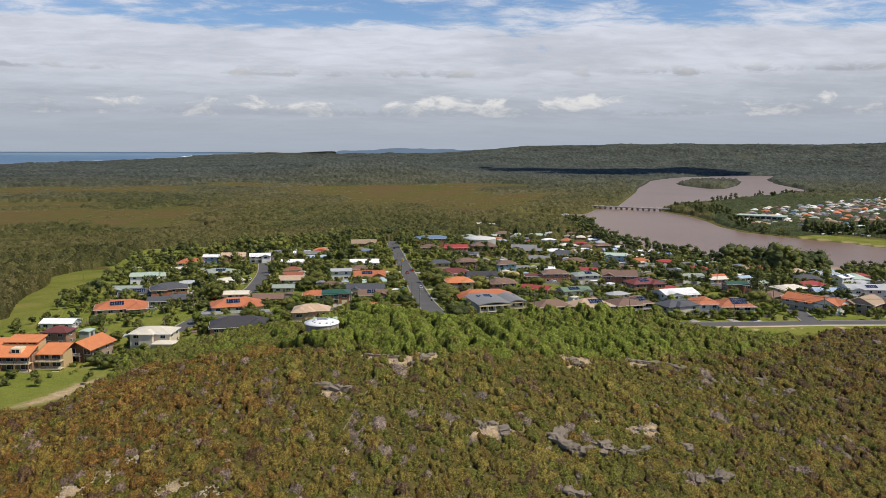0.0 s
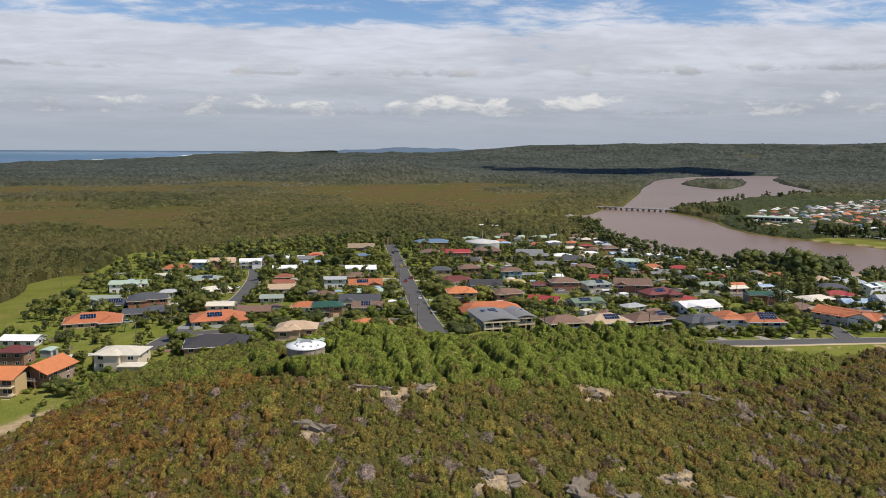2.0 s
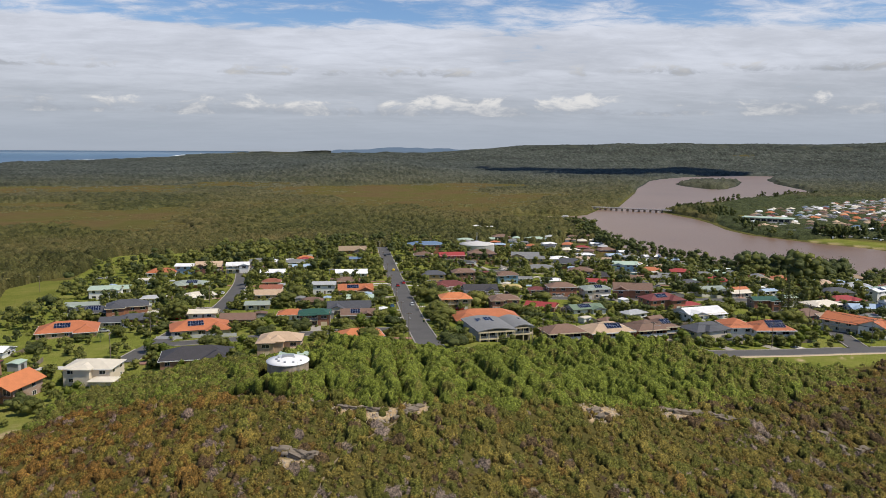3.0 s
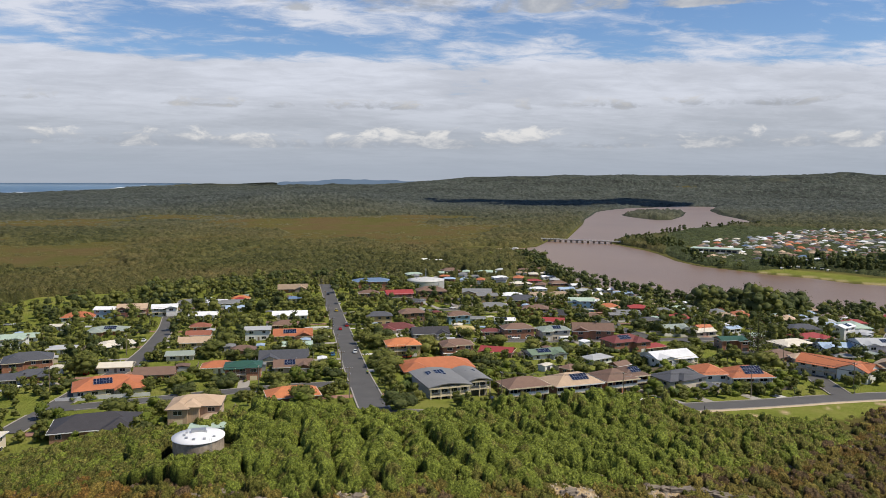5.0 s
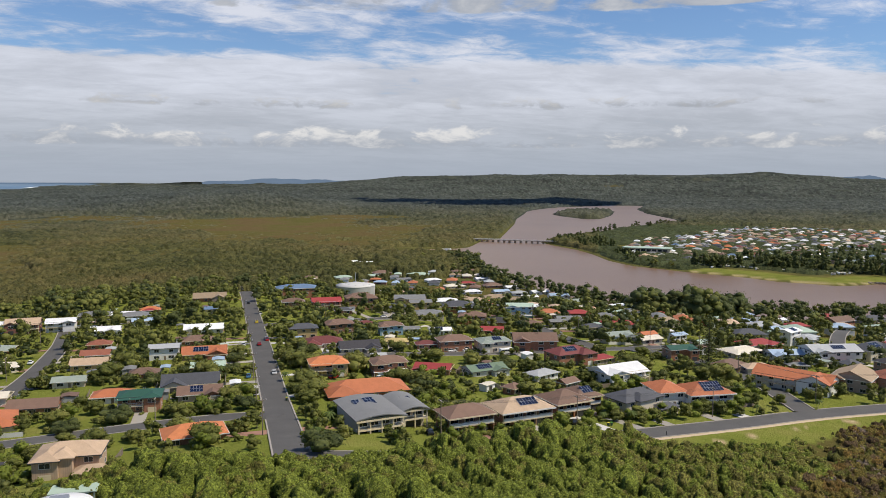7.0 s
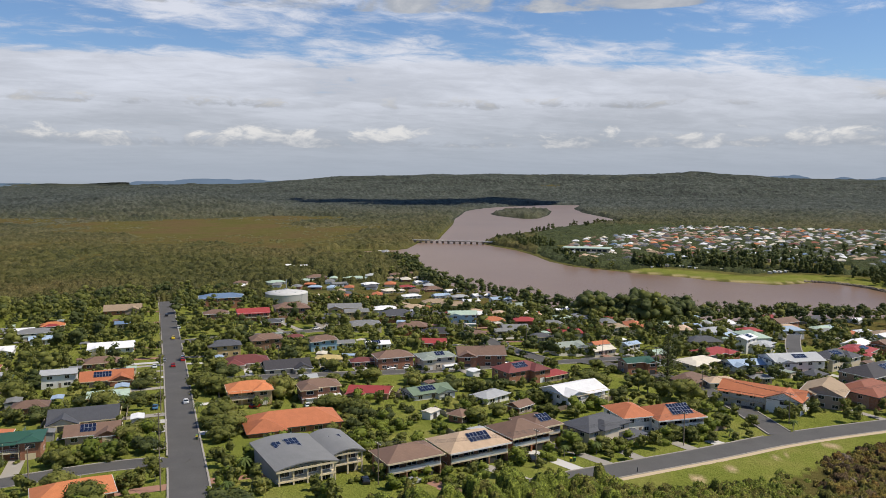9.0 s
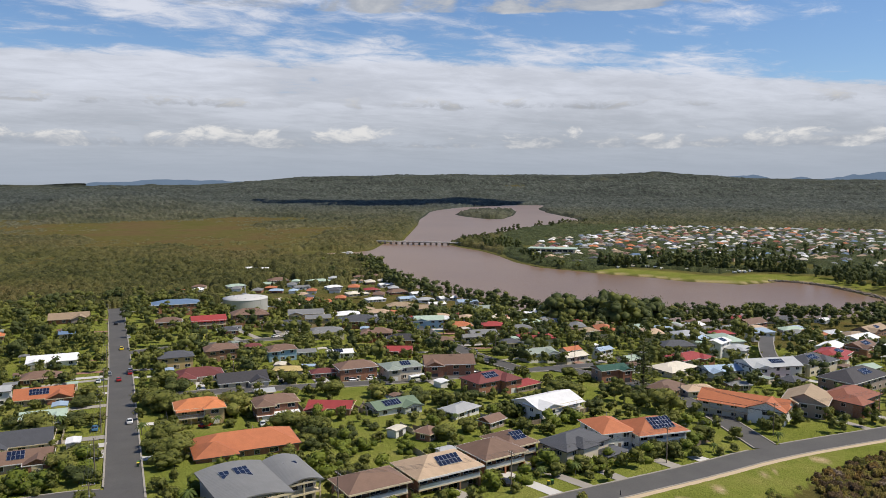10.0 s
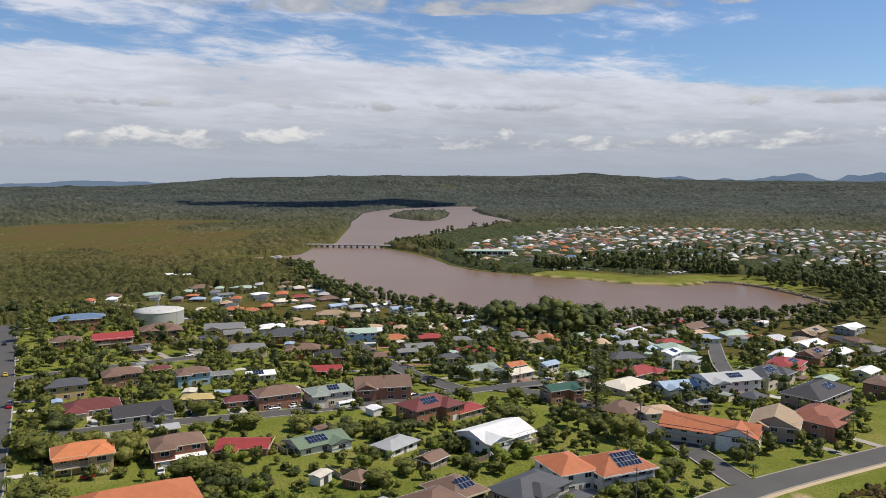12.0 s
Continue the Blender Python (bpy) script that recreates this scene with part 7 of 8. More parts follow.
def woodland(d0, d1, a0, a1, da, step, cell, tall, label, sprays=0):
    """A closed canopy: the tops of trees that stand shoulder to shoulder, each a dome of its own height and tint."""
    az = np.radians(np.arange(a0, a1, da))
    ds = d0 * (1 + step) ** np.arange(int(math.log(d1 / d0) / math.log(1 + step)) + 1)
    D, A = np.meshgrid(ds, az, indexing="ij")
    D = D * (1 + (RNG.random(D.shape) - 0.5) * step * 0.8)
    A = A + (RNG.random(D.shape) - 0.5) * math.radians(da) * 0.8
    X, Y = EYE0.x + D * np.sin(A), EYE0.y + D * np.cos(A)
    ri, ci = np.unique(np.r_[0:len(ds):7, len(ds) - 1]), np.unique(np.r_[0:len(az):9, len(az) - 1])
    gx, gy = EYE0.x + ds[ri][:, None] * np.sin(az[ci])[None], EYE0.y + ds[ri][:, None] * np.cos(az[ci])[None]
    low = np.array([[height(a, b) for a, b in zip(ra, rb)] for ra, rb in zip(gx, gy)])
    bog = np.array([[marshy(a, b) if d > 900 else -1 for a, b in zip(ra, rb)] for ra, rb, d in zip(gx, gy, ds[ri])])
    base = coarse_then_fine(low, ds, az, ds[ri], az[ci])
    bog = coarse_then_fine(bog, ds, az, ds[ri], az[ci])
    rd = np.full(X.shape, 1e9)
    if d0 < 7000:
        rd = river_distance(np.c_[X.ravel(), Y.ravel()]).reshape(X.shape)
        base = np.where(rd < 400, np.minimum(base, np.maximum(-2.5, 0.5 + 0.12 * rd)), base)
    # trees on a shaken grid
    best, tint = np.full(X.shape, -9.0), np.zeros(X.shape)
    iu, iv = np.floor(X / cell), np.floor(Y / cell)
    for du in (-1, 0, 1):
        for dv in (-1, 0, 1):
            cu, cv = iu + du, iv + dv
            px, py = (cu + 0.1 + 0.8 * hashed(cu, cv, 1)) * cell, (cv + 0.1 + 0.8 * hashed(cu, cv, 2)) * cell
            r = cell * (0.5 + 0.4 * hashed(cu, cv, 3))
            h = tall * (0.62 + 0.55 * hashed(cu, cv, 4) ** 2)
            q = ((X - px) ** 2 + (Y - py) ** 2) / (r * r)
            top = np.where(q < 1, h - 0.95 * r * (1 - np.sqrt(np.clip(1 - q, 0, 1))), 0.28 * tall)
            over = top > best
            best, tint = np.where(over, top, best), np.where(over, hashed(cu, cv, 5), tint)
    big, mid = patches(X, Y, 260, 11), patches(X, Y, 70, 12)
    lift = best * (0.55 + 0.5 * big + 0.35 * mid) + RNG.normal(size=X.shape) * 0.06 * cell
    # what is no woodland
    town = (X > -135) & (X < 420) & (Y < 640) | (X > -135) & (Y < 700) & (X + 0.9 * Y < 960) & (X < 420)
    lawn = (X > np.interp(Y, [e[0] for e in LAWN_EDGE], [e[1] for e in LAWN_EDGE]) + 16 * (mid - 0.5)) & (X < 0) & (Y < 620)
    bare = town | lawn | (rd < 3.5) | ((X > 150) & (X < 640) & (Y < 1010)) | (bog > 0.12 + 0.9 * tint ** 2 + 0.4 * (mid - 0.5)) | ((Y < 292) & (X > -190))
    bare |= ((X - 158) / 24) ** 2 + ((Y - 680) / 46) ** 2 < 1
    for hx, hy, hr, *_ in HOUSES:
        if hy > 640:
            bare |= (X - hx) ** 2 + (Y - hy) ** 2 < (hr + 7) ** 2
    over_there = far_town(X, Y)
    lift = np.where(over_there, np.minimum(lift * 0.62, 5.6), lift)
    bare |= over_there & ((mid < 0.22) | (rd < 75) & (Y < 1000) & (X > 690))
    lift *= np.clip((rd - 2) / 9, 0.35, 1) * np.clip(0.25 + (0.25 - bog) * 2.5, 0.25, 1)
    bare |= ((X - 455) / 75) ** 2 + ((Y - 1390) / 62) ** 2 < 0.7 + 0.6 * mid
    bare[0], bare[-1] = True, True
    stand = (~bare).astype(float)
    stand = (stand + np.roll(stand, 1, 0) + np.roll(stand, -1, 0) + np.roll(stand, 1, 1) + np.roll(stand, -1, 1)) / 5
    lift *= 0.25 + 0.75 * stand ** 2
    Z = np.where(bare, base - 2.5, base + lift)
    # tints: deep green, olive and drier brown woods
    deep, olive, dry = np.array((0.044, 0.050, 0.018)), np.array((0.082, 0.081, 0.028)), np.array((0.112, 0.090, 0.040))
    m = np.clip(0.15 + 0.75 * patches(X, Y, 150, 13) + 0.5 * (tint - 0.5), 0, 1)[..., None]
    col = np.where(m < 0.5, deep + (olive - deep) * m * 2, olive + (dry - olive) * (m - 0.5) * 1.4)
    # past 1500 m the tint is faded to grey-green as by haze
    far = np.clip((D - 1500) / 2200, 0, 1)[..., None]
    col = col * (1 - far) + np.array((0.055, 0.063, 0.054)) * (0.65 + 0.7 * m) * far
    col = np.where(over_there[..., None], np.array((0.052, 0.064, 0.026)), col)
    col = col * (0.72 + 0.56 * tint[..., None])
    pts = np.stack([X, Y, Z], -1)
    dd = np.hypot(X - EYE0.x, Y - EYE0.y)
    s = np.where(dd > 2400, (2400 + 2450 * (1 - np.exp(-(dd - 2400) / 2450))) / dd, 1.0)[..., None]
    eye = np.array(EYE0)
    pts = eye + (pts - eye) * s
    keep = ~bare
    quad = keep[:-1, :-1] | keep[1:, :-1] | keep[:-1, 1:] | keep[1:, 1:]
    b, a = np.nonzero(quad)
    w = len(az)
    index = np.stack([b * w + a, (b + 1) * w + a, (b + 1) * w + a + 1, b * w + a + 1], 1)
    index = index[:, ::-1]
    used, inv = np.unique(index, return_inverse=True)
    me = bpy.data.meshes.new("forest")
    me.vertices.add(len(used))
    me.vertices.foreach_set("co", pts.reshape(-1, 3)[used].astype(np.float32).ravel())
    me.loops.add(index.size)
    me.loops.foreach_set("vertex_index", inv.ravel().astype(np.int32))
    me.polygons.add(len(index))
    me.polygons.foreach_set("loop_start", np.arange(0, index.size, 4, dtype=np.int32))
    me.polygons.foreach_set("use_smooth", np.ones(len(index), bool))
    me.materials.append(WOODS)
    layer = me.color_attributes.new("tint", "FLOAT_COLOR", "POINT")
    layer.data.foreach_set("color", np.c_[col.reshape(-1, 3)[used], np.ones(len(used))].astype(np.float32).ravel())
    me.update(calc_edges=True)
    stuff("forest", me, label, "forest")
    if sprays:
        top = np.flatnonzero((keep & (best > 0.5 * tall)).ravel())
        pick = RNG.choice(top, sprays)
        c = pts.reshape(-1, 3)[pick] + RNG.normal(size=(sprays, 3)) * np.array((0.7, 0.7, 0.35)) * cell / 6
        n = RNG.normal(size=(sprays, 3)) * 0.6 + np.array((0, 0, 1.0))
        stuff("forest_leaves", leaf_mesh("forest_leaves", c, n, RNG.uniform(0.3, 0.75, sprays) * cell / 6, LEAF_FOREST, 0.3), "leaf sprays over the woodland canopy", "forest")


woodland(300, 1135, -46, 36, 0.085, 0.0038, 6.0, 8.0, "coastal woodland of mixed olive-green trees", 90000)
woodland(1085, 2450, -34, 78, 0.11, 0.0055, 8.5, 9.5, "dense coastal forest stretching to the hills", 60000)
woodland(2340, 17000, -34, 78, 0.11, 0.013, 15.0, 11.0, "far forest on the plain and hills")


def shore_trees():
    """Tall dark trees on the far shore: behind the park, on the point and at the river's bend."""
    rows = []
    # middle of the grove, its reach along and across, its direction, trees, scale
    for x, y, u, v, turn, n, size in ((800, 985, 75, 12, -32, 60, 2.3), (880, 905, 80, 16, -42, 70, 2.4), (960, 1010, 110, 30, -35, 60, 2.1), (905, 800, 16, 60, 0, 26, 1.9), (790, 1400, 30, 75, -20, 60, 2.0), (815, 1530, 60, 16, 30, 36, 1.7), (730, 1190, 12, 60, -14, 18, 1.5),
                                      (980, 1700, 130, 22, 46, 50, 2.0), (900, 690, 45, 70, 0, 90, 2.2), (860, 620, 70, 36, 0, 80, 2.2), (1000, 760, 70, 60, 0, 60, 2.0), (1000, 640, 120, 60, 0, 90, 2.0), (1300, 1900, 140, 24, 30, 30, 1.9), (1150, 1050, 160, 60, -35, 60, 1.7), (1250, 800, 130, 70, -30, 50, 1.8)):
        c, s = math.cos(math.radians(turn)), math.sin(math.radians(turn))
        for k in range(n):
            a, b = random.uniform(-u, u), random.uniform(-v, v)
            px, py = x + a * c - b * s, y + a * s + b * c
            r = river_at(px, py)
            if r > 9:
                rows.append((px, py, min(land(px, py), 0.5 + 0.12 * r), size * random.uniform(0.6, 1.2)))
    centres, radii = [], []
    for x, y, z, s in rows:
        for k in range(7):
            h = random.uniform(1.8, 7.2)
            q, a = random.uniform(0, 1.9) * s * (1.15 - h / 9), random.uniform(0, 6.283)
            centres.append((x + q * math.cos(a), y + q * math.sin(a), z + s * h))
            r = random.uniform(0.9, 1.7) * s
            radii.append((r, r, r * 1.1))
    c, n = lump_leaves(np.array(centres), np.array(radii), 14)
    stuff("shore_trees", leaf_mesh("shore_trees", c, n, RNG.uniform(0.5, 1.0, len(c)), LEAF_DARK, 0.3, 3, (np.array(centres), np.array(radii))), "groves of tall dark trees along the far river shore", "trees")


shore_trees()


# ---- tanks, bridge, streets' furniture ----
def ring(r, z, n=48):
    return [(r * math.cos(2 * math.pi * k / n), r * math.sin(2 * math.pi * k / n), z) for k in range(n)]


def lathe(name, profile, mat, n=48, smooth_faces=True):
    verts, faces = [], []
    for r, z in profile:
        verts += ring(r, z, n)
    for i in range(len(profile) - 1):
        faces += [(i * n + k, i * n + (k + 1) % n, (i + 1) * n + (k + 1) % n, (i + 1) * n + k) for k in range(n)]
    return mesh_of(name, verts, faces, mat, smooth_faces)


def stained_build(nt, b):
    n1, n2 = tex(nt, "ShaderNodeTexNoise", 0.25, 5, 0.65), tex(nt, "ShaderNodeTexNoise", 1.4, 6, 0.7)
    c = ramp(nt, n1.outputs[0], [(0.3, (0.12, 0.095, 0.07)), (0.5, (0.32, 0.26, 0.19)), (0.7, (0.52, 0.44, 0.34))])
    c = blend(nt, 0.35, c, ramp(nt, n2.outputs[0], [(0.35, (0.14, 0.11, 0.085)), (0.7, (0.5, 0.43, 0.34))]))
    nt.links.new(c, b.inputs["Base Color"])
    b.inputs["Roughness"].default_value = 0.92


STAINED = material("stained_concrete", stained_build)
WHITE_PAINT = surface("white_roof_paint", (0.82, 0.82, 0.81), 0.6, 0.06, 0.4)


def water_tank(x, y, r, h, name, label, wall, roof, rise):
    z = land(x, y)
    root = new(name)
    root.matrix_world = pose(x, y, z)
    part("wall", lathe("wall", [(r, -2.5), (r, h), (r - 0.25, h), (r - 0.25, h - 0.4)], wall, 56, False), root)
    part("roof", lathe("roof", [(r + 0.25, h - 0.12), (r + 0.25, h + 0.1), (r * 0.6, h + 0.1 + rise * 0.4), (0.02, h + 0.1 + rise)], roof, 56), root, "low conical roof")
    hatch = part("hatch", boxes("hatch", [(-1.6, 0.6, h + 0.1, 1.6, 2.2, h + rise + 0.5)], STEEL), root)
    part("ladder", boxes("ladder", [(-0.25, -r - 0.18, -1, -0.2, -r - 0.13, h + 0.9), (0.2, -r - 0.18, -1, 0.25, -r - 0.13, h + 0.9)] + [(-0.2, -r - 0.17, 0.35 * k, 0.2, -r - 0.14, 0.35 * k + 0.04) for k in range(int(h / 0.35))], STEEL), root, "", pose(0, 0, 0, 0, 0, 30))
    for k in range(10):
        a = k * 0.6 + 0.3
        rr = r * (0.3 + 0.05 * k)
        part("vent", shared("tank_vent", lambda: boxes("vent", [(-0.3, -0.3, -0.3, 0.3, 0.3, 0.32)], STEEL)), root, "", pose(rr * math.cos(a), rr * math.sin(a), h + 0.1 + rise * (1 - rr / r)))
    return tagged(root, label, "water tank")


water_tank(5.5, 255.9, 5.6, 4.5, "water_tank", "round concrete water tank with white roof and stained walls", STAINED, WHITE_PAINT, 0.7)
shed = new("pump_shed")
shed.matrix_world = pose(7, 266, land(7, 266), 0, 0, -6)
tagged(shed, "pale green sheet-metal pump shed beside the water tank", "shed")
part("wall", boxes("wall", [(-4, -2, -1.5, 4, 2, 4.2)], surface("pale_green_sheet", (0.42, 0.52, 0.42), 0.5)), shed)
part("roof", boxes("roof", [(-4.3, -2.3, 4.2, 4.3, 2.3, 4.4)], ROOFS["lightgreen"]), shed)
res = water_tank(163, 703, 15.5, 6.2, "reservoir", "large pale steel reservoir with a flat conical roof", surface("weathered_steel_sheet", (0.40, 0.40, 0.39), 0.5, 0.2), surface("grey_roof_paint", (0.62, 0.61, 0.58), 0.6, 0.12, 0.2), 2.4)
part("mast", boxes("mast", [(-0.25, -0.25, 9, 0.25, 0.25, 16)], STEEL), res)


# ---- vehicles ----
PAINTS = {"white": surface("white_car_paint", (0.75, 0.75, 0.74), 0.25, 0.04), "black": surface("black_car_paint", (0.02, 0.02, 0.022), 0.2, 0.1), "red": surface("red_car_paint", (0.42, 0.02, 0.02), 0.25, 0.06),
          "silver": surface("silver_car_paint", (0.42, 0.43, 0.45), 0.3, 0.05, metal=0.5), "blue": surface("blue_car_paint", (0.08, 0.20, 0.36), 0.25, 0.06), "yellow": surface("yellow_car_paint", (0.75, 0.55, 0.04), 0.3, 0.05)}


def loft(name, sections, mat):
    """A body through cross sections (x, half width, z low, z high), with bevelled upper edges."""
    verts, faces = [], []
    for x, w, z0, z1 in sections:
        q = min(0.12, w * 0.2)
        verts += [(x, -w, z0), (x, -w, z1 - q), (x, -w + q, z1), (x, w - q, z1), (x, w, z1 - q), (x, w, z0)]
    for i in range(len(sections) - 1):
        b = 6 * i
        faces += [(b + k, b + 6 + k, b + 7 + k, b + 1 + k) for k in range(5)] + [(b + 5, b + 11, b + 6, b)]
    e = 6 * (len(sections) - 1)
    faces += [(0, 1, 2, 3, 4, 5), (e + 5, e + 4, e + 3, e + 2, e + 1, e)]
    return mesh_of(name, verts, faces, mat, False)


def car(x, y, turn, paint, kind="sedan", label=""):
    root = new("van" if kind == "van" else "bus" if kind == "bus" else "car")
    z = 0.6 * land(x, y) + 0.4 * land(x, y) + (0.12 if road_gap(x, y) < 0 else 0.03)
    root.matrix_world = pose(x, y, z, 0, 0, turn)
    mat = PAINTS[paint]
    if kind == "bus":
        body = [(-3.6, 0.98, 0.45, 2.3), (-3.45, 1.05, 0.4, 2.65), (3.1, 1.05, 0.4, 2.65), (3.5, 1.0, 0.4, 1.75), (3.62, 0.95, 0.5, 1.2)]
        glass = [(-3.3, 1.07, 1.45, 2.2), (2.9, 1.07, 1.45, 2.2), (3.3, 1.0, 1.45, 2.0)]
        wheels, wr = (-2.2, 2.3), 0.4
    elif kind == "van":
        body = [(-2.3, 0.85, 0.4, 1.8), (-2.2, 0.92, 0.3, 1.95), (1.2, 0.92, 0.3, 1.95), (1.9, 0.9, 0.3, 1.2), (2.35, 0.85, 0.35, 0.95)]
        glass = [(0.5, 0.935, 1.15, 1.7), (1.25, 0.93, 1.15, 1.75), (1.75, 0.86, 1.1, 1.3)]
        wheels, wr = (-1.4, 1.45), 0.34
    else:
        body = [(-2.2, 0.78, 0.4, 0.9), (-2.05, 0.88, 0.3, 1.0), (-0.5, 0.9, 0.26, 1.02), (1.0, 0.9, 0.26, 0.98), (2.0, 0.85, 0.3, 0.82), (2.25, 0.75, 0.4, 0.65)]
        glass = [(-1.75, 0.72, 0.95, 1.02), (-1.2, 0.74, 0.95, 1.43), (0.2, 0.74, 0.95, 1.46), (1.15, 0.74, 0.95, 1.0)]
        wheels, wr = (-1.35, 1.4), 0.32
    part("body", shared((kind, "body", paint), lambda: loft("body", body, mat)), root)
    part("glasshouse", shared((kind, "glass"), lambda: loft("glasshouse", glass, GLASS)), root)
    if kind == "sedan":
        part("roof", shared((kind, "roof", paint), lambda: boxes("roof", [(-1.15, -0.62, 1.42, 0.2, 0.62, 1.475)], mat)), root)
    for wx in wheels:
        for wy in (-0.84, 0.84):
            def wheel():
                v, f = [], []
                for s in (-0.1, 0.1):
                    v += [(wr * math.cos(k * math.pi / 7), s, wr + wr * math.sin(k * math.pi / 7)) for k in range(14)]
                f = [(k, (k + 1) % 14, 14 + (k + 1) % 14, 14 + k) for k in range(14)] + [tuple(range(13, -1, -1)), tuple(range(14, 28))]
                return mesh_of("wheel", v, f, RUBBER, False)
            part("wheel", shared((kind, "wheel"), wheel), root, "", pose(wx, wy, 0))
    names = {"sedan": "car", "van": "delivery van", "bus": "minibus"}
    return tagged(root, label or f"{paint} {names[kind]} parked at the kerb", names[kind] if kind != "van" else "van", "parked vehicles")


car(170.5, 428, 4, "white", "bus", "white minibus with dark windows standing on the street")
car(238.3, 359, 100, "white", "van", "white van parked on a grass verge")
for x, y, turn, paint in ((91, 303, 80, "black"), (101, 298.5, 20, "silver"), (62, 407, 86, "white"), (63.5, 474, 86, "red"), (68.5, 486, 86, "red"), (69, 491, 86, "silver"), (56.3, 475, 86, "white"),
                          (60.8, 487, 86, "silver"), (52, 404, 86, "blue"), (82.6, 393.5, 30, "red"), (155, 438, 4, "white"), (160.5, 437.5, 4, "white"), (147.5, 438.5, 4, "silver"), (172, 437, 10, "black"),
                          (120, 446, 80, "black"), (200.5, 433.5, 4, "black"), (138, 307.5, 80, "black"), (145.8, 553, 20, "white"), (151, 551, 40, "silver")):
    car(x, y, turn, paint)
for x, y, turn, paint in ((-69.9, 395, 30, "white"), (-64.8, 387, 40, "white"), (-72, 380, 10, "silver"), (-45, 402, 70, "red"), (-33, 475, 85, "white"), (-116, 558, 10, "silver"), (-111, 558, 10, "white"),
                          (69.5, 544, 86, "yellow"), (75, 574, 86, "white"), (72, 617, 86, "black"), (224, 505, 80, "red"), (222.5, 536, 80, "white"), (229, 569, 80, "red"), (226, 480, 82, "silver"), (258, 530, 20, "silver"),
                          (285, 312.5, 60, "white"), (99, 388, 80, "white")):
    car(x, y, turn, paint)


# ---- poles and wires ----
def pole(x, y, h=10.0, lamp=False, turn=0):
    root = new("power_pole")
    root.matrix_world = pose(x, y, land(x, y), 0, 0, turn)
    v, f = tapered([(0, 0, -1), (0, 0, h)], [0.17, 0.11], TIMBER, 8)
    part("post", shared(("pole", h), lambda: mesh_of("post", v, f, TIMBER)), root)
    part("crossarm", shared(("arm", h), lambda: boxes("crossarm", [(-1.2, -0.06, h - 0.6, 1.2, 0.06, h - 0.46)], TIMBER)), root)
    for k in (-1.1, -0.4, 0.4, 1.1):
        part("insulator", shared(("ins", h), lambda: boxes("insulator", [(-0.05, -0.05, h - 0.46, 0.05, 0.05, h - 0.26)], WHITE_TRIM)), root, "", pose(k, 0, 0))
    if lamp:
        part("lamp_arm", boxes("lamp_arm", [(-0.03, -2.6, h - 1.7, 0.03, 0, h - 1.62), (-0.14, -3.1, h - 1.72, 0.14, -2.5, h - 1.6)], STEEL), root, "steel street lamp arm")
    return tagged(root, "weathered timber power pole with crossarm" + (" and street lamp" if lamp else ""), "power pole", "power poles")


def wires(a, b, h=9.7):
    (ax, ay, ta), (bx, by, tb) = a, b
    for k in (-1.1, -0.4, 0.4, 1.1):
        verts, faces = [], []
        pa = Vector((ax + k * math.cos(math.radians(ta)), ay + k * math.sin(math.radians(ta)), land(ax, ay) + h))
        pb = Vector((bx + k * math.cos(math.radians(tb)), by + k * math.sin(math.radians(tb)), land(bx, by) + h))
        for i in range(13):
            t = i / 12
            p = pa.lerp(pb, t) - Vector((0, 0, 3.2 * t * (1 - t)))
            verts += [(p.x, p.y, p.z - 0.02), (p.x + 0.02, p.y + 0.02, p.z + 0.015), (p.x - 0.02, p.y - 0.02, p.z + 0.015)]
        for i in range(12):
            faces += [(3 * i + q, 3 * i + (q + 1) % 3, 3 * i + 3 + (q + 1) % 3, 3 * i + 3 + q) for q in range(3)]
        tagged(new("power_line", mesh_of("power_line", verts, faces, DARK_TRIM)), "thin black power line between two poles", "power line", "power lines")


FRONT = [(93.3, 300.5, 100), (135.7, 301.5, 100), (187, 305.5, 95), (237, 313, 95), (285, 311, 90), (330, 308, 90)]
for k, (x, y, t) in enumerate(FRONT):
    pole(x, y, 10.0, k % 2 == 1, t)
for a, b in zip(FRONT, FRONT[1:]):
    wires(a, b)
RIGHT = [(237, 313, 95), (237, 352, 20), (256, 400, 10), (254, 436, 10)]
for k, (x, y, t) in enumerate(RIGHT[1:]):
    pole(x, y, 10.0, k == 1, t)
for a, b in zip(RIGHT, RIGHT[1:]):
    wires(a, b)
MAIN = [(47.5, 315, 0), (50, 356, 0), (53.5, 400, 0), (57, 450, 0), (61, 505, 0), (65, 565, 0), (69, 630, 0)]
for k, (x, y, t) in enumerate(MAIN):
    pole(x, y, 10.0, k % 2 == 0, t)
for a, b in zip(MAIN, MAIN[1:]):
    wires(a, b)
for x, y in ((103, 451), (150, 446), (191, 437), (232, 470), (234, 530), (-52, 372), (-36, 440), (-34, 510), (110, 552), (20, 338), (-58, 330), (-140, 520)):
    pole(x, y, 9.5, False, 80)


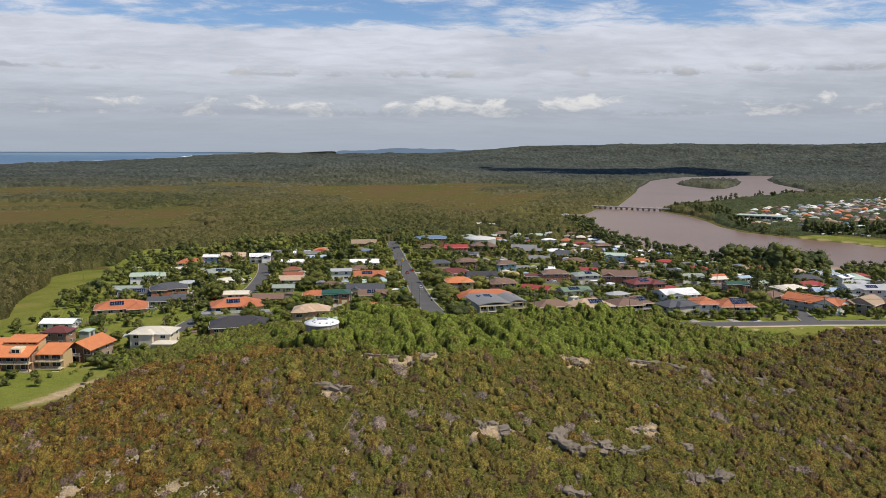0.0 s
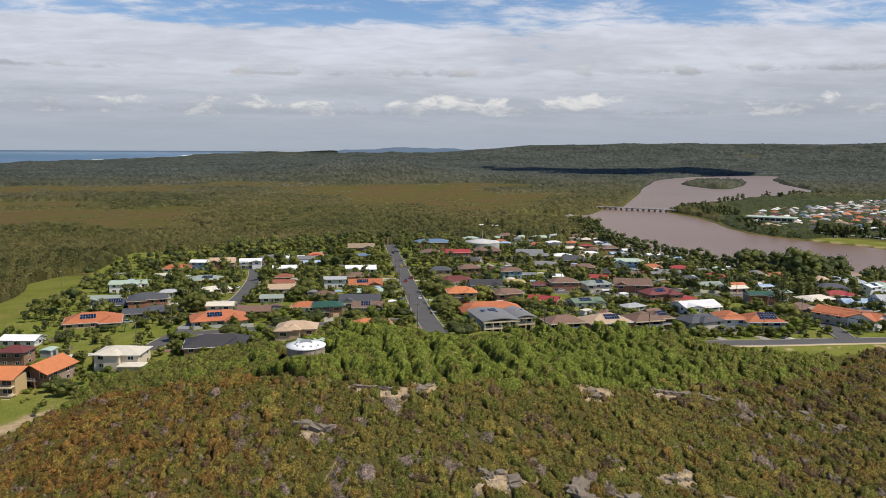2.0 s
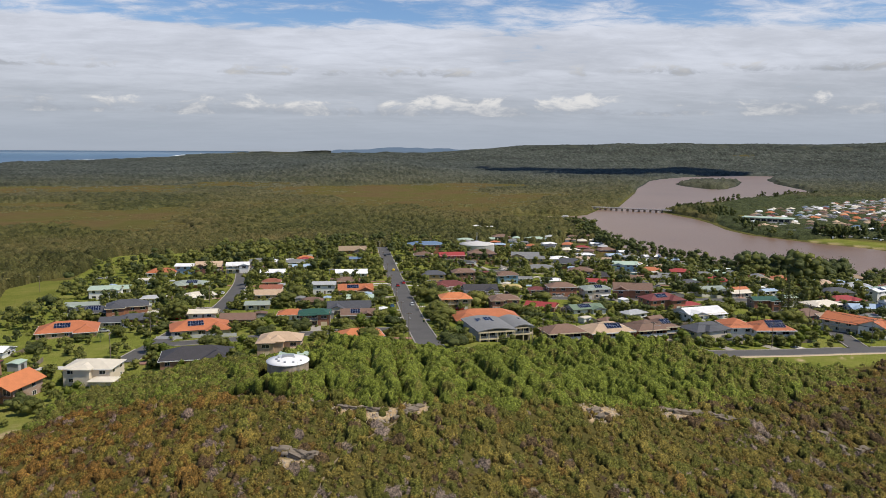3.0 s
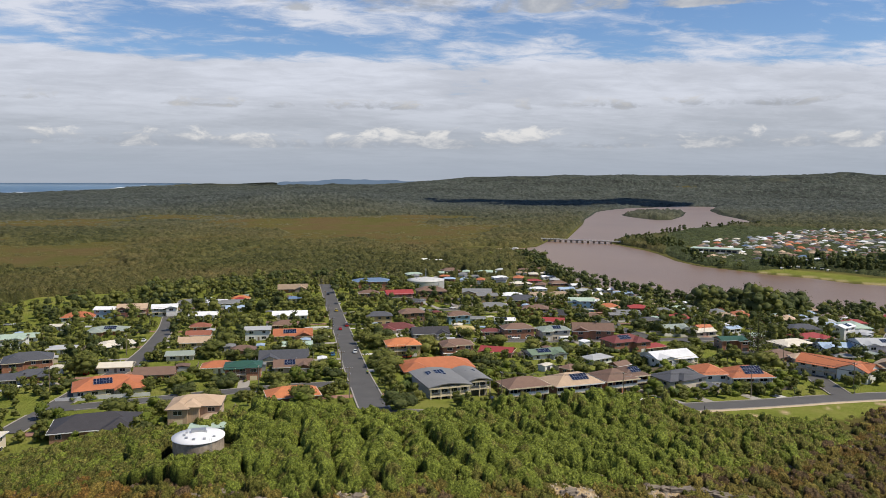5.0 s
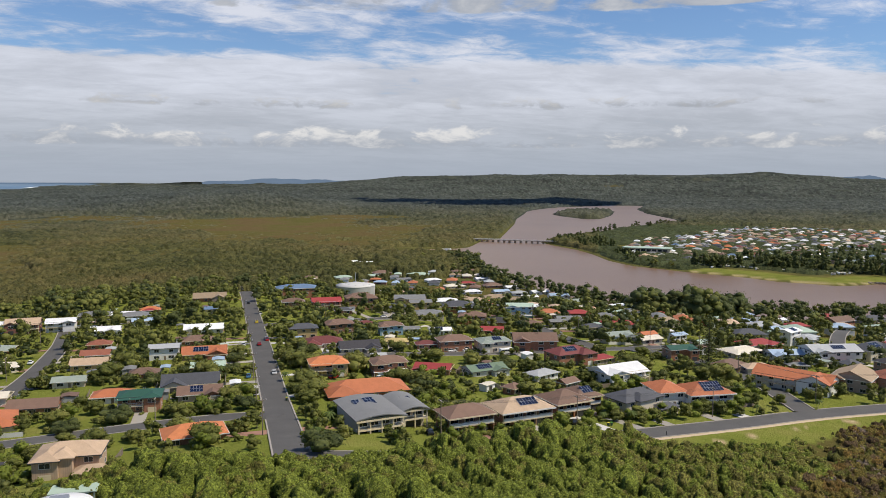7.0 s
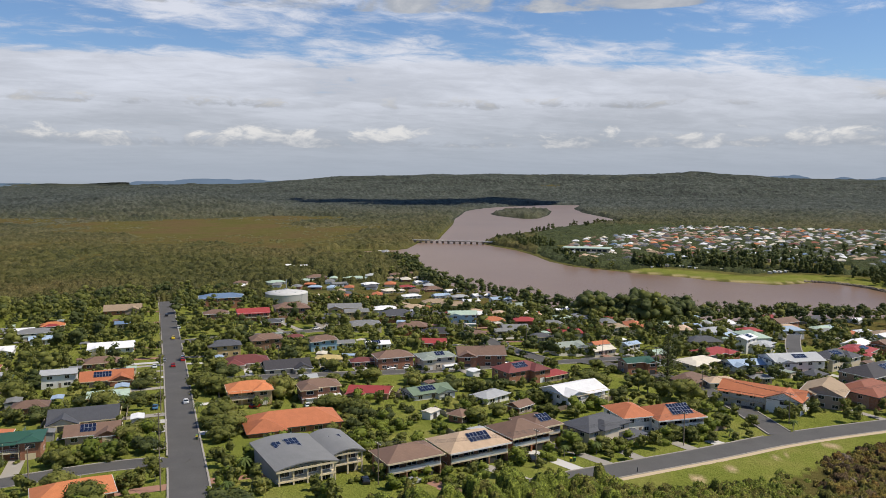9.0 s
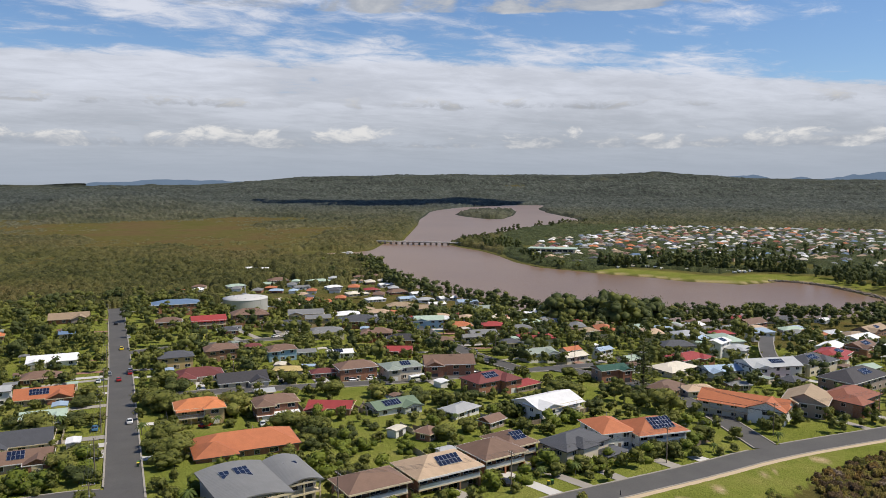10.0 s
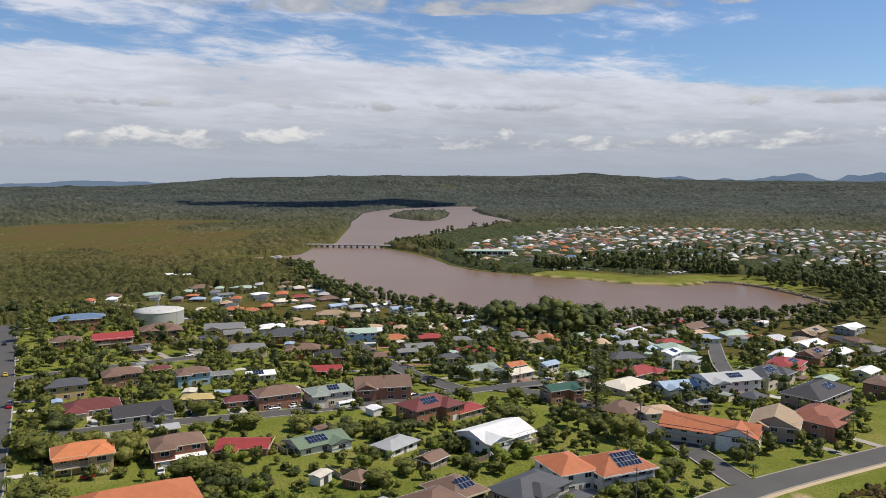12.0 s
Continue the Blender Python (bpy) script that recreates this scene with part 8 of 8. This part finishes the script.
# ---- bins ----
def bin_at(x, y, lid):
    root = new("wheelie_bin")
    root.matrix_world = pose(x, y, land(x, y) + 0.12, 0, 0, random.uniform(-20, 20))
    part("body", shared("bin", lambda: loft("body", [(-0.28, 0.26, 0.05, 0.95), (0.28, 0.26, 0.05, 0.95)], surface("bin_green", (0.02, 0.05, 0.03), 0.5))), root)
    part("lid", shared(("lid", lid), lambda: boxes("lid", [(-0.33, -0.3, 0.95, 0.33, 0.3, 1.03)], surface("bin_lid_" + lid, {"yellow": (0.75, 0.55, 0.03), "green": (0.12, 0.32, 0.05)}[lid], 0.5))), root)
    return tagged(root, f"dark wheelie bin with {lid} lid on the verge", "wheelie bin", "wheelie bins")


for x, y, lid in ((147.1, 302.8, "yellow"), (148.3, 303, "green"), (60.2, 360, "yellow"), (60.4, 361.5, "green"), (276, 306.5, "yellow"), (50.5, 372, "yellow"), (196, 425, "green")):
    bin_at(x, y, lid)


# ---- driveways and fences ----
def driveway(x0, y0, x1, y1, w, mat, label):
    n = max(2, int(math.hypot(x1 - x0, y1 - y0) / 2))
    line = [(x0 + (x1 - x0) * k / n, y0 + (y1 - y0) * k / n) for k in range(n + 1)]
    tagged(new("driveway", strip_mesh("driveway", line, -w / 2, w / 2, 0.10, 0.10, mat)), label, "driveway", kind="structure")


BRICK_PAVE = surface("brick_paving", (0.30, 0.16, 0.11), 0.9, 0.2, 1.0)
PALE_PAVE = surface("pale_concrete", (0.55, 0.53, 0.49), 0.9, 0.1, 0.5)


def nearest_kerb(x, y):
    k = np.hypot(ROAD_POINTS[:, 0] - x, ROAD_POINTS[:, 1] - y).argmin()
    rx, ry, half = ROAD_POINTS[k]
    d = math.hypot(rx - x, ry - y)
    return x + (rx - x) * (d - half) / d, y + (ry - y) * (d - half) / d, d - half


def all_driveways():
    rnd = random.Random(5)
    for hx, hy, hr, rot, hl, hd in HOUSES:
        kx, ky, gap = nearest_kerb(hx, hy)
        if gap < 4 or gap > 34 or hx > 330:
            continue
        t = min(hl, hd) * 0.9 / max(gap, 1)
        off = rnd.uniform(-0.5, 0.5) * hl * 0.6
        dx, dy = (ky - hy) / gap, -(kx - hx) / gap
        mat, word = rnd.choice(((CONCRETE, "grey concrete"), (PALE_PAVE, "pale concrete"), (BRICK_PAVE, "red brick paved"), (CONCRETE, "grey concrete")))
        driveway(hx + (kx - hx) * t + dx * off * 0.5, hy + (ky - hy) * t + dy * off * 0.5, kx + dx * off * 0.5, ky + dy * off * 0.5, rnd.uniform(2.8, 4.2), mat, f"{word} driveway from a house to the kerb")


all_driveways()


def fence(x0, y0, x1, y1, h, mat, label):
    root = new("fence")
    root.matrix_world = pose(x0, y0, 0)
    length = math.hypot(x1 - x0, y1 - y0)
    n = max(1, int(length / 2.4))
    a = math.degrees(math.atan2(y1 - y0, x1 - x0))
    key = (round(h, 1), mat.name)
    for k in range(n):
        mx, my = (x1 - x0) * (k + 0.5) / n, (y1 - y0) * (k + 0.5) / n
        z0, z1 = land(x0 + (x1 - x0) * k / n, y0 + (y1 - y0) * k / n), land(x0 + (x1 - x0) * (k + 1) / n, y0 + (y1 - y0) * (k + 1) / n)
        w = length / n
        me = shared(("fence", key, round(w, 1)), lambda: boxes("panel", [(-w / 2, -0.03, -0.5, w / 2, 0.03, h), (-w / 2, -0.07, -0.5, -w / 2 + 0.1, 0.07, h + 0.08)], mat))
        part("panel", me, root, "", pose(mx, my, (z0 + z1) / 2, 0, -math.degrees(math.atan2(z1 - z0, w)), a))
    return tagged(root, label, "fence", "garden fences")


def all_fences():
    rnd = random.Random(9)
    shades = ((TIMBER, "weathered grey timber paling fence between gardens"), (surface("tan_steel_fence", (0.42, 0.36, 0.27), 0.5), "tan sheet-steel fence between two gardens"), (surface("green_steel_fence", (0.12, 0.18, 0.13), 0.5), "dark green sheet-steel fence between gardens"))
    count = 0
    for hx, hy, hr, rot, hl, hd in HOUSES:
        if hx > 330 or hy > 640 or rnd.random() < 0.3:
            continue
        c, s = math.cos(math.radians(rot)), math.sin(math.radians(rot))
        for side in (1,) if rnd.random() < 0.6 else (1, -1):
            lx, l0, l1 = side * (hl + 2.4), -hd * 0.4, hd + 7
            p, q = (hx + lx * c - l0 * s, hy + lx * s + l0 * c), (hx + lx * c - l1 * s, hy + lx * s + l1 * c)
            clear = all(road_gap(p[0] + (q[0] - p[0]) * t, p[1] + (q[1] - p[1]) * t) > 1.5 for t in (0, 0.5, 1))
            clear = clear and all(math.hypot(p[0] + (q[0] - p[0]) * t - ox, p[1] + (q[1] - p[1]) * t - oy) > orad for ox, oy, orad, *_ in HOUSES if (ox, oy) != (hx, hy) for t in (0, 0.5, 1))
            if clear:
                mat, label = rnd.choice(shades)
                fence(*p, *q, 1.6, mat, label)
                count += 1


all_fences()
fence(-47, 357, -16, 352, 1.3, WHITE_TRIM, "low white rendered garden wall")
fence(172, 352, 205, 361, 1.6, TIMBER, "grey timber paling fence behind a lawn")
fence(206, 314, 214, 316, 1.5, TIMBER, "weathered paling fence at a street corner")


# ---- rocks on the hillside ----
def rock(x, y, r, seed, turn=None, long=1.3):
    """A blocky outcrop of sandstone, split along its beds."""
    def make():
        bm = bmesh.new()
        bmesh.ops.create_cube(bm, size=2.0)
        bmesh.ops.subdivide_edges(bm, edges=bm.edges[:], cuts=3, use_grid_fill=True)
        for v in bm.verts:
            v.co *= 1 - 0.16 * (v.co.length - 1)
            v.co *= 1 + 0.38 * noise.noise(v.co * 0.9 + Vector((seed * 3.1, 0, 0))) + 0.22 * noise.cell(v.co * 1.7 + Vector((0, seed, 0)))
        me = bpy.data.meshes.new("rock")
        bm.to_mesh(me)
        bm.free()
        me.materials.append(ROCK)
        return me
    ob = new("rock", shared(("rock", seed % 9), make))
    tilt = pose(0, 0, 0, random.uniform(-14, 14), random.uniform(-14, 14), random.uniform(0, 360) if turn is None else turn + random.gauss(0, 12))
    ob.matrix_world = pose(x, y, height(x, y) + 0.28 * r) @ tilt @ Matrix.Diagonal((r * long, r * 0.8, r * random.uniform(0.45, 0.8), 1))
    return tagged(ob, "weathered grey sandstone outcrop among the heath", "rock", "rocks of the hillside")


rng2 = random.Random(21)
for x, y, r, n, sx in ((63.2, 182, 2.2, 3, 1.4), (68, 178.5, 1.9, 5, 2.2), (74, 178.4, 1.2, 7, 3.5), (83.5, 177.5, 1.0, 8, 5), (99, 167, 1.4, 6, 4), (90, 187.3, 0.8, 7, 3.5), (46, 189, 0.9, 6, 2.2), (50, 185.5, 1.1, 6, 2),
                       (130, 214.5, 0.9, 5, 4), (139, 215, 0.9, 5, 3.5), (98, 179.5, 1.1, 5, 3), (146, 208.5, 0.9, 5, 5), (82, 221, 0.8, 8, 3.5), (28, 190, 0.7, 5, 4), (61, 163, 1.2, 4, 3), (161, 204, 0.9, 5, 5), (9, 230, 0.7, 6, 4)):
    for k in range(n):
        rock(x + rng2.gauss(0, sx * 0.6), y + rng2.gauss(0, 0.8), r * rng2.uniform(0.45, 1.1), rng2.randrange(100))
for a, b, r, n in (((4, 211), (10.8, 207.5), 0.95, 9), ((102.5, 223.7), (110.5, 222.3), 0.85, 8), ((112, 222), (120, 220), 0.95, 8), ((18, 225), (27, 222), 0.7, 9), ((31, 219), (37, 223), 0.7, 7)):
    for k in range(n):
        f = (k + rng2.uniform(-0.2, 0.2)) / (n - 1)
        rock(a[0] + (b[0] - a[0]) * f, a[1] + (b[1] - a[1]) * f + rng2.gauss(0, 0.3), r * rng2.uniform(0.6, 1.2), rng2.randrange(100), math.degrees(math.atan2(b[1] - a[1], b[0] - a[0])), 1.6)


def loose_stones():
    """Small pale stones strewn over the bare ground."""
    verts, faces = [], []
    for sx, sy, sr in BARE[4:]:
        for k in range(int(26 * sr)):
            a, q = rng2.uniform(0, 6.283), math.sqrt(rng2.random()) * sr * 1.25
            x, y = sx + q * math.cos(a), sy + q * math.sin(a) / 1.4
            s, z, b = rng2.uniform(0.10, 0.34), height(x, y), len(verts)
            for i in range(5):
                t = i * 1.257 + a
                verts.append((x + s * rng2.uniform(0.8, 1.3) * math.cos(t), y + s * rng2.uniform(0.6, 1.1) * math.sin(t), z - 0.05))
            for i in range(5):
                t = i * 1.257 + a
                verts.append((x + s * rng2.uniform(0.4, 0.8) * math.cos(t), y + s * rng2.uniform(0.4, 0.8) * math.sin(t), z + s * rng2.uniform(0.5, 1.0)))
            faces += [(b + i, b + (i + 1) % 5, b + 5 + (i + 1) % 5, b + 5 + i) for i in range(5)] + [(b + 5, b + 6, b + 7, b + 8, b + 9)]
    stuff("loose_stones", mesh_of("loose_stones", verts, faces, PALE_ROCK, False), "pale loose stones on bare sandy ground", "stones")


loose_stones()


# ---- the bridge ----
def bridge():
    a, b = Vector((618, 1582, 4.5)), Vector((733, 1480, 4.5))
    d = (b - a).length
    root = new("bridge")
    ang = math.degrees(math.atan2(b.y - a.y, b.x - a.x))
    root.matrix_world = pose(a.x, a.y, 0, 0, 0, ang)
    tagged(root, "low concrete road bridge on many piers over the river", "bridge")
    part("deck", boxes("deck", [(-30, -5, 4.2, d + 30, 5, 5.4)], CONCRETE), root)
    for s in (-4.8, 4.8):
        part("railing", boxes("railing", [(-30, s - 0.12, 6.2, d + 30, s + 0.12, 6.5)] + [(k * 4 - 0.15, s - 0.1, 5.4, k * 4 + 0.15, s + 0.1, 6.2) for k in range(-7, int(d / 4) + 8)], WHITE_TRIM), root)
    n = 13
    for k in range(n):
        x = d * (k + 0.5) / n
        part("pier", shared("pier", lambda: boxes("pier", [(-0.9, -4.6, -4, 0.9, 4.6, 4.2)], STAINED)), root, "", pose(x, 0, 0))


bridge()


# ---- the town across the river ----
def far_houses():
    rnd = random.Random(33)
    spots, rows = [], []
    tries = 0
    roofs = ["white"] * 3 + ["cream"] * 3 + ["lightgrey"] * 5 + ["grey"] * 6 + ["slate"] * 5 + ["brown"] * 5 + ["tan"] * 3 + ["beige"] * 3 + ["terracotta", "orange", "redbrown", "blue", "maroon", "greengrey"]
    while len(spots) < 1050 and tries < 60000:
        tries += 1
        x, y = rnd.uniform(700, 2200), rnd.uniform(640, 1900)
        d, az = math.hypot(x - EYE0.x, y - EYE0.y), math.degrees(math.atan2(x - EYE0.x, y - EYE0.y))
        if not (33 < az < 70 and 1040 < d < lerp(az, [(33, 1500), (37, 1800), (41, 2120), (62, 2180), (70, 2000)])):
            continue
        r = river_at(x, y)
        if r < 45 or (r < 190 and y < 1050) or (r < 230 and rnd.random() < 0.4):
            continue
        # streets of the far town run on a grid
        u, v = (x * 0.82 + y * 0.57) % 74, (-x * 0.57 + y * 0.82) % 30
        if u < 12 or v < 6:
            continue
        if any((x - a) ** 2 + (y - b) ** 2 < 230 for a, b in spots):
            continue
        spots.append((x, y))
        row = (x, y, 35 + rnd.choice((0, 90)) + rnd.uniform(-4, 4), rnd.uniform(9, 15), rnd.choice(roofs), rnd.choice(("cream", "white", "brick", "cream_brick", "white")))
        rows.append((d, row))
    rows.sort()
    for d, row in rows[:38]:
        far_house(*row)
    verts, faces, ids = [], [], []
    names = sorted(set(r[4] for _, r in rows)) + ["wall"]
    for d, (x, y, turn, s, roof, wall) in rows[38:]:
        m = Matrix.Translation(drawn_in(x, y, 4.0)) @ pose(0, 0, 0, 0, 0, turn)
        v, f = box_verts(-s * 0.6, -s * 0.4, -3, s * 0.6, s * 0.4, 3)
        b = len(verts)
        hip = [(-s * 0.66, -s * 0.46, 3.01), (s * 0.66, -s * 0.46, 3.01), (s * 0.66, s * 0.46, 3.01), (-s * 0.66, s * 0.46, 3.01), (-s * 0.2, 0, 5.8), (s * 0.2, 0, 5.8)]
        verts += [tuple(m @ Vector(p)) for p in v + hip]
        faces += [tuple(b + i for i in q) for q in f] + [tuple(b + 8 + i for i in q) for q in ((0, 1, 5, 4), (2, 3, 4, 5), (1, 2, 5), (3, 0, 4), (3, 2, 1, 0))]
        ids += [len(names) - 1] * 6 + [names.index(roof)] * 5
    me = mesh_of("far_houses", verts, faces, [ROOFS[k] for k in names[:-1]] + [WALLS["cream"]], False)
    me.polygons.foreach_set("material_index", ids)
    stuff("far_houses", me, "many small distant houses of the town across the river", "houses")


far_houses()


club = new("club_building")
club.matrix_world = pose(786, 1212, 4, 0, 0, -42)
tagged(club, "long two-storey public building with a pale green flat roof", "building")
part("wall", boxes("wall", [(-38, -14, -3, 38, 14, 9)], WALLS["cream"]), club)
part("roof", boxes("roof", [(-40, -16, 9, 40, 16, 10)], ROOFS["lightgreen"]), club)
for k in range(8):
    part("window", shared("club_win", lambda: boxes("window", [(-3.4, -14.1, 4.5, 3.4, -13.9, 8)], GLASS)), club, "", pose(-32 + 9 * k, 0, 0))
tower = new("water_tower")
tower.matrix_world = Matrix.Translation(drawn_in(1749, 1252, 4))
tagged(tower, "white water tower above the forest edge", "water tower")
part("tank", lathe("tank", [(3.2, -3), (3.2, 14), (0.1, 15.2)], WHITE_PAINT, 20), tower)


# ---- the far shore ----
def breakwater():
    """A low training wall of dark boulders along the far bank."""
    rw = random.Random(12)
    verts, faces = [], []
    line = densify(rounded([(838, 819), (855, 806), (862, 790), (862, 750), (846, 702), (831, 668), (812, 640)]), 1.5)
    for x, y in line:
        for k in range(4):
            s, b = rw.uniform(0.8, 1.7), len(verts)
            px, py, pz = x + rw.gauss(0, 1.3), y + rw.gauss(0, 1.3), rw.uniform(0.0, 1.5)
            v, f = box_verts(-s, -s * 0.7, -s, s, s * 0.7, s * 0.6)
            m = pose(px, py, pz, rw.uniform(-25, 25), rw.uniform(-25, 25), rw.uniform(0, 180))
            verts += [tuple(m @ Vector(q)) for q in v]
            faces += [tuple(b + i for i in q) for q in f]
    stuff("breakwater", mesh_of("breakwater", verts, faces, ROCK, False), "low training wall of dark boulders along the far bank", "breakwater")


breakwater()


def caravan(x, y, turn, z):
    root = new("caravan")
    root.matrix_world = pose(x, y, z, 0, 0, turn)
    part("body", shared("caravan_body", lambda: loft("body", [(-3.0, 1.1, 0.5, 2.5), (-2.7, 1.2, 0.4, 2.8), (2.4, 1.2, 0.4, 2.8), (3.0, 1.1, 0.6, 2.0)], PAINTS["white"])), root)
    part("window", shared("caravan_window", lambda: boxes("window", [(-1.8, -1.23, 1.4, 1.4, -1.19, 2.1)], GLASS)), root)
    part("awning", shared("caravan_awning", lambda: boxes("awning", [(-2.4, -3.4, 2.3, 2.0, -1.2, 2.4)], WALLS["cream"])), root)
    for px in (-2.3, 1.9):
        part("post", shared("caravan_post", lambda: boxes("post", [(-0.05, -3.35, 0, 0.05, -3.25, 2.3)], STEEL)), root, "", pose(px, 0, 0))
    return tagged(root, "white caravan with a pale awning in the riverside park", "caravan", "caravans in the park")


rc = random.Random(15)
for k in range(46):
    f = rc.random()
    x, y = 712 + 150 * f + rc.uniform(-6, 30), 1050 - 175 * f + rc.uniform(-6, 26)
    r = river_at(x, y)
    if r > 16:
        caravan(x, y, rc.choice((-40, 50)) + rc.uniform(-6, 6), min(land(x, y), 0.5 + 0.12 * r))


# ---- boats and jetties in the boat harbour ----
def boat(x, y, turn, s):
    root = new("boat")
    root.matrix_world = pose(x, y, 0.3, 0, 0, turn) @ Matrix.Scale(s, 4)
    part("hull", shared("hull", lambda: loft("hull", [(-4, 1.3, -0.3, 0.9), (1, 1.4, -0.3, 1.0), (3.2, 0.8, -0.2, 1.2), (4.4, 0.15, 0.3, 1.4)], PAINTS["white"])), root)
    part("cabin", shared("cabin", lambda: loft("cabin", [(-2, 1.0, 0.9, 2.5), (0.6, 0.95, 0.9, 2.5), (1.5, 0.7, 0.95, 1.3)], WHITE_TRIM)), root)
    return tagged(root, "small white moored cabin boat", "boat", "moored boats")


rb = random.Random(8)
for k in range(22):
    boat(434 + k * 3.2 + rb.uniform(-3, 3), 1352 + k * 2.9 + rb.uniform(-8, 8), rb.uniform(120, 150), rb.uniform(0.9, 1.7))


# ---- a lone post on the grass ----
post = tagged(new("bollard", lathe("bollard", [(0.13, -0.3), (0.13, 1.0), (0.10, 1.12), (0.0, 1.14)], DARK_TRIM, 10)), "short dark timber bollard at the edge of the grass", "bollard")
post.matrix_world = pose(158.7, 290.4, land(158.7, 290.4))
